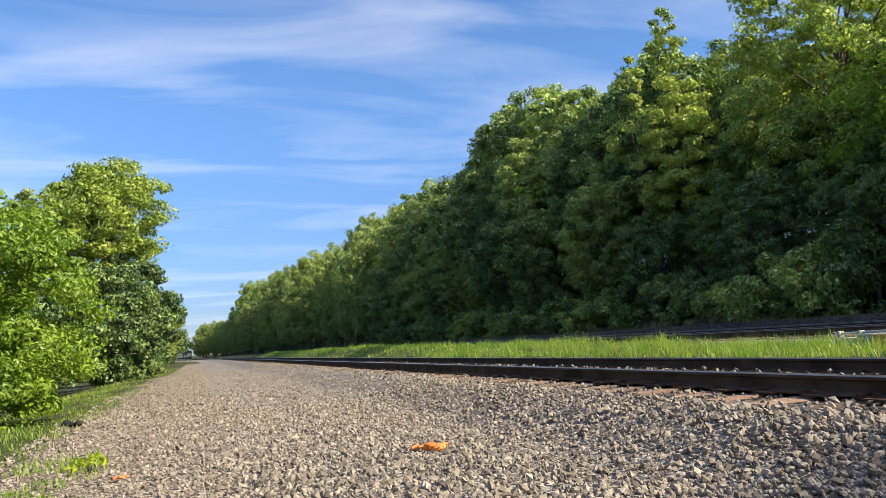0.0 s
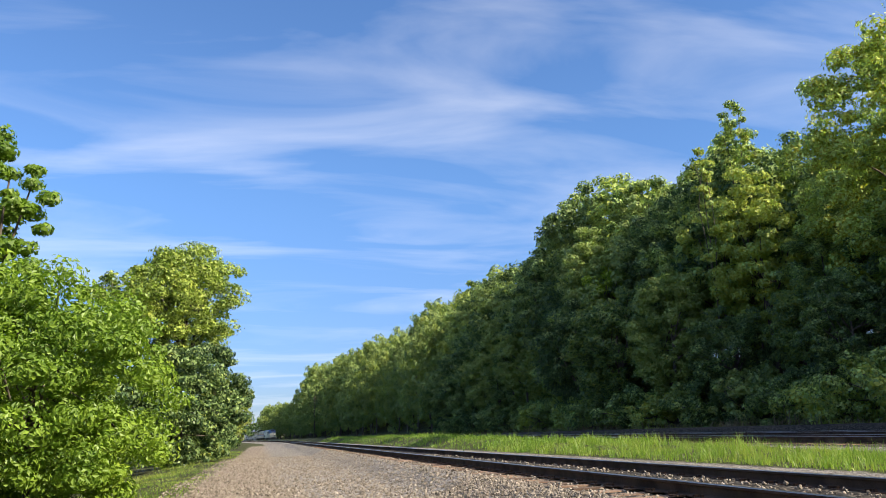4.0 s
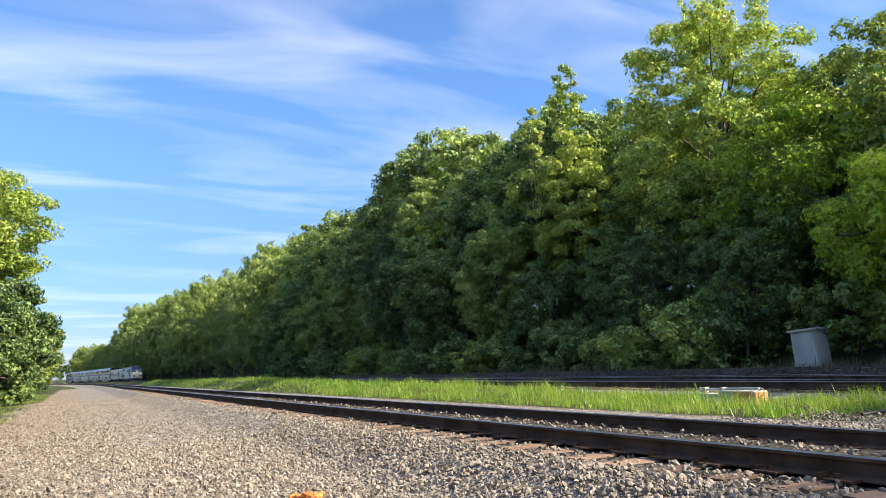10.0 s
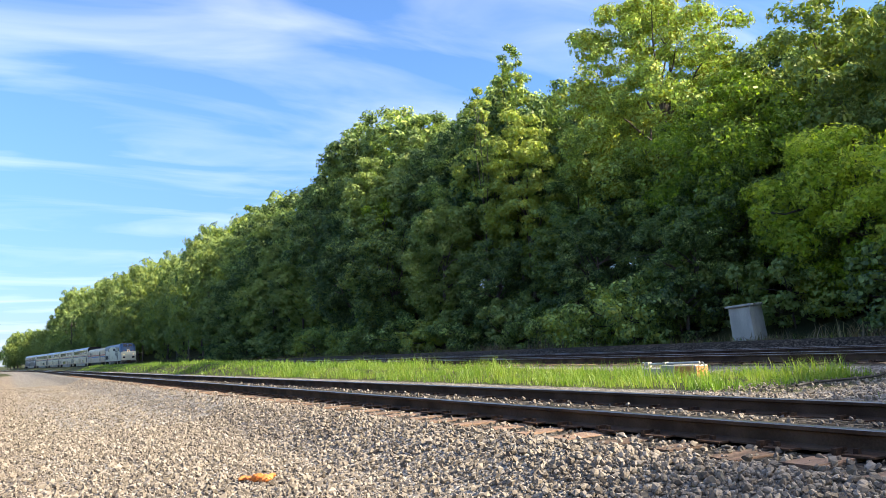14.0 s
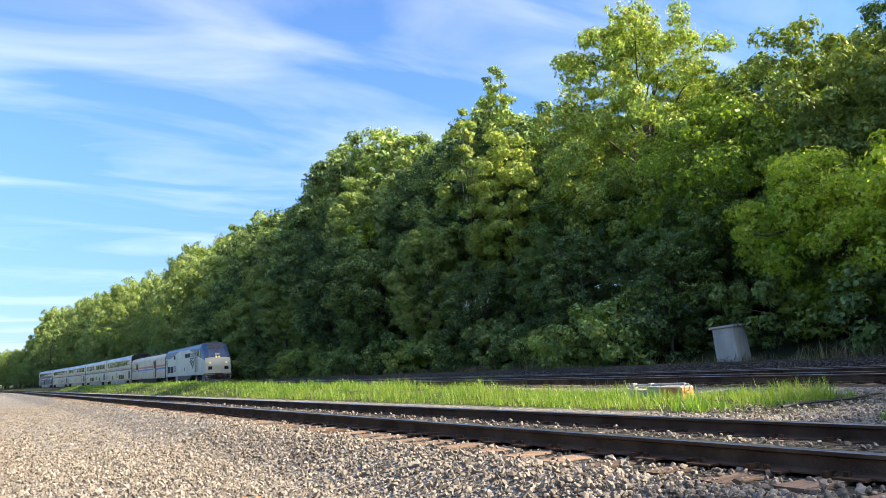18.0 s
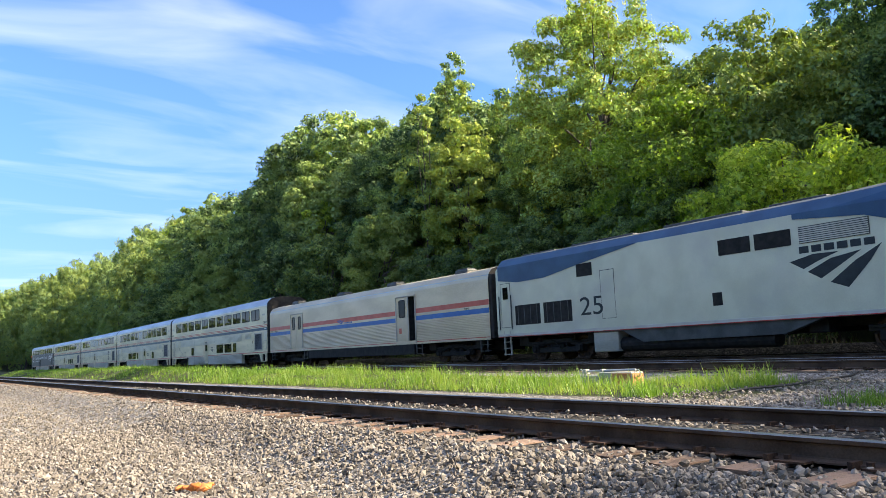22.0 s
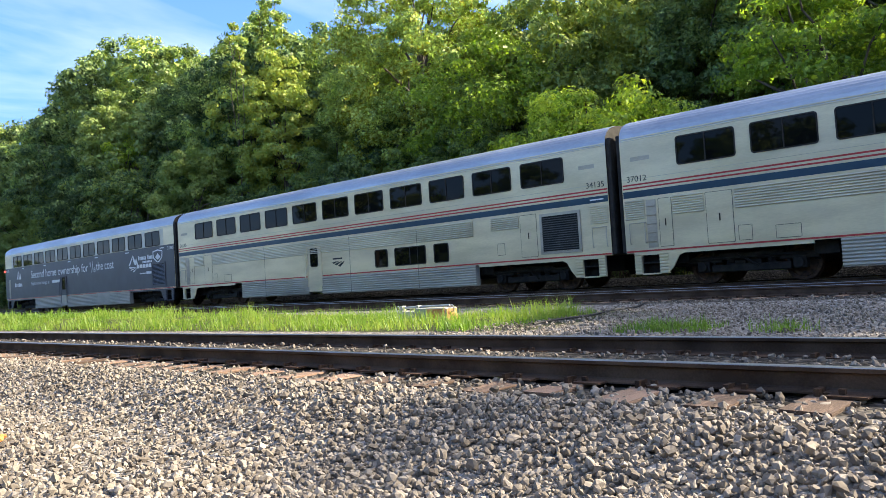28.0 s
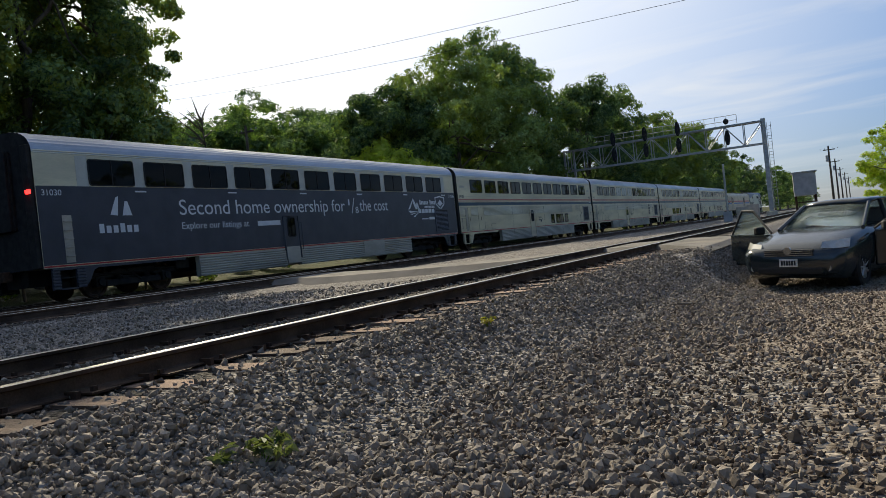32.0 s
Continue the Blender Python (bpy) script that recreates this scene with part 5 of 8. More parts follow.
BODY_MESH = hull(LOW_PROFILE, -12.72, 12.72, "stainless", "body")
ROOF_MESH = hull(roof_profile(), -12.72, 12.72, "roof_steel", "roof")


def box_mesh(name, mat, x0, x1, y0, y1, z0, z1, bevel=0.02):
    return mesh_bm(name, box(bmesh.new(), x0, x1, y0, y1, z0, z1, bevel), mat)


def end_meshes():
    """The folds of the gangway, the end posts, the end plate and the coupler at one end of a car."""
    out = []
    for k in range(4):
        g = 0.03 * (k % 2)
        out.append(("bellows_fold", box_mesh("bellows_fold", "bellows_rubber", -0.62 - g, 0.62 + g, 12.72 + 0.06 * k, 12.775 + 0.06 * k, 2.15 - g, 4.35 + g)))
    for s in (-1, 1):
        out.append(("end_post", box_mesh("end_post", "bellows_rubber", s * 1.38 - 0.14, s * 1.38 + 0.14, 12.722, 12.86, 1.0, 4.45, 0.03)))
    out.append(("end_plate", box_mesh("end_plate", "bellows_rubber", -1.30, 1.30, 12.724, 12.80, 0.98, 2.10, 0.01)))
    out.append(("coupler", box_mesh("coupler", "rusty_iron", -0.16, 0.16, 12.72, 12.98, 0.72, 1.02, 0.03)))
    return out


ENDS = end_meshes()


def grille_mesh(w=1.43, h=1.19, n=17):
    bm = bmesh.new()
    box(bm, -0.006, 0.0, -w / 2, w / 2, -h / 2, h / 2)
    f0 = len(bm.faces)
    for y in (-w / 2, w / 2):
        box(bm, -0.03, 0.0, y - 0.045, y + 0.045, -h / 2 - 0.045, h / 2 + 0.045)
    for z in (-h / 2, h / 2):
        box(bm, -0.029, 0.0, -w / 2, w / 2, z - 0.045, z + 0.045)
    bm.faces.ensure_lookup_table()
    for f in bm.faces[f0:]:
        f.material_index = 2
    for k in range(n):
        z = -h / 2 + (k + 0.5) * h / n
        g = bmesh.ops.create_cube(bm, size=1)["verts"]
        for v in g:
            v.co = Vector((-0.014 + v.co.x * 0.022 + v.co.z * 0.012, v.co.y * (w - 0.06), z + v.co.z * 0.028))
        for f in {f for v in g for f in v.link_faces}:
            f.material_index = 1
    return mesh_bm("grille", bm, ["under_black", "loco_grey", "skirt_steel"])


GRILLE = grille_mesh()


def door_mesh(w=1.2, h=1.86, mat="blank_panel"):
    bm = bmesh.new()
    box(bm, -0.012, 0, -w / 2 + 0.17, w / 2 - 0.17, -h / 2, h / 2, 0.006)
    for s in (-1, 1):
        box(bm, -0.035, 0, s * (w / 2 - 0.14) - 0.025, s * (w / 2 - 0.14) + 0.025, -h / 2 + 0.2, h / 2 + 0.02, 0.008)
        tube(bm, (-0.07, s * (w / 2 - 0.03), -h / 2 + 0.55), (-0.07, s * (w / 2 - 0.03), h / 2 - 0.25), 0.016, 6)
        for z in (-h / 2 + 0.55, h / 2 - 0.25):
            tube(bm, (0, s * (w / 2 - 0.03), z), (-0.07, s * (w / 2 - 0.03), z), 0.014, 6)
    box(bm, -0.034, 0, -w / 2 + 0.16, w / 2 - 0.16, h / 2, h / 2 + 0.035, 0.008)
    return mesh_bm("door", bm, mat)


DOOR, DOOR_DARK = door_mesh(mat="stainless"), door_mesh(mat="wrap_dark")


def step_mesh():
    """Two dark treads hung in the corner of a car, on one side."""
    bm = bmesh.new()
    x = -1.36
    for y in (-0.26, 0.26):
        box(bm, x - 0.14, x + 0.16, y - 0.02, y + 0.02, 0.36, 0.975)
    for z in (0.36, 0.66):
        box(bm, x - 0.15, x + 0.15, -0.24, 0.24, z, z + 0.035, 0.006)
    box(bm, x + 0.12, x + 0.16, -0.24, 0.24, 0.40, 0.975)
    return mesh_bm("corner_step", bm, "under_black")


STEP = step_mesh()


def under_mesh():
    bm = bmesh.new()
    rng = random.Random(2)
    box(bm, -0.5, 0.5, -12.5, 12.5, 0.50, 0.98)
    for y in (-11.4, -7.6, 7.4, 11.3):
        for s in (-1, 1):
            box(bm, s * 0.9 - 0.3, s * 0.9 + 0.3, y - 0.3, y + 0.3, 0.62, 0.979, 0.03)
    for k in range(14):
        y = rng.uniform(-11.8, 11.8)
        tube(bm, (-1.2, y, 0.9), (-0.4, y + rng.uniform(-0.4, 0.4), 0.8), 0.03, 5)
    return mesh_bm("underframe", bm, "under_black")


UNDER = under_mesh()


def ladder_mesh():
    bm = bmesh.new()
    box(bm, -0.008, 0, -0.15, 0.15, -0.68, 0.68)
    for k in range(5):
        z = -0.5 + 0.25 * k
        tube(bm, (-0.05, -0.13, z), (-0.05, 0.13, z), 0.014, 6)
        for s in (-1, 1):
            tube(bm, (0, s * 0.13, z), (-0.05, s * 0.13, z), 0.012, 5)
    return mesh_bm("ladder", bm, "skirt_steel")


LADDER = ladder_mesh()


def corner_skirt_mesh():
    """The pale valance over a truck: two ribbed cheeks beside the corner step and a sloped foot."""
    bm = bmesh.new()
    for a, b in ((0.27, 0.50), (-0.55, -0.27)):
        for k in range(7):
            z = 0.37 + 0.088 * k
            box(bm, -1.575, -1.50, a, b, z, z + 0.062, 0.016)
        box(bm, -1.548, -1.48, a, b, 0.36, 0.978)
    box(bm, -1.556, -1.50, -0.27, 0.27, 0.90, 0.976)
    box(bm, -1.556, -1.50, -0.27, 0.27, 0.345, 0.385)
    pts = [(-0.55, 0.976), (-0.55, 0.40), (-0.70, 0.56), (-0.86, 0.84), (-1.00, 0.90), (-4.40, 0.90), (-4.40, 0.976)]
    f = [bm.verts.new((-1.552, y, z)) for y, z in pts]
    g = [bm.verts.new((-1.50, y, z)) for y, z in pts]
    bm.faces.new(f); bm.faces.new(g[::-1])
    for i in range(len(pts)):
        j = (i + 1) % len(pts)
        bm.faces.new((f[i], g[i], g[j], f[j]))
    bmesh.ops.recalc_face_normals(bm, faces=bm.faces)
    return mesh_bm("corner_skirt", bm, "stainless")


def mirrored(me, name):
    out = me.copy()
    out.name = name
    out.transform(Matrix.Scale(-1, 4, (0, 1, 0)))
    out.flip_normals()
    return out


SKIRT_FRONT = corner_skirt_mesh()
SKIRT_REAR = mirrored(SKIRT_FRONT, "corner_skirt")


def wrapped(me):
    """The same piece under the dark film of the advertising wrap."""
    out = me.copy()
    for k, m in enumerate(out.materials):
        if m != MATS["under_black"]:
            out.materials[k] = MATS["wrap_dark"]
    return out


SKIRT_FRONT_DARK, SKIRT_REAR_DARK, GRILLE_DARK = wrapped(SKIRT_FRONT), wrapped(SKIRT_REAR), wrapped(GRILLE)


def framed_panel(car, w, y0, y1, z0, z1, latch=True):
    """A flush access door in the car's own metal with a dark seam round it."""
    p = part("access_panel", slab(-w, y0, y1, z0, z1, 0.010, 0.004), "stainless", car)
    for a, b in ((y0 - 0.012, y0), (y1, y1 + 0.012)):
        part("seam", slab(-w, a, b, z0, z1, 0.005), "loco_grey", p)
    for a, b in ((z0 - 0.012, z0), (z1, z1 + 0.012)):
        part("seam", slab(-w, y0, y1, a, b, 0.005), "loco_grey", p)
    if latch:
        ym, zm = (y0 + y1) / 2, (z0 + z1) / 2
        part("latch", slab(-w - 0.010, ym - 0.015, ym + 0.015, zm - 0.1, zm + 0.1, 0.012), "under_black", p)


def folding_rail(car, w, y, z):
    """A grab iron bent into a square."""
    bm = bmesh.new()
    q = [(-0.24, -0.30), (-0.24, 0.28), (0.24, 0.28), (0.24, -0.30)]
    for (ya, za), (yb, zb) in zip(q, q[1:]):
        tube(bm, (-w - 0.05, y + ya, z + za), (-w - 0.05, y + yb, z + zb), 0.013, 6)
    for ya in (-0.24, 0.24):
        tube(bm, (-w, y + ya, z - 0.30), (-w - 0.05, y + ya, z - 0.30), 0.013, 6)
        tube(bm, (-w, y + ya, z + 0.28), (-w - 0.05, y + ya, z + 0.28), 0.013, 6)
    part("grab_iron", bm, "skirt_steel", car)


def superliner(number, label, door=(0.90, 2.10), low=(), small=(), blank=(), wrap=False, vents=False):
    car = thing("passenger_car", label, "train car", group="double-deck passenger cars")
    part("body", BODY_MESH, None, car)
    part("roof", ROOF_MESH, None, car, "ribbed bright steel roof")
    part("underframe", UNDER, None, car)
    for turn in (0, 180):
        for nm, me in ENDS:
            part(nm, me, None, car, "", pose(0, 0, 0, 0, 0, turn))
    w = SIDE + (0.006 if wrap else 0.0)
    # window band
    for k in range(11):
        y = 10.16 - 2.0535 * k
        if k in blank:
            part("blanked_window", slab(-w, y - 0.80, y + 0.80, 3.32, 4.10, 0.012, 0.004), "blank_panel", car, "blanked-off silver window panel")
            for s in (-0.8, 0.0, 0.8):
                part("window_trim", slab(-w - 0.012, y + s - 0.012, y + s + 0.012, 3.32, 4.10, 0.006), "mark_dark", car)
            for zz in (3.32, 4.10):
                part("window_trim", slab(-w - 0.012, y - 0.79, y + 0.79, zz - 0.012, zz + 0.012, 0.005), "mark_dark", car)
        else:
            part("window", WIN_BIG, None, car, "", pose(-w, y, 3.72))
    for y0, y1 in low:
        part("window", WIN_LOW if y1 - y0 > 1.2 else WIN_SMALL, None, car, "", pose(-w, (y0 + y1) / 2, 1.51))
    for y0, y1 in small:
        part("window", WIN_SMALL, None, car, "", pose(-w, (y0 + y1) / 2, 1.46))
    # eave ribs, belt stripes, ribbed panels
    flute_part(car, -12.7, 12.7, 4.215, 4.32, "fluted_steel", 0.052, 0.012, -1.545)
    yd0, yd1 = door
    if wrap:
        part("dark_wrap", slab(-SIDE, -12.70, 12.70, 1.06, 3.30, 0.006), "wrap_dark", car, "dark slate advertising wrap")
    else:
        for z0, z1, mt in ((2.57, 2.76, "stripe_blue"), (2.82, 2.865, "stripe_red"), (2.92, 2.965, "stripe_red")):
            part("stripe", slab(-SIDE, -12.70, 12.70, z0, z1, 0.005), mt, car)
        flute_part(car, -7.40, 9.45, 1.95, 2.50, "fluted_steel")
        flute_part(car, -9.35, -8.20, 2.06, 2.50, "fluted_steel")
        flute_part(car, 10.30, 11.20, 1.97, 2.50, "fluted_steel")
        for y in (-12.66, 12.06):
            flute_part(car, y, y + 0.60, 1.93, 2.50, "fluted_steel")
        for y in (-12.36, 12.30):
            folding_rail(car, w, y, 1.55)
        for y in (-4.7, -0.9, 5.0):
            part("seam", slab(-w - 0.034, y, y + 0.014, 0.30, 2.50, 0.004), "loco_grey", car)
        part("seam", slab(-w, -12.70, 12.70, 3.10, 3.112, 0.003), "skirt_steel", car)
        part("plate_bar", slab(-w, -12.55, -12.08, 2.645, 2.685, 0.007), "mark_white", car, "small white bar in place of a name")
        part("end_vent", slab(-w, -12.30, -11.75, 3.62, 3.74, 0.006), "skirt_steel", car)
        part("end_vent", slab(-w, 11.80, 12.40, 3.62, 3.74, 0.006), "skirt_steel", car)
    for z0, z1 in ((1.00, 1.045),):
        for a, b in ((-12.70, yd0 + 0.1), (yd1 - 0.1, 12.70)):
            part("lower_stripe", slab(-w, a, b, z0, z1, 0.005), "stripe_red", car)
    # skirts between the trucks, with the door running through them
    for a, b in ((-7.42, yd0 + 0.14), (yd1 - 0.14, 6.96)):
        bm = bmesh.new(); box(bm, -1.545, -1.35, a, b, 0.28, 0.978)
        sk = part("skirt", bm, "skirt_steel", car, "ribbed steel side skirt")
        v, f = flutes(a, b, 0.29, 0.97, 0.085, 0.034, -1.545)
        part("fluted_panel", mesh_np("fluted_panel", v, f, ["skirt_steel"]), None, sk)
    bm = bmesh.new(); box(bm, 1.35, 1.545, -7.42, 6.96, 0.28, 0.978)
    part("skirt", bm, "skirt_steel", car)
    d = part("door", DOOR_DARK if wrap else DOOR, None, car, "closed vestibule door with tall handrails", pose(-w, (yd0 + yd1) / 2, 1.31))
    if wrap:
        part("door_foot", slab(-w - 0.012, yd0 + 0.18, yd1 - 0.18, 0.38, 1.04, 0.006), "skirt_steel", d.parent)
    part("window", WIN_DOOR, None, d, "", pose(-0.012, 0, 0.50))
    part("grille", GRILLE_DARK if wrap else GRILLE, None, car, "louvred dark air intake", pose(-w, -10.95, 1.79))
    if wrap:
        part("access_panel", slab(-1.566, -4.85, -3.1, 0.36, 1.02, 0.012, 0.006), "skirt_steel", car)
    for y0, y1, z0, z1, latch in ((-10.05, -9.42, 1.12, 2.46, True), (11.24, 11.62, 1.12, 2.46, True), (9.52, 10.24, 1.10, 2.46, True),
                                  (-8.72, -8.42, 1.25, 1.62, False), (9.06, 9.40, 1.12, 1.50, False), (7.85, 8.45, 1.10, 1.42, False)):
        if not wrap:
            framed_panel(car, w, y0, y1, z0, z1, latch)
    if vents:
        part("vent_frame", slab(-w, -8.16, -7.43, 1.26, 2.49, 0.012, 0.004), "stainless", car)
        for k in range(4):
            z = 1.34 + 0.29 * k
            part("vent", slab(-w, -8.09, -7.5, z, z + 0.20, 0.022, 0.004), "loco_grey", car, "small louvred vent")
    part("ladder", LADDER, None, car, "", pose(-w, 11.85, 1.78))
    for y, skirt in ((-11.97, SKIRT_REAR_DARK), (11.97, SKIRT_FRONT_DARK)) if wrap else ((-11.97, SKIRT_REAR), (11.97, SKIRT_FRONT)):
        for turn in (0, 180):
            part("corner_step", STEP, None, car, "", pose(0, y, 0, 0, 0, turn))
        part("corner_skirt", skirt, None, car, "%s ribbed corner skirt round a dark step" % ("slate" if wrap else "pale"), pose(0, y, 0))
    for y in (-9.45, 9.35):
        add_truck(car, y)
    lettering(car, number, -11.98 if not wrap else -12.02, 3.03, 0.24, "mark_white" if wrap else "mark_dark", x=-w - 0.003, width=0.62, label="car number on the end panel")
    lettering(car, number, 12.55, 3.03, 0.24, "mark_white" if wrap else "mark_dark", x=-w - 0.003, width=0.62, label="car number on the end panel")
    if not wrap:
        flat_shape(car, "emblem", swoosh(yd0 - 0.55, 1.33, 0.85, 0.26), "mark_dark", -w, "dark swept three-blade emblem")
        flat_shape(car, "emblem_bar", [[(yd0 - 0.62, 1.70), (yd0 - 1.2, 1.70), (yd0 - 1.2, 1.64), (yd0 - 0.62, 1.64)]], "mark_dark", -w)
    return car


S1 = superliner("32041", "silver double-deck sleeping car with blue and red belt stripes", (0.92, 2.14), ((-2.9, -1.29), (-4.94, -3.34), (-6.11, -5.37)), ((5.24, 6.0),))
S2 = superliner("32021", "silver double-deck sleeping car with three lower windows behind its door", (-2.54, -1.32), ((4.4, 6.0), (2.3, 3.9), (1.1, 1.84)), ((-6.0, -5.26),), blank=(5,))
S3 = superliner("37012", "silver double-deck dining car with three blanked upper windows", (0.88, 2.05), (), (), blank=(3, 4, 5), vents=True)
S4 = superliner("34135", "silver double-deck coach with three lower windows", (0.84, 2.02), ((-3.06, -2.36), (-5.09, -3.46), (-6.21, -5.5)))
S5 = superliner("31030", "double-deck rear coach in a dark slate advertising wrap with white lettering", (1.32, 2.50), wrap=True)

# the wrap's lettering and shapes
XW = -1.560
lettering(S5, "Second home ownership for", 7.62, 2.40, 0.74, "mark_white", XW, 9.55, label="white advertising words on the wrap")
lettering(S5, "1", -2.22, 2.66, 0.40, "mark_white", XW, 0.10)
flat_shape(S5, "fraction_stroke", [[(-2.42, 2.30), (-2.48, 2.30), (-2.72, 2.98), (-2.66, 2.98)]], "mark_white", XW)
lettering(S5, "8", -2.74, 2.31, 0.40, "mark_white", XW, 0.24)
lettering(S5, "the cost", -3.10, 2.40, 0.74, "mark_white", XW, 2.42)
lettering(S5, "Explore our listings at", 7.58, 1.92, 0.33, "mark_white", XW, 3.25)
flat_shape(S5, "lettering_bar", [[(3.85, 1.92), (2.55, 1.92), (2.55, 2.10), (3.85, 2.10)]], "mark_white", XW, "plain white bar in place of a firm's name")
flat_shape(S5, "emblem", [[(10.36, 2.45), (10.10, 2.42), (10.02, 3.02), (10.12, 2.98)], [(9.92, 2.42), (9.56, 2.42), (9.70, 2.86), (9.80, 2.86)]], "mark_white", XW, "two pale upright wedge shapes")
flat_shape(S5, "lettering_bar", [[(10.8 - k * 0.25, 1.90), (10.63 - k * 0.25, 1.90), (10.63 - k * 0.25, 2.12 if k % 3 else 2.18), (10.8 - k * 0.25, 2.12 if k % 3 else 2.18)] for k in range(6)], "mark_white", XW)
flat_shape(S5, "mountain_emblem", [[(-7.45, 2.42), (-7.62, 2.42), (-7.98, 2.86), (-8.02, 3.0)], [(-8.02, 3.0), (-7.98, 2.74), (-8.20, 2.42), (-8.42, 2.42)],
                                   [(-8.25, 2.62), (-8.40, 2.80), (-8.62, 2.42), (-8.50, 2.42)],
                                   [(-7.45, 2.36), (-8.55, 2.30), (-7.6, 2.24)], [(-8.55, 2.28), (-7.75, 2.14), (-7.62, 2.18)], [(-8.52, 2.26), (-8.05, 2.02), (-7.9, 2.05)]], "mark_white", XW, "white mountain outline emblem")
flat_shape(S5, "lettering_bar", [[(-8.66 - k * 0.155, 2.66), (-8.78 - k * 0.155, 2.66), (-8.78 - k * 0.155, 2.84 if k not in (0, 7) else 2.90), (-8.66 - k * 0.155, 2.84 if k not in (0, 7) else 2.90)] for k in range(11) if k != 6], "mark_white", XW, "plain bars in place of a train's name")
flat_shape(S5, "lettering_bar", [[(-9.15 - k * 0.16, 2.48), (-9.27 - k * 0.16, 2.48), (-9.27 - k * 0.16, 2.59), (-9.15 - k * 0.16, 2.59)] for k in range(7)], "mark_white", XW)
flat_shape(S5, "lettering_bar", [[(-8.45 - k * 0.36, 2.22), (-8.75 - k * 0.36, 2.22), (-8.75 - k * 0.36, 2.42), (-8.45 - k * 0.36, 2.42)] for k in range(5)], "mark_white", XW)
flat_shape(S5, "lettering_bar", [[(-9.55, 1.86), (-10.15, 1.86), (-10.15, 2.0), (-9.55, 2.0)], [(-8.75, 1.88), (-9.45, 1.88), (-9.45, 1.94), (-8.75, 1.94)]], "mark_white", XW)
flat_shape(S5, "shield_emblem", [[(-10.35, 3.04), (-10.9, 3.12), (-11.45, 3.04), (-11.45, 2.98), (-10.9, 3.05), (-10.42, 2.98)],
                                 [(-10.35, 3.04), (-10.42, 3.0), (-10.48, 2.70), (-10.92, 2.44), (-10.92, 2.37), (-10.42, 2.66)],
                                 [(-11.45, 3.04), (-11.38, 3.0), (-11.34, 2.70), (-10.92, 2.44), (-10.92, 2.37), (-11.42, 2.66)],
                                 [(-10.62, 2.70), (-10.92, 2.92), (-11.22, 2.70), (-10.92, 2.56)]], "mark_white", XW, "white shield with a small peak")
for k in range(12):
    y = 11.187 - 2.0535 * k
    part("pillar_panel", slab(-1.55, y - 0.20, y + 0.20, 3.30, 4.20, 0.004), "blank_panel", S5)
    if k % 2:
        part("reflector", slab(-1.556, y - 0.22, y + 0.22, 3.14, 3.19, 0.004), "mark_white", S5)
bm = bmesh.new(); box(bm, -1.575, -1.40, 12.721, 12.80, 3.02, 3.14, 0.02)
part("tail_lamp", bm, "marker_red", S5, "glowing red tail marker lamp", pose(0.0, 0.14, 0.05))

# ---- baggage car ----
BAG_PROFILE = [(-1.53, 0.95), (-1.53, 3.55), (-1.47, 3.78), (-1.30, 3.98), (-0.8, 4.12), (0, 4.16), (0.8, 4.12), (1.30, 3.98), (1.47, 3.78), (1.53, 3.55), (1.53, 0.95)]


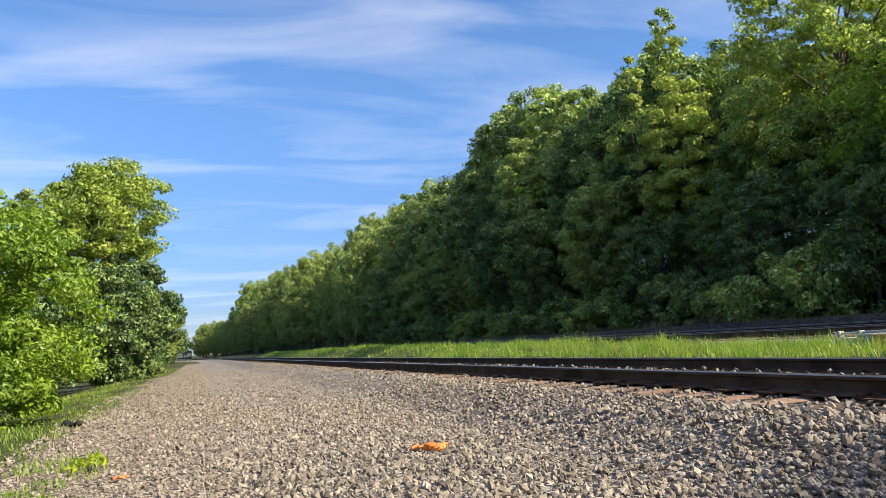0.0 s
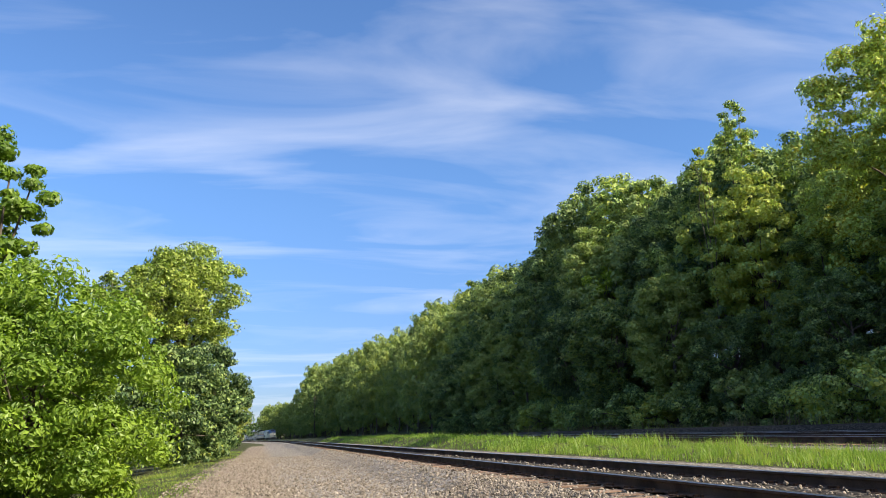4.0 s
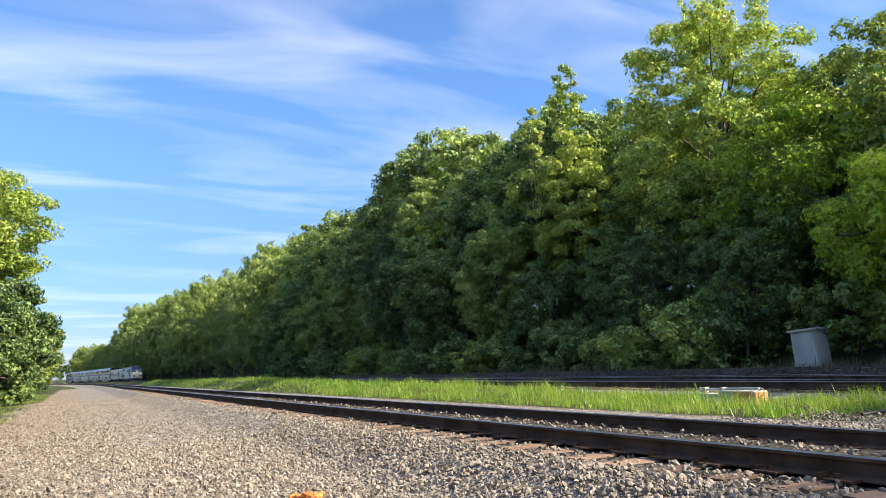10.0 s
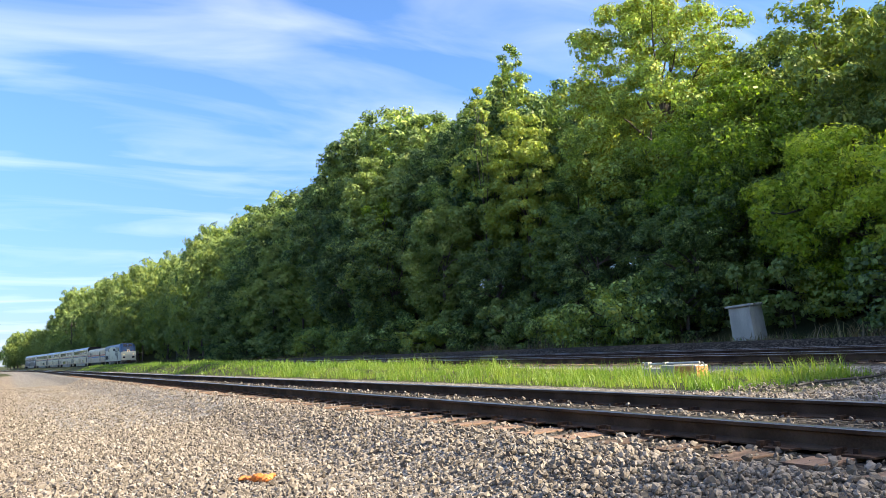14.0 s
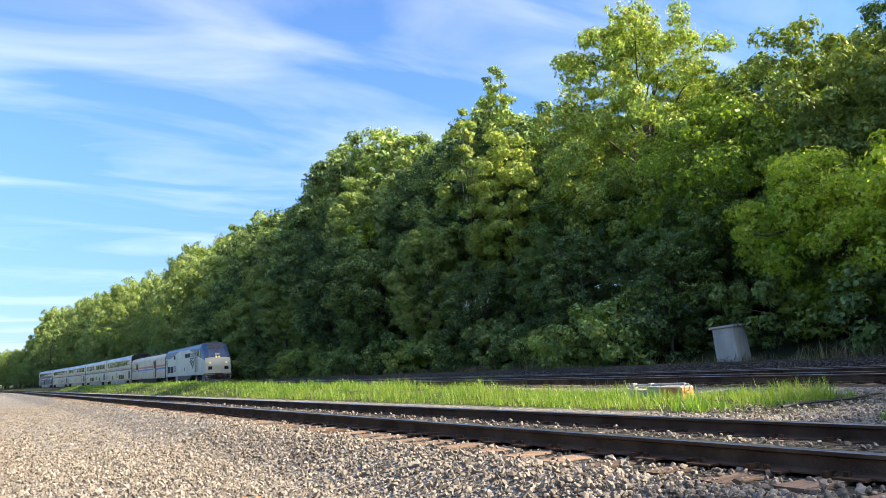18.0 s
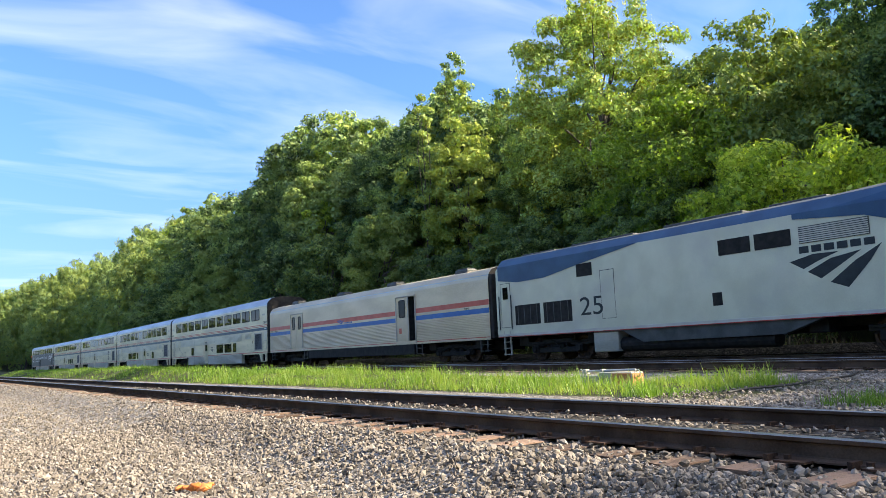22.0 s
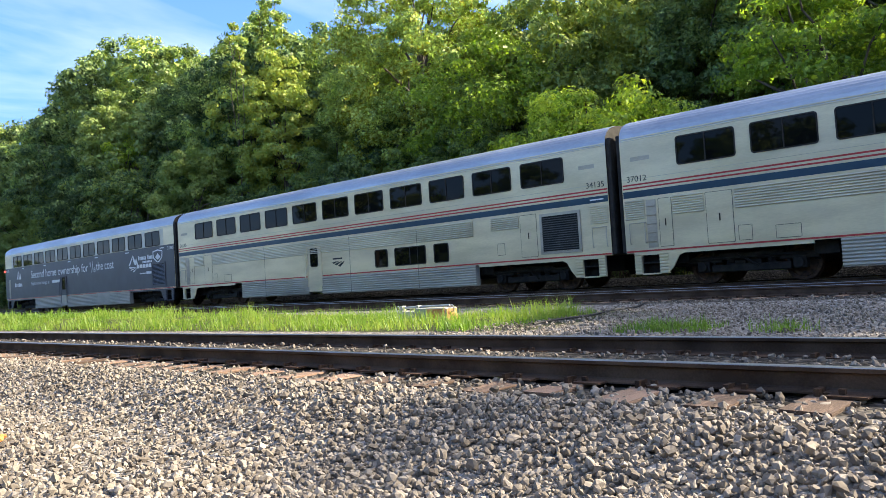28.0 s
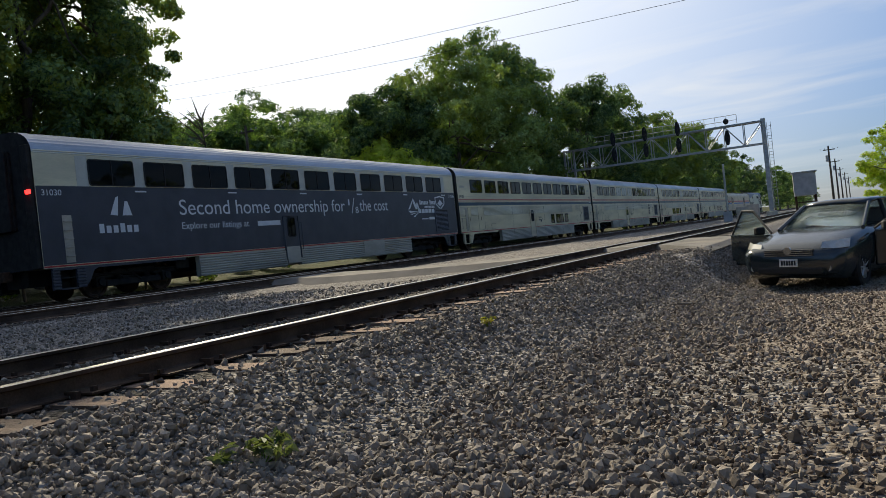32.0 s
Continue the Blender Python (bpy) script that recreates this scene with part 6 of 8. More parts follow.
def baggage_car():
    car = thing("baggage_car", "steel baggage car with red and blue stripes, one door open", "train car")
    # the body is left open at the doorway
    bm = bmesh.new()
    for a, b in ((-12.72, -6.66), (-6.02, 12.72)):
        v0 = [bm.verts.new((x, a, z)) for x, z in BAG_PROFILE]
        v1 = [bm.verts.new((x, b, z)) for x, z in BAG_PROFILE]
        for i in range(len(BAG_PROFILE)):
            bm.faces.new((v0[i], v0[(i + 1) % len(v0)], v1[(i + 1) % len(v0)], v1[i]))
        for f in (bm.faces.new(v0[::-1]), bm.faces.new(v1)):
            f.material_index = 1
    up = [(x, z) for x, z in BAG_PROFILE if z > 3.5]
    low = [(-1.53, 3.33)] + up + [(1.53, 0.95), (-1.53, 0.95), (-1.53, 1.12), (1.40, 1.12), (1.40, 3.33)]
    v0 = [bm.verts.new((x, -6.66, z)) for x, z in low]
    v1 = [bm.verts.new((x, -6.02, z)) for x, z in low]
    for i in range(len(low)):
        bm.faces.new((v0[i], v0[(i + 1) % len(low)], v1[(i + 1) % len(low)], v1[i]))
    bmesh.ops.recalc_face_normals(bm, faces=bm.faces)
    part("body", bm, ["bag_steel", "bellows_rubber"], car)
    bm = bmesh.new(); box(bm, -0.9, 1.3, -6.64, -6.04, 1.13, 2.2, 0.02)
    part("cargo", bm, "cargo_dark", car, "dark cargo inside the open doorway")
    bm = bmesh.new()
    for x0, x1, z0, z1 in ((-1.50, -1.28, 3.80, 3.985), ):
        box(bm, -1.49, -1.40, -12.70, 12.70, 3.66, 3.74)
    part("eave_rail", bm, "roof_steel", car)
    spans = ((-12.70, -6.72), (-4.76, 7.05), (9.02, 12.70))
    for a, b in spans:
        part("red_stripe", slab(-1.53, a, b, 2.44, 2.67, 0.005), "bag_red", car)
        part("blue_stripe", slab(-1.53, a, b, 2.09, 2.31, 0.005), "bag_blue", car)
        part("lower_stripe", slab(-1.53, a, b, 1.04, 1.07, 0.005), "stripe_red", car)
        flute_part(car, a, b, 1.14, 2.04, "bag_steel", 0.075, 0.02, -1.53)
    for (y0, y1), leaves in (((7.08, 8.98), 2), ((-6.02, -4.82), 1)):
        w = (y1 - y0) / leaves
        for k in range(leaves):
            yc = y0 + (k + 0.5) * w
            bm = bmesh.new(); box(bm, -0.015, 0.0, -w / 2 + 0.03, w / 2 - 0.03, -1.08, 1.08, 0.006)
            d = part("door", bm, "bag_steel", car, "plain steel baggage door with a tall window", pose(-1.53, yc, 2.22))
            wm = pane_mesh(w * 0.42 if leaves == 2 else 0.62, 0.85 if leaves == 2 else 0.9, 0.1, divider=False)
            part("window", wm, None, d, "", pose(-0.015, 0, 0.52))
            if leaves == 1:
                part("notice", slab(-0.015, 0.1, 0.35, -0.72, -0.45, 0.004), "red_sign", d, "small orange-red notice")
        for y in (y0, y1):
            part("door_post", slab(-1.53, y - 0.04, y + 0.04, 1.12, 3.36, 0.045, 0.01), "skirt_steel", car)
        part("door_head", slab(-1.53, y0, y1, 3.31, 3.37, 0.045, 0.01), "skirt_steel", car)
    part("door_post", slab(-1.53, -6.74, -6.66, 1.0, 3.4, 0.05, 0.01), "skirt_steel", car)
    bm = bmesh.new(); box(bm, -1.50, 1.50, -6.4, 6.35, 0.44, 0.948, 0.02)
    part("side_sill", bm, "under_black", car, "flat black underfloor skirt")
    part("underframe", UNDER, None, car, "", pose(0, 0, -0.035))
    for y in (2.75, -3.4, -9.9, 9.6):
        bm = bmesh.new()
        box(bm, -0.95, -0.35, y - 0.5, y + 0.5, 4.02, 4.26, 0.06)
        box(bm, -0.90, -0.40, y - 0.42, y + 0.42, 4.26, 4.30, 0.02)
        part("roof_vent", bm, "loco_grey", car, "low grey roof ventilator")
    for y in (-9.3, 9.1):
        add_truck(car, y)
    for y0 in (12.72, -12.90):
        part("end_diaphragm", box(bmesh.new(), -0.65, 0.65, y0, y0 + 0.18, 1.0, 3.5, 0.03), "bellows_rubber", car)
        for s in (-1, 1):
            part("end_post", box(bmesh.new(), s * 1.30 - 0.2, s * 1.30 + 0.2, y0 - 0.02, y0 + 0.20, 1.0, 3.75, 0.03), "bellows_rubber", car)
    for y in (-6.9, 6.7, -12.2, 12.2):
        bm = bmesh.new()
        for z in (0.45, 0.72):
            box(bm, -1.50, -1.30, y - 0.25, y + 0.25, z, z + 0.03)
        for s in (-0.25, 0.25):
            box(bm, -1.52, -1.48, y + s - 0.02, y + s + 0.02, 0.42, 1.05)
        part("corner_step", bm, "loco_grey", car)
    flat_shape(car, "emblem", swoosh(2.1, 2.33, 0.95, 0.28), "mark_blue", -1.536, "blue swept three-blade emblem")
    flat_shape(car, "emblem_bar", [[(1.1 - k * 0.16, 2.35), (0.98 - k * 0.16, 2.35), (0.98 - k * 0.16, 2.43), (1.1 - k * 0.16, 2.43)] for k in range(6)], "mark_blue", -1.536)
    lettering(car, "Baggage", -10.85, 2.345, 0.13, "mark_dark", -1.536, label="car type lettering")
    lettering(car, "61061", 12.55, 2.345, 0.13, "mark_dark", -1.536)
    lettering(car, "Baggage", 11.75, 2.345, 0.13, "mark_dark", -1.536)
    return car


BAG = baggage_car()

# ---- locomotive ----


def loft(rings, mats_of):
    """A skin through closed rings of equal count; mats_of(ring, side) gives the material slot."""
    bm = bmesh.new()
    R = [[bm.verts.new(p) for p in r] for r in rings]
    n = len(R[0])
    for i, (a, b) in enumerate(zip(R, R[1:])):
        for k in range(n):
            f = bm.faces.new((a[k], a[(k + 1) % n], b[(k + 1) % n], b[k]))
            f.material_index = mats_of(i, k)
    bm.faces.new(R[0][::-1]).material_index = mats_of(0, 0)
    bm.faces.new(R[-1]).material_index = mats_of(len(R) - 1, 0)
    bmesh.ops.recalc_face_normals(bm, faces=bm.faces)
    return bm


def locomotive():
    car = thing("locomotive", "silver diesel locomotive with a blue cab and sloped nose", "locomotive")

    def ring(y, w, belt, eave, top, tw, sill=1.12):
        # bottom, belt, eave, roof edge, and back down the other side
        half = [(-w, sill), (-w, belt), (-w * 0.985, eave), (-(0.38 * w + 0.62 * tw), eave + 0.72 * (top - eave)), (-tw * 0.72, top)]
        return [(x, y, z) for x, z in half] + [(-x, y, z) for x, z in half[::-1]]

    rings = [ring(10.1, 1.50, 2.2, 3.80, 4.25, 1.08), ring(9.95, 1.52, 2.2, 3.90, 4.36, 1.05), ring(2.0, 1.52, 2.3, 3.92, 4.36, 1.05),
             ring(-4.6, 1.52, 2.4, 3.90, 4.38, 1.05), ring(-7.60, 1.52, 3.00, 3.84, 4.48, 1.10), ring(-8.25, 1.50, 2.90, 3.82, 4.46, 1.16), ring(-8.48, 1.48, 2.85, 3.74, 4.35, 1.18),
             ring(-9.2, 1.44, 2.72, 3.18, 3.66, 1.26), ring(-9.95, 1.37, 2.46, 2.56, 2.80, 1.32), ring(-10.14, 1.34, 1.95, 2.22, 2.36, 1.32), ring(-10.22, 1.32, 1.7, 1.86, 1.95, 1.30)]

    def slot(i, k):
        # faces: 0 lower side, 1 upper side, 2 and 3 shoulder, 4 roof; mirrored 5 to 8
        if 3 <= k <= 5 and i < 6:
            return 2
        if 2 <= k <= 6:
            return 1 if i < 8 else 0
        if k in (1, 7):
            return 1 if 4 <= i <= 7 else 0
        return 0
    part("body", loft(rings, slot), ["loco_silver", "loco_blue", "loco_roof"], car, "silver body with a blue roof and cab")
    # blue sweep from the cab back along the eave, laid on the side
    for sweep_ in ([[(-7.60, 3.84), (-7.60, 3.0), (-6.9, 3.16), (-6.2, 3.36), (-5.6, 3.56), (-3.6, 3.76), (-3.6, 3.92)],
                                   [(9.9, 3.93), (9.9, 3.36), (8.6, 3.20), (7.0, 3.22), (5.0, 3.52), (2.2, 3.90), (2.2, 3.93)]]):
        flat_shape(car, "blue_sweep", [sweep_], "loco_blue", -1.516, "blue paint sweep", 0.008)
    bm = bmesh.new()
    box(bm, -1.535, 1.535, -9.6, 10.05, 1.00, 1.12, 0.015)
    part("sill_band", bm, "blank_panel", car)
    for s in (-1,):
        part("sill_stripe", slab(-1.535, -9.55, 10.0, 0.995, 1.02, 0.004), "stripe_red", car)
    # fuel tank skirt and pilot
    bm = bmesh.new()
    pts = [(-4.2, 1.0), (-3.0, 0.60), (2.2, 0.56), (3.2, 1.0)]
    for x0, x1 in ((-1.46, -1.2), (1.2, 1.46)):
        a = [bm.verts.new((x0, y, z)) for y, z in pts]
        b = [bm.verts.new((x1, y, z)) for y, z in pts]
        bm.faces.new(a); bm.faces.new(b[::-1])
        for k in range(4):
            bm.faces.new((a[k], a[(k + 1) % 4], b[(k + 1) % 4], b[k]))
    bmesh.ops.recalc_face_normals(bm, faces=bm.faces)
    part("tank_skirt", bm, "loco_grey", car, "dark grey fuel tank skirt")
    bm = bmesh.new()
    tube(bm, (-1.1, -2.6, 0.50), (-1.1, 3.6, 0.50), 0.26, 14)
    part("air_tank", bm, "under_black", car)
    bm = bmesh.new()
    box(bm, -1.44, -0.9, 3.35, 4.55, 0.26, 0.98, 0.03)
    part("battery_box", bm, "skirt_steel", car, "scuffed grey battery box")
    bm = bmesh.new()
    box(bm, -1.36, 1.36, -10.0, -8.65, 0.30, 1.10, 0.03)
    part("front_apron", bm, "loco_grey", car)
    bm = bmesh.new()
    rings_p = [[(-1.35, -9.9, 0.16), (-1.35, -9.9, 0.50), (1.35, -9.9, 0.50), (1.35, -9.9, 0.16)],
               [(-1.20, -10.5, 0.12), (-1.12, -10.35, 0.48), (1.12, -10.35, 0.48), (1.20, -10.5, 0.12)],
               [(-0.25, -10.8, 0.12), (-0.25, -10.6, 0.46), (0.25, -10.6, 0.46), (0.25, -10.8, 0.12)]]
    part("pilot_plow", loft(rings_p, lambda i, k: 0), "loco_grey", car, "grey pilot plow")
    bm = bmesh.new()
    box(bm, -0.2, 0.2, -10.85, -9.9, 0.66, 0.98, 0.04)
    box(bm, -0.34, 0.34, -10.30, -9.9, 0.56, 1.10, 0.04)
    part("coupler", bm, "rusty_iron", car, "rusty coupler and its pocket")
    for x, lean_ in ((-1.02, 0.08), (-0.78, -0.05), (-0.56, 0.06), (0.55, -0.06), (0.76, 0.05), (1.0, -0.08)):
        bm = bmesh.new()
        tube(bm, (x, -10.1, 1.0), (x + lean_, -10.42, 0.78), 0.032, 6)
        tube(bm, (x + lean_, -10.42, 0.78), (x + lean_ * 0.4, -10.46, 0.42), 0.028, 6)
        box(bm, x + lean_ * 0.4 - 0.04, x + lean_ * 0.4 + 0.04, -10.50, -10.42, 0.36, 0.46, 0.01)
        part("brake_hose", bm, "bellows_rubber", car)
    for s in (-1, 1):
        bm = bmesh.new()
        tube(bm, (s * 0.35, -10.52, 0.98), (s * 1.38, -10.40, 1.02), 0.022, 6)
        tube(bm, (s * 1.38, -10.40, 1.02), (s * 1.40, -10.46, 0.72), 0.022, 6)
        for x in (0.55, 0.95):
            box(bm, s * x - 0.03, s * x + 0.03, -10.48, -10.1, 0.92, 1.04, 0.008)
        part("coupling_lever", bm, "skirt_steel", car, "bare steel coupling lever")
        bm = bmesh.new()
        for z in (0.52, 0.80):
            box(bm, s * 1.04 - 0.24, s * 1.04 + 0.24, -10.42, -10.0, z, z + 0.035, 0.006)
        for x in (0.82, 1.26):
            box(bm, s * x - 0.02, s * x + 0.02, -10.40, -10.36, 0.50, 1.10, 0.004)
        part("corner_step", bm, "skirt_steel", car, "steel corner steps")
    # glass
    def quad(name, pts, mat, label="", off=0.006):
        n = (Vector(pts[1]) - Vector(pts[0])).cross(Vector(pts[3]) - Vector(pts[0])).normalized()
        bm = bmesh.new()
        a = [bm.verts.new(Vector(p) + n * 0.002) for p in pts]
        b = [bm.verts.new(Vector(p) + n * off) for p in pts]
        bm.faces.new(b)
        for k in range(4):
            bm.faces.new((a[k], a[(k + 1) % 4], b[(k + 1) % 4], b[k]))
        bmesh.ops.recalc_face_normals(bm, faces=bm.faces)
        return part(name, bm, mat, car, label)

    def on_slope(x, t, r0, r1):
        return tuple(Vector((x, r0[0], r0[1])).lerp(Vector((x * 0.96, r1[0], r1[1])), t))
    A, B = (-8.48, 4.35), (-9.2, 3.66)
    for s in (-1, 1):
        x0, x1 = sorted((s * 0.06, s * 0.82))
        quad("windshield", [on_slope(x0, 0.86, A, B), on_slope(x1, 0.86, A, B), on_slope(x1, 0.14, A, B), on_slope(x0, 0.14, A, B)], "cab_glass", "raked windshield pane", 0.012)
    C, D = (-9.2, 3.66), (-9.95, 2.80)
    quad("number_light", [on_slope(-0.34, 0.42, C, D), on_slope(0.34, 0.42, C, D), on_slope(0.34, 0.10, C, D), on_slope(-0.34, 0.10, C, D)], "loco_roof", "dark recessed panel under the windshield")
    for k in range(3):
        x = -0.26 + 0.17 * k
        quad("nose_emblem", [on_slope(x, 0.68, C, D), on_slope(x + 0.11, 0.68, C, D), on_slope(x + 0.24, 0.48, C, D), on_slope(x + 0.08, 0.48, C, D)], "blank_panel", "pale blade of the nose emblem")
    bm = bmesh.new()
    for x in (-0.16, 0.16):
        tube(bm, (x, -9.76, 2.89), (x, -9.97, 2.86), 0.14, 14)
    part("headlight_housing", bm, "under_black", car)
    for x in (-0.16, 0.16):
        bm = bmesh.new(); tube(bm, (x, -9.97, 2.86), (x, -9.985, 2.857), 0.11, 14)
        part("headlight", bm, "headlight_glow", car, "lit warm headlight")
    for x in (-0.86, 0.86):
        bm = bmesh.new(); tube(bm, (x, -9.66, 2.92), (x, -9.90, 2.90), 0.08, 10)
        part("marker_light", bm, "red_sign", car, "small unlit red marker light")
        bm = bmesh.new(); tube(bm, (x, -9.95, 2.24), (x, -10.20, 2.24), 0.15, 12)
        part("lamp_housing", bm, "loco_silver", car)
        bm = bmesh.new(); tube(bm, (x, -10.20, 2.24), (x, -10.215, 2.24), 0.12, 12)
        part("ditch_light", bm, "headlight_glow", car, "lit ditch light")
        part("lamp_recess", mesh_bm("lamp_recess", box(bmesh.new(), x - 0.22, x + 0.22, -10.235, -10.0, 1.50, 1.84, 0.01), "under_black"), None, car)
    # side windows, doors and grilles of the near flank and the far flank
    for s in (-1, 1):
        x = s * 1.502
        def plate(name, y0, y1, z0, z1, mat, label="", d=0.012, bevel=0.004):
            return part(name, slab(x, y0, y1, z0, z1, d + 0.018, bevel), mat, car, label)
        plate("cab_window", -8.2, -7.3, 3.05, 3.62, "train_glass", "open cab side window", 0.014)
        plate("window_frame", -8.27, -8.19, 3.0, 3.66, "mark_white", "", 0.02)
        plate("cab_door", -7.1, -6.45, 1.45, 3.45, "loco_silver", "narrow cab door", 0.008, 0.01)
        for y in (-7.2, -6.35):
            bm = bmesh.new(); tube(bm, (x + s * 0.06, y, 1.3), (x + s * 0.06, y, 3.4), 0.035, 6)
            part("handrail", bm, "mark_dark", car)
        for y0, y1 in ((4.35, 5.15), (-2.2, -1.1), (-3.5, -2.35)):
            plate("intake_window", y0, y1, 3.05, 3.52, "under_black", "dark intake opening", 0.006)
        for y0, y1 in ((7.3, 8.85), (5.5, 7.1)):
            g = plate("intake_grille", y0, y1, 1.45, 2.25, "under_black", "dark intake grille", 0.006)
            for k in range(4):
                yy = y0 + (k + 0.5) * (y1 - y0) / 4
                part("grille_bar", slab(x + s * 0.024, yy - 0.015, yy + 0.015, 1.47, 2.23, 0.012), "loco_grey", g)
        lv = plate("louvre", -5.7, -3.75, 3.05, 3.52, "loco_grey", "grey louvred vent", 0.004)
        for k in range(8):
            part("slat", slab(x + s * 0.022, -5.68, -3.77, 3.07 + k * 0.056, 3.10 + k * 0.056, 0.018), "blank_panel", lv)
        plate("hatch", -1.1, -0.75, 1.55, 1.95, "under_black", "", 0.006)
        plate("rear_door", 9.15, 9.75, 1.4, 3.2, "loco_silver", "", 0.008)
        plate("rear_door_window", 9.28, 9.62, 2.55, 3.05, "train_glass", "", 0.014)
        plate("door_seam", 3.28, 3.97, 1.43, 3.17, "mark_dark", "dark seam round the flush side door", 0.0)
        plate("side_panel", 3.3, 3.95, 1.45, 3.15, "loco_silver", "flush side door", 0.004)
        plate("seam", 9.13, 9.77, 1.38, 3.22, "mark_dark", "", 0.003)
        for y in (9.05, 9.85):
            bm = bmesh.new(); tube(bm, (x + s * 0.06, y, 1.3), (x + s * 0.06, y, 2.7), 0.022, 6)
            part("handrail", bm, "mark_dark", car)
        for y0 in (-6.75, 9.45):
            bm = bmesh.new()
            for yy in (y0 - 0.2, y0 + 0.2):
                box(bm, x - 0.03, x + 0.03, yy - 0.02, yy + 0.02, 0.25, 1.25)
            for k in range(4):
                box(bm, x - 0.08, x + 0.08, y0 - 0.2, y0 + 0.2, 0.28 + 0.25 * k, 0.31 + 0.25 * k)
            part("ladder", bm, "skirt_steel", car, "steel boarding ladder")
    lettering(car, "25", 5.05, 1.62, 0.95, "mark_dark", -1.525, 1.15, label="large dark road number")
    flat_shape(car, "emblem", swoosh(-3.4, 1.74, 2.56, 1.12), "mark_dark", -1.522, "dark swept three-blade emblem", 0.004)
    flat_shape(car, "emblem_bar", [[(-3.72 - k * 0.36, 2.78), (-4.0 - k * 0.36, 2.78), (-4.0 - k * 0.36, 2.97), (-3.72 - k * 0.36, 2.97)] for k in range(6)], "mark_dark", -1.522, "plain bars in place of an operator's name", 0.004)
    bm = bmesh.new()
    box(bm, -0.5, 0.5, -9.5, 9.8, 0.75, 1.0)
    for y in (-8.9, -3.8, 4.9, 8.9):
        box(bm, -1.1, 1.1, y - 0.3, y + 0.3, 0.6, 0.98, 0.03)
    part("underframe", bm, "under_black", car)
    bm = bmesh.new()
    for y0, y1, z in ((3.0, 6.2, 4.44), (-1.5, 1.6, 4.46), (-4.2, -2.4, 4.45), (7.2, 9.2, 4.42)):
        box(bm, -0.7, 0.7, y0, y1, 4.34, z, 0.03)
    part("roof_fan", bm, "loco_grey", car)
    bm = bmesh.new()
    box(bm, -0.75, 0.75, 10.1, 10.35, 1.0, 3.6, 0.04)
    part("end_diaphragm", bm, "bellows_rubber", car)
    for y in (-6.9, 6.9):
        add_truck(car, y)
    return car


LOCO = locomotive()
TRAIN = [(LOCO, -36.25), (BAG, -12.95)] + [(c, CAR * (k + 0.5)) for k, c in enumerate((S1, S2, S3, S4, S5))]


# ---- trackside things ----
surface("old_concrete", (0.42, 0.40, 0.35), (0.57, 0.55, 0.48), scale=2.0, fine=40, rough=0.9, bump=0.3, dirt=(0.10, 0.095, 0.085), stretch=(1, 1, 0.35))
surface("white_enamel", (0.34, 0.33, 0.29), (0.48, 0.46, 0.41), scale=3, fine=40, rough=0.6, bump=0.1, dirt=(0.42, 0.36, 0.28))
surface("orange_rust", (0.50, 0.20, 0.08), (0.62, 0.30, 0.14), scale=6, fine=50, rough=0.8, bump=0.2)
surface("orange_peel", (0.55, 0.15, 0.04), (0.75, 0.28, 0.08), scale=14, fine=90, rough=0.7, bump=0.3)
surface("galvanised", (0.36, 0.37, 0.37), (0.50, 0.51, 0.51), scale=4, fine=60, rough=0.5, metal=0.6, bump=0.05)
surface("signal_black", (0.010, 0.010, 0.011), (0.024, 0.024, 0.026), scale=4, fine=40, rough=0.6, bump=0.05)
surface("crossing_asphalt", (0.12, 0.112, 0.10), (0.22, 0.205, 0.185), scale=1.2, fine=60, rough=0.95, bump=0.4, dirt=(0.26, 0.23, 0.19))
surface("pole_wood", (0.06, 0.05, 0.04), (0.13, 0.11, 0.09), scale=3, fine=40, rough=0.9, bump=0.3, stretch=(1, 1, 0.2))
surface("wire_black", (0.02, 0.02, 0.02), (0.04, 0.04, 0.04), scale=3, fine=40, rough=0.7, bump=0.0)
surface("hut_grey", (0.36, 0.37, 0.38), (0.46, 0.47, 0.48), scale=2, fine=30, rough=0.6, bump=0.05)
surface("stick_wood", (0.10, 0.085, 0.07), (0.24, 0.21, 0.18), scale=5, fine=60, rough=0.9, bump=0.4, stretch=(0.4, 4, 4))


def concrete_cabinet():
    t = thing("concrete_cabinet", "leaning stained concrete trackside vault with a flat lid", "cabinet", pose(21.7, 21.15, -0.45, -3.6, -2.4, 8))
    bm = bmesh.new()
    box(bm, -0.49, 0.49, -0.50, 0.50, -0.35, 2.03, 0.02)
    for v in bm.verts:
        k = 1 - 0.035 * max(v.co.z, 0)
        v.co.x *= k; v.co.y *= k
    part("body", bm, "old_concrete", t)
    bm = bmesh.new()
    box(bm, -0.55, 0.55, -0.56, 0.56, 2.03, 2.12, 0.02)
    part("lid", bm, "old_concrete", t, "flat concrete lid")
    bm = bmesh.new()
    for s in (-1, 1):
        tube(bm, (s * 0.3, -0.58, 2.08), (s * 0.3 + 0.12, -0.58, 2.08), 0.02, 6)
    part("lifting_eye", bm, "rusty_iron", t)
    return t


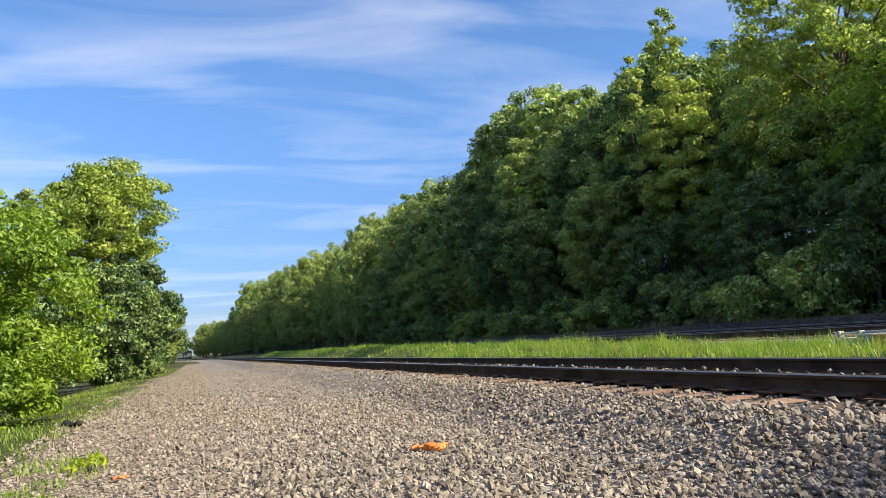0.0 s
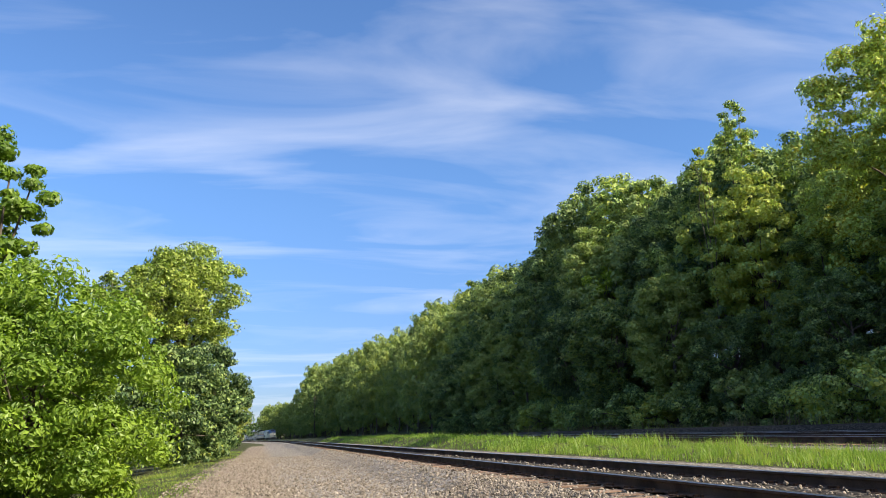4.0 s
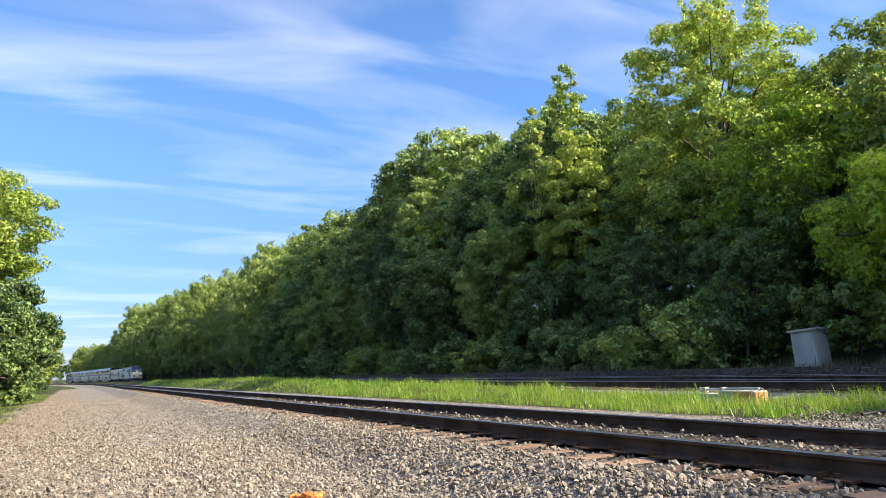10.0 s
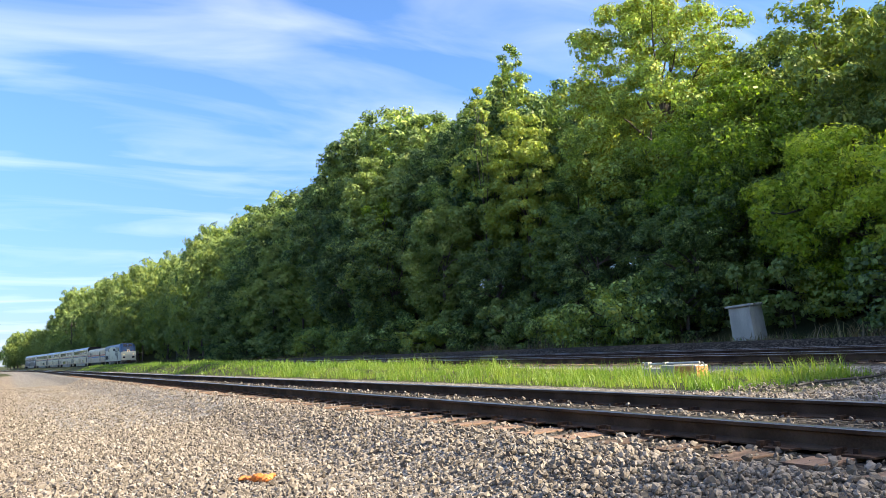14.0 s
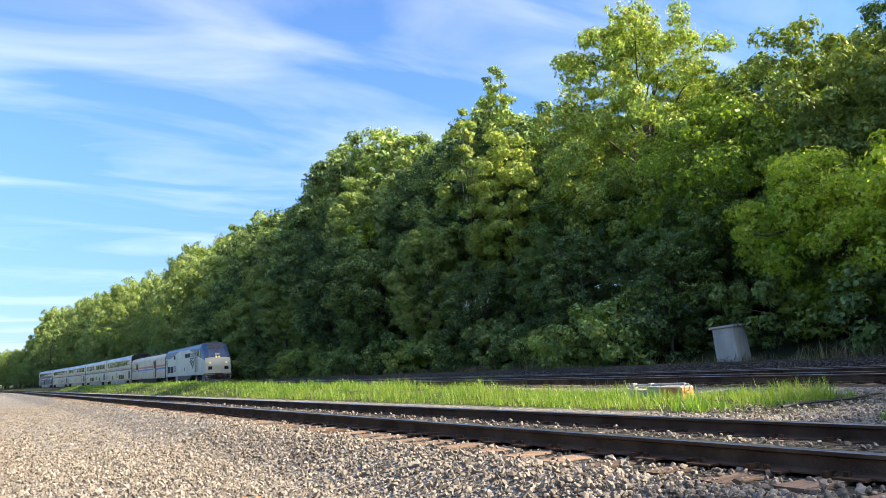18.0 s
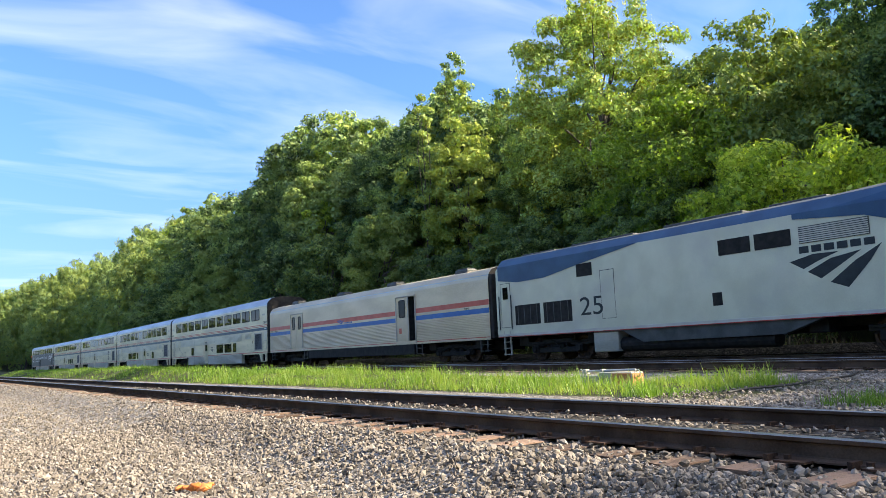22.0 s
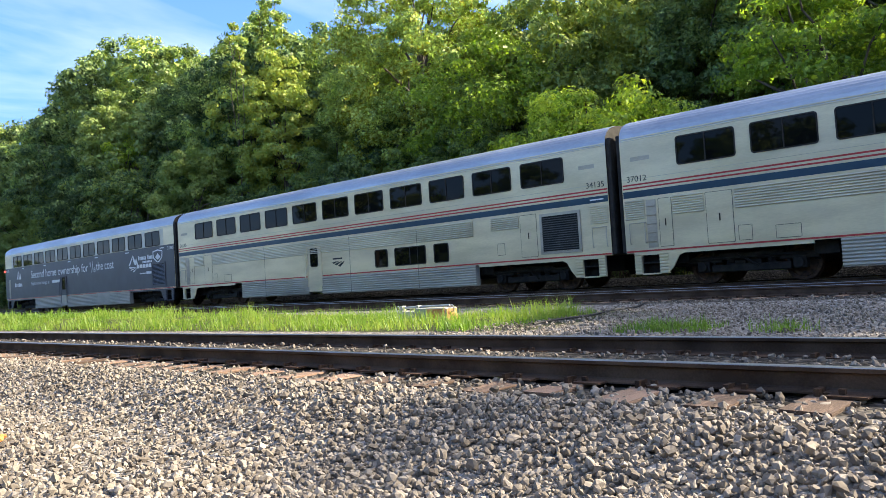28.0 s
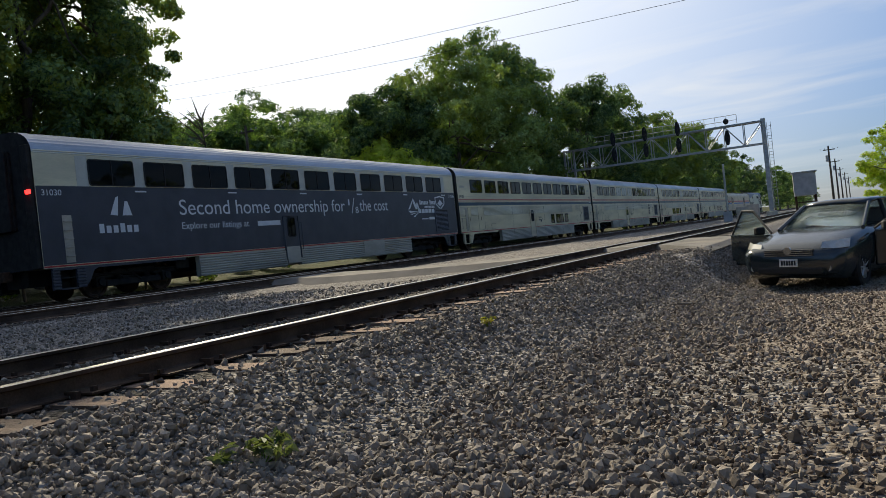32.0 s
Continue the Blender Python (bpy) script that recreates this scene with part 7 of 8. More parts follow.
def switch_box():
    t = thing("switch_box", "low white metal equipment box with a rust-orange end in the grass", "equipment box", pose(7.9, 11.9, -0.30))
    bm = bmesh.new()
    box(bm, -0.26, 0.10, -0.82, 0.10, 0.0, 0.27, 0.02)
    part("body", bm, "white_enamel", t)
    bm = bmesh.new()
    box(bm, -0.22, 0.08, 0.10, 0.72, 0.0, 0.20, 0.02)
    part("motor_case", bm, "white_enamel", t)
    bm = bmesh.new()
    box(bm, -0.275, -0.262, -0.80, -0.28, 0.01, 0.25, 0.004)
    box(bm, -0.24, 0.08, -0.836, -0.822, 0.01, 0.25, 0.004)
    part("rust_plate", bm, "orange_rust", t, "flaking orange plate")
    bm = bmesh.new()
    tube(bm, (-0.1, -0.80, 0.315), (-0.1, 0.66, 0.28), 0.025, 8)
    part("cover_rod", bm, "galvanised", t)
    for y in (0.78, -0.86):
        bm = bmesh.new()
        for k in range(10):
            a, b = 2 * math.pi * k / 10, 2 * math.pi * (k + 1) / 10
            tube(bm, (-0.1, y + 0.055 * math.cos(a), 0.25 + 0.07 * math.sin(a)), (-0.1, y + 0.055 * math.cos(b), 0.25 + 0.07 * math.sin(b)), 0.013, 5)
        part("ring_handle", bm, "galvanised", t)
    for y in (0.62, 0.12):
        bm = bmesh.new(); box(bm, -0.16, -0.04, y - 0.04, y + 0.04, 0.22, 0.33, 0.01)
        part("lug", bm, "white_enamel", t)
    return t


concrete_cabinet()
switch_box()

# cable lying in the ballast
_pts = [(6.1 + 0.36 * k, 7.7 + 0.045 * k + 0.10 * math.sin(k * 0.85), float(land(6.1 + 0.36 * k, 7.7 + 0.045 * k)) + 0.04) for k in range(14)]
_v, _f = cable(_pts, 0.022)
tagged(new("trackside_cable", mesh_np("trackside_cable", _v, _f, ["wire_black"])), "black cable lying across the ballast", "cable")


def crumpled(name, x, y, r, n, mat, label, cat, seed, flat=0.5):
    """A few crumpled flakes lying together."""
    rng = random.Random(seed)
    bm = bmesh.new()
    for k in range(n):
        g = bmesh.ops.create_icosphere(bm, subdivisions=1, radius=1.0)["verts"]
        cx, cy = rng.uniform(-r, r) * 1.6, rng.uniform(-r, r)
        s = r * rng.uniform(0.35, 0.6)
        turn = Euler((rng.uniform(-0.5, 0.5), rng.uniform(-0.5, 0.5), rng.uniform(0, 6))).to_matrix()
        for v in g:
            v.co = turn @ Vector((v.co.x * s * rng.uniform(0.8, 1.2), v.co.y * s * rng.uniform(0.8, 1.2), v.co.z * s * flat)) + Vector((cx, cy, s * 0.55))
    ob = new(name, mesh_bm(name, bm, mat))
    ob.location = (x, y, float(land(x, y)) + 0.015)
    ob.rotation_euler = (0, 0, -0.5)
    return tagged(ob, label, cat)


crumpled("orange_litter", -2.42, 6.22, 0.10, 9, "orange_peel", "torn bright orange litter lying on the stones", "litter", 3)
crumpled("orange_leaf", -4.65, 6.8, 0.06, 4, "orange_peel", "small orange dead leaf on the gravel", "leaf", 4, 0.2)
crumpled("dark_rock", -6.0, 12.7, 0.14, 3, "under_black", "dark rock at the edge of the verge", "rock", 5, 0.9)


def stick(x, y, L, turn):
    v, f = limb(np.random.default_rng(8), (-L / 2, 0, 0.02), (L / 2, 0.03, 0.05), 0.022, 0.012, 6, 5, 0.05)
    ob = new("stick", mesh_np("stick", v, f, ["stick_wood"]))
    ob.location = (x, y, float(land(x, y)) + 0.05)
    ob.rotation_euler = (0, 0, turn)
    tagged(ob, "weathered grey piece of wood on the ballast", "wood")


stick(-1.55, -1.55, 0.42, 0.25)
stick(-1.96, -10.2, 0.22, 0.9)


def weed(x, y, r, n, leaf, seed, label, mat="leaf_bright"):
    rng = np.random.default_rng(seed)
    cs = np.stack([rng.normal(size=n) * r * 0.45, rng.normal(size=n) * r * 0.45, rng.uniform(0.02, r * 0.5, n)], -1)
    v, f = leaf_cloud(rng, cs, np.full(n, r * 0.35), 9, leaf, 0.6, 0.9, 0.5)
    v[:, 2] = np.maximum(v[:, 2], 0.01)
    t = thing("weed", label, "weed", pose(x, y, float(land(x, y)) + 0.02))
    part("leaves", mesh_np("leaves", v, f, [mat]), None, t)
    bm = bmesh.new()
    for k in range(0, n, 2):
        tube(bm, (0, 0, -0.03), cs[k], 0.004, 4)
    part("stems", bm, "leaf_grass", t)


weed(-1.50, -3.02, 0.15, 13, 0.030, 4, "low grey-green weed growing through the stones", "leaf_weed")
weed(-1.07, -6.4, 0.10, 7, 0.02, 5, "small dry brownish weed growing in the gravel", "leaf_tan")
weed(-2.5, 2.3, 0.06, 4, 0.025, 6, "tiny pale weed among the stones", "leaf_grass")
weed(-2.2, -0.7, 0.05, 4, 0.025, 7, "tiny pale weed among the stones", "leaf_grass")
weed(-5.0, 7.6, 0.16, 12, 0.04, 9, "low green weed at the lot's edge")

# ---- the crossing ----


def crossing():
    pr = [(-1.36, -0.22), (-1.22, -0.125), (-0.95, -0.09), (-0.02, -0.045), (1.6, -0.045), (4.0, -0.14), (9.6, -0.12), (11.6, -0.045), (18.4, -0.045), (22.0, -0.2), (34.0, 0.6)]
    edges = (-21.8, -21.4, -18.5, -15.6, -15.2)
    skew = (0.0, 0.0, 0.5, 1.0, 1.0)
    V = [(x + 0.06 * math.sin(3.1 * x + k), yy - skew[k] * 1.2 * min(max(x + 1.8, 0.0), 2.8), z - (0.25 if k in (0, 4) else 0.0))
         for k, yy in enumerate(edges) for x, z in pr]
    n = len(pr)
    F = [(k * n + i, k * n + i + 1, (k + 1) * n + i + 1, (k + 1) * n + i) for k in range(4) for i in range(n - 1)]
    ob = new("level_crossing", mesh_np("level_crossing", V, F, ["crossing_asphalt"]))
    tagged(ob, "pale worn road crossing laid level with the rails", "road crossing", kind="structure")


crossing()


def signal_head(parent, x, y, z, tall=True):
    bm = bmesh.new()
    pts = [(0.25 * math.cos(2 * math.pi * k / 20), (0.72 if tall else 0.27) * math.sin(2 * math.pi * k / 20)) for k in range(20)]
    a = [bm.verts.new((px, 0, pz)) for px, pz in pts]
    b = [bm.verts.new((px, 0.05, pz)) for px, pz in pts]
    bm.faces.new(a[::-1]); bm.faces.new(b)
    for k in range(20):
        bm.faces.new((a[k], a[(k + 1) % 20], b[(k + 1) % 20], b[k]))
    bmesh.ops.recalc_face_normals(bm, faces=bm.faces)
    h = part("signal_head", bm, "signal_black", parent, "black signal head with hooded lenses", pose(x, y, z))
    for dz in ((-0.45, 0, 0.45) if tall else (0,)):
        bm = bmesh.new(); tube(bm, (0, 0.04, dz), (0, 0.30, dz), 0.13, 10)
        part("hood", bm, "signal_black", h)


def gantry():
    t = thing("signal_gantry", "galvanised steel truss signal bridge spanning the tracks", "signal bridge", kind="")
    xl, xr, y, zb, zt = 21.8, 2.75, -79.0, 6.65, 8.75
    for x in (xl, xr):
        bm = bmesh.new()
        if x == xr:
            box(bm, x - 0.2, x + 0.2, y - 0.2, y + 0.2, -0.3, 9.0, 0.02)
        else:
            for dx in (-0.5, 0.5):
                box(bm, x + dx - 0.1, x + dx + 0.1, y - 0.1, y + 0.1, -0.3, 8.75, 0.01)
        part("tower", bm, "galvanised", t)
        bm = bmesh.new(); box(bm, x - 0.5, x + 0.5, y - 0.5, y + 0.5, -0.5, 0.25, 0.04)
        part("footing", bm, "old_concrete", t)
    for dy in (-0.55, 0.55):
        for z in (zb, zt):
            bm = bmesh.new(); box(bm, xr, xl + 0.5, y + dy - 0.05, y + dy + 0.05, z - 0.06, z + 0.06)
            part("chord", bm, "galvanised", t)
        n = 11
        for k in range(n + 1):
            x = xr + (xl - xr) * k / n
            bm = bmesh.new(); tube(bm, (x, y + dy, zb), (x, y + dy, zt), 0.045, 6)
            part("upright", bm, "galvanised", t)
            if k < n:
                x2 = xr + (xl - xr) * (k + 1) / n
                bm = bmesh.new(); tube(bm, (x, y + dy, zb if k % 2 else zt), (x2, y + dy, zt if k % 2 else zb), 0.04, 6)
                part("brace", bm, "galvanised", t)
    bm = bmesh.new(); box(bm, xr, xl, y - 0.5, y + 0.5, zt - 0.02, zt + 0.02)
    part("walkway", bm, "galvanised", t)
    for z in (zt + 0.45, zt + 0.95):
        bm = bmesh.new(); tube(bm, (xr + 2.2, y + 0.6, z), (xl - 3, y + 0.6, z), 0.025, 6)
        part("handrail", bm, "galvanised", t)
    for k in range(14):
        x = xr + 2.2 + k * 0.98
        bm = bmesh.new(); tube(bm, (x, y + 0.6, zt), (x, y + 0.6, zt + 0.95), 0.022, 5)
        part("railing_post", bm, "galvanised", t)
    for x in (5.9, 10.4, 13.6, 16.8):
        signal_head(t, x, y + 0.75, 7.6)
    signal_head(t, 5.9, y + 0.75, 9.15, False)
    for x in (10.4, 13.6, 16.8):
        signal_head(t, x, y + 0.75, 9.2)
    lad = None
    bm = bmesh.new()
    for dx in (-0.95, -0.6):
        box(bm, xr + dx + 0.30, xr + dx + 0.34, y - 0.03, y + 0.03, 0.5, 8.6)
    for k in range(26):
        box(bm, xr - 0.63, xr - 0.28, y - 0.015, y + 0.015, 0.7 + 0.3 * k, 0.73 + 0.3 * k)
    part("ladder", bm, "galvanised", t)


gantry()


def signal_mast():
    t = thing("signal_mast", "slim pale signal mast beside the far track", "signal", pose(6.0, -74.0, -0.25))
    bm = bmesh.new(); tube(bm, (0, 0, 0), (0, 0, 5.2), 0.09, 10)
    part("pole", bm, "galvanised", t)
    bm = bmesh.new(); box(bm, -0.35, 0.35, -0.3, 0.3, 0.0, 0.9, 0.03)
    part("base_case", bm, "hut_grey", t)


signal_mast()


def signal_hut():
    t = thing("signal_hut", "grey steel relay hut raised on a dark frame", "hut", pose(0.4, -92.0, -0.4, 0, 0, 4))
    bm = bmesh.new(); box(bm, -1.1, 1.1, -1.6, 1.6, 1.9, 4.3, 0.05)
    part("cabin", bm, "hut_grey", t)
    bm = bmesh.new(); box(bm, -1.25, 1.25, -1.75, 1.75, 4.3, 4.45, 0.03)
    part("roof", bm, "galvanised", t)
    for x in (-0.95, 0.95):
        for y in (-1.4, 1.4):
            bm = bmesh.new(); box(bm, x - 0.1, x + 0.1, y - 0.1, y + 0.1, 0, 1.9)
            part("leg", bm, "rusty_iron", t)
    for z in (0.5, 1.2):
        bm = bmesh.new(); box(bm, -0.95, 0.95, 1.36, 1.44, z - 0.06, z + 0.06)
        part("cross_beam", bm, "rusty_iron", t)


signal_hut()
for x, y, w in ((1.4, -66.0, 0.45), (4.2, -82.5, 0.5)):
    t = thing("relay_case", "small pale metal relay case by the track", "relay case", pose(x + 1.6, y, -0.35), group="relay cases")
    bm = bmesh.new(); box(bm, -w, w, -0.3, 0.3, 0.12, 1.35, 0.03)
    part("case", bm, "white_enamel", t)
    bm = bmesh.new(); box(bm, -w, w, -0.35, 0.35, -0.1, 0.12, 0.02)
    part("plinth", bm, "old_concrete", t)


def utility_pole(x, y, h, arms=1):
    t = thing("utility_pole", "dark wooden utility pole with a crossarm", "utility pole", pose(x, y, float(land(x, y)) - 0.2), group="utility poles")
    bm = bmesh.new(); tube(bm, (0, 0, 0), (0.05, 0, h), 0.17, 10, 0.10)
    part("pole", bm, "pole_wood", t)
    for k in range(arms):
        z = h - 0.5 - 0.8 * k
        bm = bmesh.new(); box(bm, -0.7, 0.7, -0.06, 0.06, z - 0.06, z + 0.06, 0.01)
        part("crossarm", bm, "pole_wood", t)
        for px in (-1.0, -0.5, 0.5, 1.0):
            bm = bmesh.new(); tube(bm, (px, 0, z + 0.06), (px, 0, z + 0.22), 0.04, 6)
            part("insulator", bm, "hut_grey", t)
    if h < 10:
        bm = bmesh.new(); tube(bm, (0.3, 0, h - 2.0), (0.3, 0, h - 1.2), 0.18, 10)
        part("transformer", bm, "hut_grey", t)


for x, y, h in ((-1.9, -112, 8.6), (-2.0, -150, 8.4), (-2.3, -188, 8.2), (-2.9, -226, 8.2), (-3.6, -264, 8.0), (37.5, -47.5, 10.5)):
    utility_pole(x, y, h)


def wire(a, b, sag, label):
    pts = [Vector(a).lerp(Vector(b), k / 16) - Vector((0, 0, sag * 4 * (k / 16) * (1 - k / 16))) for k in range(17)]
    v, f = cable(pts, 0.013, 5)
    tagged(new("overhead_wire", mesh_np("overhead_wire", v, f, ["wire_black"])), label, "wire", "overhead wires")


wire((63, -60, 20.6), (-25, -37, 11.6), 1.0, "thin overhead wire against the sky")
wire((63, -60.6, 19.2), (-25, -38, 10.6), 1.0, "thin overhead wire against the sky")

# ---- the parked car ----
surface("car_paint", (0.014, 0.022, 0.026), (0.024, 0.034, 0.040), scale=2, fine=40, rough=0.16, spec=0.7, bump=0.0, dirt=(0.028, 0.034, 0.036))
surface("car_trim", (0.012, 0.012, 0.012), (0.025, 0.025, 0.025), scale=4, fine=50, rough=0.6, bump=0.05)
surface("tyre_rubber", (0.015, 0.015, 0.015), (0.035, 0.033, 0.03), scale=6, fine=60, rough=0.9, bump=0.2)
surface("chrome", (0.60, 0.60, 0.60), (0.72, 0.72, 0.72), scale=3, fine=30, rough=0.12, metal=1.0, bump=0.0)
surface("headlamp_lens", (0.50, 0.49, 0.44), (0.66, 0.65, 0.60), scale=8, fine=60, rough=0.15, metal=0.4, bump=0.0)
surface("plate_white", (0.60, 0.60, 0.58), (0.68, 0.68, 0.66), scale=4, fine=40, rough=0.5, bump=0.0)
surface("seat_cloth", (0.10, 0.10, 0.10), (0.17, 0.17, 0.165), scale=5, fine=80, rough=0.9, bump=0.2)


def glass_material():
    m, nt, b = nodes_of("car_glass", 0.03, 0.0, 0.5)
    b.inputs["Base Color"].default_value = (0.55, 0.65, 0.63, 1)
    b.inputs["Transmission Weight"].default_value = 0.85
    b.inputs["IOR"].default_value = 1.2


glass_material()


def plate(pts, d, inward=False):
    """A thin bent panel from rows of points, thickened along its own normal."""
    bm = bmesh.new()
    rows = [[bm.verts.new(p) for p in r] for r in pts]
    for a, b in zip(rows, rows[1:]):
        for k in range(len(a) - 1):
            bm.faces.new((a[k], a[k + 1], b[k + 1], b[k]))
    bm.normal_update()
    bmesh.ops.solidify(bm, geom=bm.faces[:], thickness=d)
    return bm


def sedan():
    """Origin at the ground below the middle; the front faces +y."""
    car = thing("car", "dark green-black saloon car parked with its front doors open", "car", pose(-3.62, -17.0, -0.965, 0, -2.0, -19))
    # half section rows along the length: y, half width at sill, at waist, waist height, top height, half width at top
    rows = [(2.36, 0.62, 0.66, 0.62, 0.66, 0.55), (2.28, 0.76, 0.80, 0.66, 0.72, 0.66), (2.05, 0.84, 0.87, 0.72, 0.80, 0.72), (1.5, 0.88, 0.90, 0.80, 0.90, 0.74),
            (0.95, 0.88, 0.905, 0.87, 0.99, 0.74), (0.5, 0.88, 0.91, 0.90, 1.0, 0.74), (-0.9, 0.88, 0.91, 0.93, 1.0, 0.74), (-1.6, 0.88, 0.90, 0.95, 1.04, 0.74),
            (-2.1, 0.84, 0.87, 0.93, 1.06, 0.70), (-2.38, 0.72, 0.76, 0.86, 0.98, 0.58)]
    rings = []
    for y, ws, ww, zw, zt, wt in rows:
        low = 0.20 if abs(y) < 2.2 else 0.30
        half = [(-ws * 0.94, low), (-ws, 0.38), (-ww, zw - 0.14), (-ww * 0.985, zw), (-wt, zt), (-wt * 0.5, zt + 0.025)]
        rings.append([(x, y, z) for x, z in half] + [(-x, y, z) for x, z in half[::-1]])
    part("body", loft(rings, lambda i, k: 0), "car_paint", car, smooth=True)
    # roof and pillars
    roof = [[(x * w, y, z - 0.035 * abs(x) ** 2) for x in (-1, -0.6, 0, 0.6, 1)] for y, z, w in ((0.12, 1.40, 0.56), (-0.2, 1.455, 0.60), (-0.7, 1.465, 0.61), (-1.15, 1.43, 0.58))]
    part("roof", plate(roof, 0.04), "car_paint", car, smooth=True)
    ws = [[(x * w, y, z - 0.03 * abs(x) ** 2) for x in (-1, -0.5, 0, 0.5, 1)] for y, z, w in ((0.88, 1.0, 0.70), (0.5, 1.22, 0.63), (0.12, 1.40, 0.555))]
    part("windshield", plate(ws, 0.008), "car_glass", car, "clear windshield", smooth=True)
    rw = [[(x * w, y, z - 0.03 * abs(x) ** 2) for x in (-1, -0.5, 0, 0.5, 1)] for y, z, w in ((-1.15, 1.42, 0.57), (-1.5, 1.24, 0.62), (-1.85, 1.06, 0.66))]
    part("rear_window", plate(rw, 0.008), "car_glass", car, smooth=True)
    for s in (-1, 1):
        bm = bmesh.new()
        tube(bm, (s * 0.74, 0.95, 0.99), (s * 0.575, 0.10, 1.40), 0.035, 8)
        part("front_pillar", bm, "car_paint", car)
        bm = bmesh.new()
        tube(bm, (s * 0.74, -0.35, 0.98), (s * 0.60, -0.40, 1.43), 0.04, 8)
        part("middle_pillar", bm, "car_trim", car)
        bm = bmesh.new()
        tube(bm, (s * 0.72, -1.85, 1.05), (s * 0.585, -1.12, 1.42), 0.05, 8)
        part("rear_pillar", bm, "car_paint", car)
        rg = [[(s * 0.735, y, 1.0), (s * 0.60, y2, 1.42)] for y, y2 in ((-0.42, -0.44), (-1.7, -1.10))]
        part("side_window", plate(rg, 0.006), "car_glass", car)
        # front doors swung open on their hinges
        hinge = new("door"); hinge.parent = car
        hinge.matrix_basis = pose(s * 0.90, 0.92, 0, 0, 0, s * 62)
        bm = bmesh.new()
        box(bm, -0.045, 0.045, -1.22, 0.0, 0.30, 0.93, 0.03)
        part("door_skin", bm, "car_paint", hinge)
        bm = bmesh.new()
        x = -s * 0.0
        for a, b in (((x, 0.0, 0.95), (x - s * 0.10, -0.62, 1.38)), ((x - s * 0.10, -0.62, 1.38), (x - s * 0.12, -1.0, 1.40)), ((x - s * 0.12, -1.0, 1.40), (x, -1.20, 0.93))):
            tube(bm, a, b, 0.022, 6)
        part("window_frame", bm, "car_trim", hinge)
        part("window", plate([[(x, -0.06, 0.93), (x - s * 0.10, -0.62, 1.37)], [(x, -1.18, 0.93), (x - s * 0.12, -1.0, 1.39)]], 0.006), "car_glass", hinge)
        bm = bmesh.new(); box(bm, *sorted((s * 0.05, s * 0.24)), -0.22, -0.10, 0.93, 1.08, 0.03)
        part("mirror", bm, "car_trim", hinge, "black door mirror")
        bm = bmesh.new(); box(bm, *sorted((s * 0.045, s * 0.075)), -1.12, -0.92, 0.76, 0.80, 0.008)
        part("handle", bm, "car_paint", hinge)
        # lamps
        hl = [[(s * 0.50, 2.275, 0.70), (s * 0.50, 2.19, 0.80)], [(s * 0.70, 2.215, 0.69), (s * 0.70, 2.10, 0.82)], [(s * 0.855, 2.02, 0.70), (s * 0.84, 1.93, 0.84)]]
        part("headlight", plate([[Vector(p) + Vector((s * 0.010, 0.014, 0.010)) for p in r] for r in hl], 0.03), "headlamp_lens", car, "clear wraparound headlight")
        bm = bmesh.new(); tube(bm, (s * 0.62, 2.28, 0.40), (s * 0.62, 2.345, 0.40), 0.06, 12)
        part("fog_lamp", bm, "headlamp_lens", car)
        for y in (1.42, -1.36):
            w = part("wheel", bmesh.new(), "car_trim", car, "", pose(s * 0.78, y, 0.325))
            bm = bmesh.new()
            prof = [(-0.10, 0.20), (-0.105, 0.29), (-0.085, 0.325), (0.085, 0.325), (0.105, 0.29), (0.10, 0.20)]
            rg = [[bm.verts.new((px, r * math.cos(2 * math.pi * k / 24), r * math.sin(2 * math.pi * k / 24))) for k in range(24)] for px, r in prof]
            for a, b in zip(rg, rg[1:] + rg[:1]):
                for k in range(24):
                    bm.faces.new((a[k], a[(k + 1) % 24], b[(k + 1) % 24], b[k]))
            bmesh.ops.recalc_face_normals(bm, faces=bm.faces)
            part("tyre", bm, "tyre_rubber", w)
            bm = bmesh.new()
            tube(bm, (s * 0.02, 0, 0), (s * 0.075, 0, 0), 0.205, 20)
            for k in range(7):
                a = 2 * math.pi * k / 7
                tube(bm, (s * 0.085, 0.03 * math.cos(a), 0.03 * math.sin(a)), (s * 0.085, 0.19 * math.cos(a), 0.19 * math.sin(a)), 0.022, 5)
            part("rim", bm, "galvanised", w)
    bm = bmesh.new(); box(bm, -0.42, 0.42, 2.30, 2.375, 0.60, 0.72, 0.02)
    g = part("front_grille", bm, "car_trim", car, "dark horizontal grille")
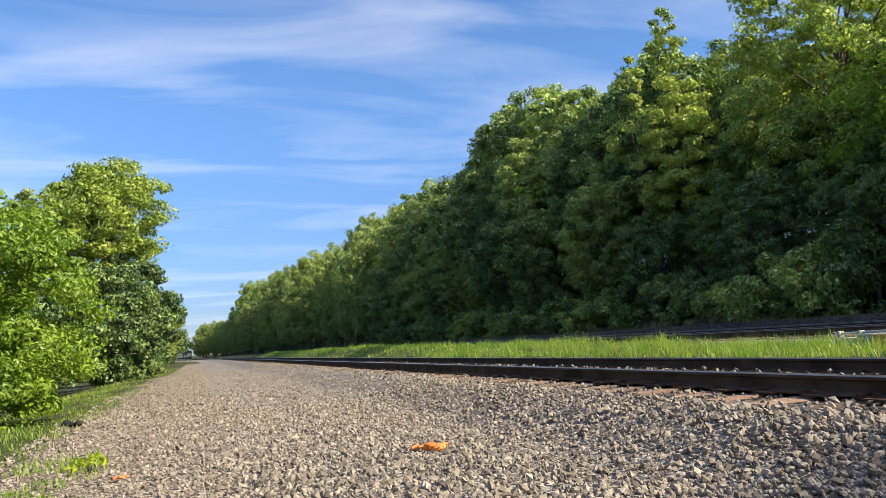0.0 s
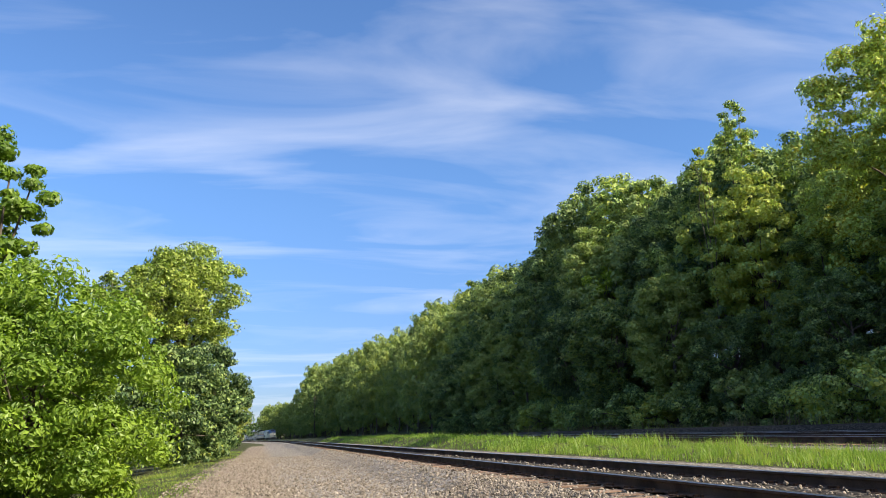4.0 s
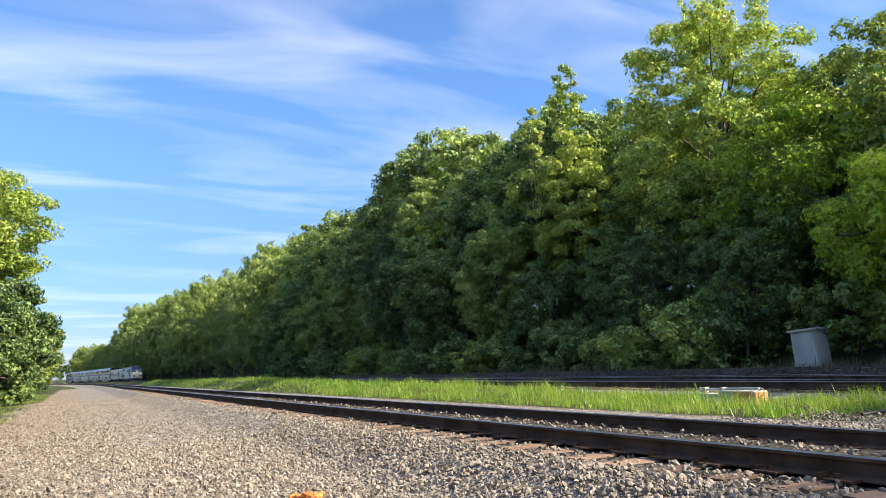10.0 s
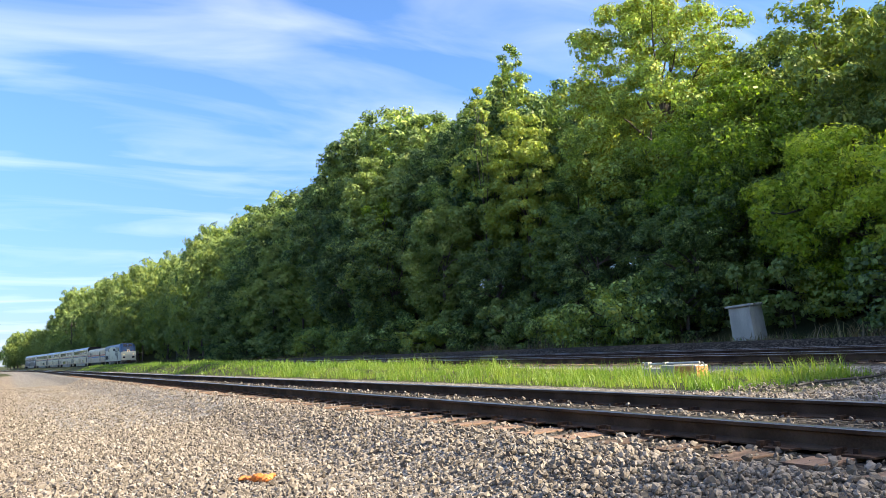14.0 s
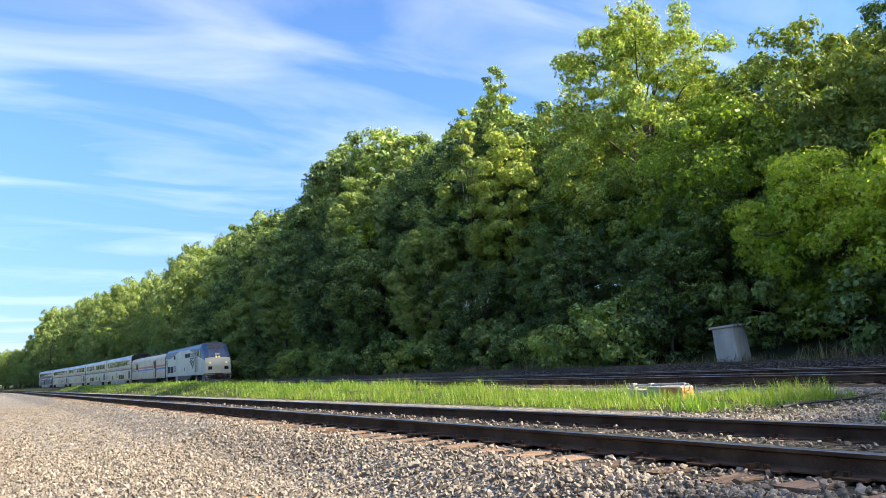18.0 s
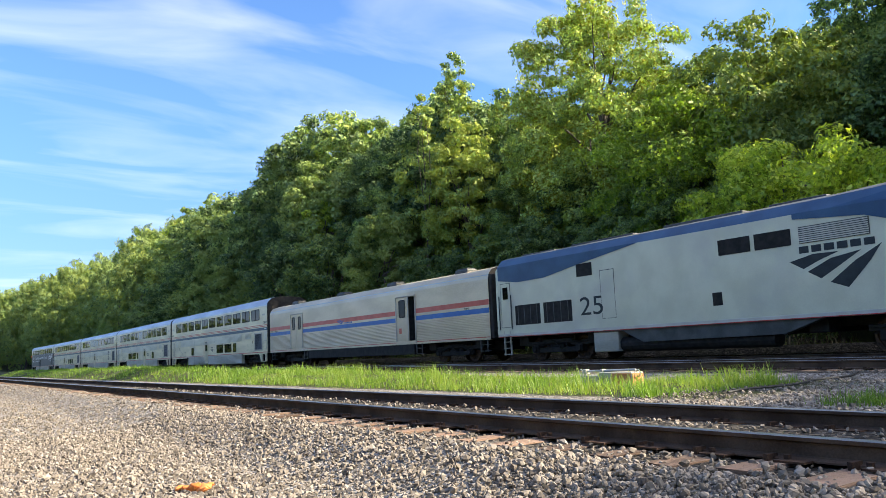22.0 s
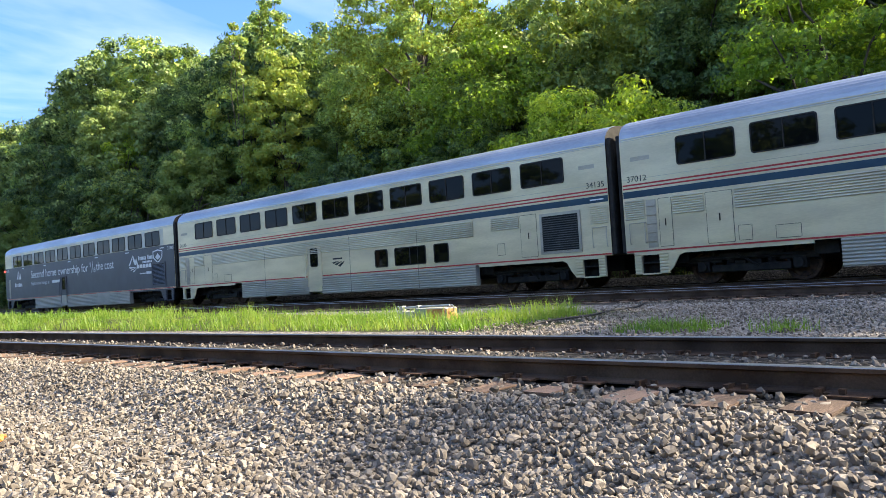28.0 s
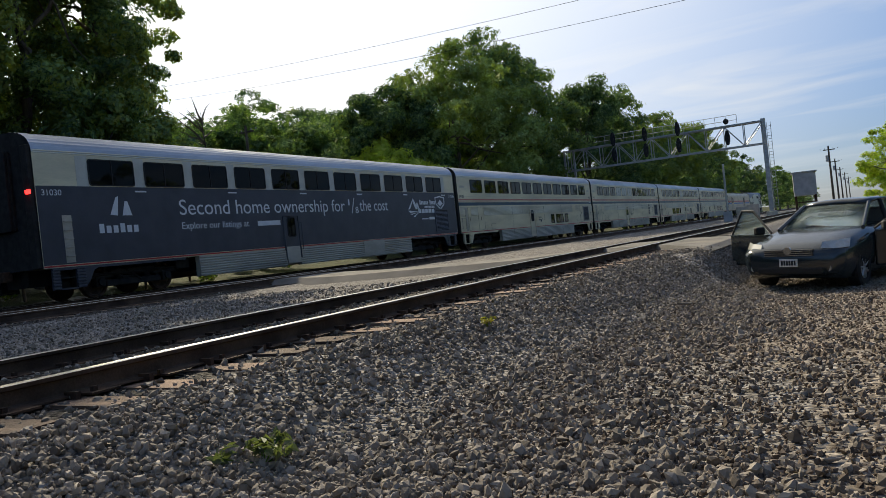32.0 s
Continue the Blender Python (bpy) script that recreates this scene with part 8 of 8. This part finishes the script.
    for k in range(3):
        bm = bmesh.new(); box(bm, -0.41, 0.41, 2.372, 2.385, 0.615 + 0.035 * k, 0.628 + 0.035 * k)
        part("grille_bar", bm, "chrome", g)
    bm = bmesh.new(); tube(bm, (0, 2.37, 0.70), (0, 2.395, 0.70), 0.065, 16)
    part("badge", bm, "chrome", car, "plain round chrome badge")
    bm = bmesh.new(); box(bm, -0.55, 0.55, 2.24, 2.372, 0.30, 0.42, 0.03)
    part("lower_intake", bm, "car_trim", car)
    bm = bmesh.new(); box(bm, -0.155, 0.155, 2.365, 2.39, 0.43, 0.565, 0.005)
    p = part("number_plate", bm, "plate_white", car)
    for k in range(6):
        bm = bmesh.new(); box(bm, -0.125 + 0.043 * k, -0.095 + 0.043 * k, 2.39, 2.394, 0.455, 0.535)
        part("plate_bar", bm, "mark_dark", p)
    for s in (-1, 1):
        bm = bmesh.new(); box(bm, s * 0.36 - 0.24, s * 0.36 + 0.24, -0.75, -0.55, 0.5, 1.28, 0.05)
        part("seat", bm, "seat_cloth", car)
    bm = bmesh.new()
    for k in range(14):
        a, b = 2 * math.pi * k / 14, 2 * math.pi * (k + 1) / 14
        tube(bm, (-0.36 + 0.18 * math.cos(a), 0.42 - 0.06 * math.sin(a), 1.0 + 0.17 * math.sin(a)), (-0.36 + 0.18 * math.cos(b), 0.42 - 0.06 * math.sin(b), 1.0 + 0.17 * math.sin(b)), 0.016, 5)
    part("steering_wheel", bm, "car_trim", car)
    for s in (-1, 1):
        bm = bmesh.new(); tube(bm, (s * 0.05 - 0.3, 0.90, 0.995), (s * 0.05 + 0.25, 0.80, 1.05), 0.012, 5)
        part("wiper", bm, "car_trim", car)
    return car


sedan()



def motions():
    for ob, middle in TRAIN:
        rows = []
        for k in range(0, 65):
            t = k / 2
            y = head(t) + middle
            a, b = y - 9.0, y + 9.0
            xa, xb = float(bend(a)), float(bend(b))
            rows.append((t, pose(T3 + (xa + xb) / 2, y, 0.0, 0, 0, math.degrees(math.atan2(xa - xb, 18.0)))))
        walk(ob, rows)


motions()
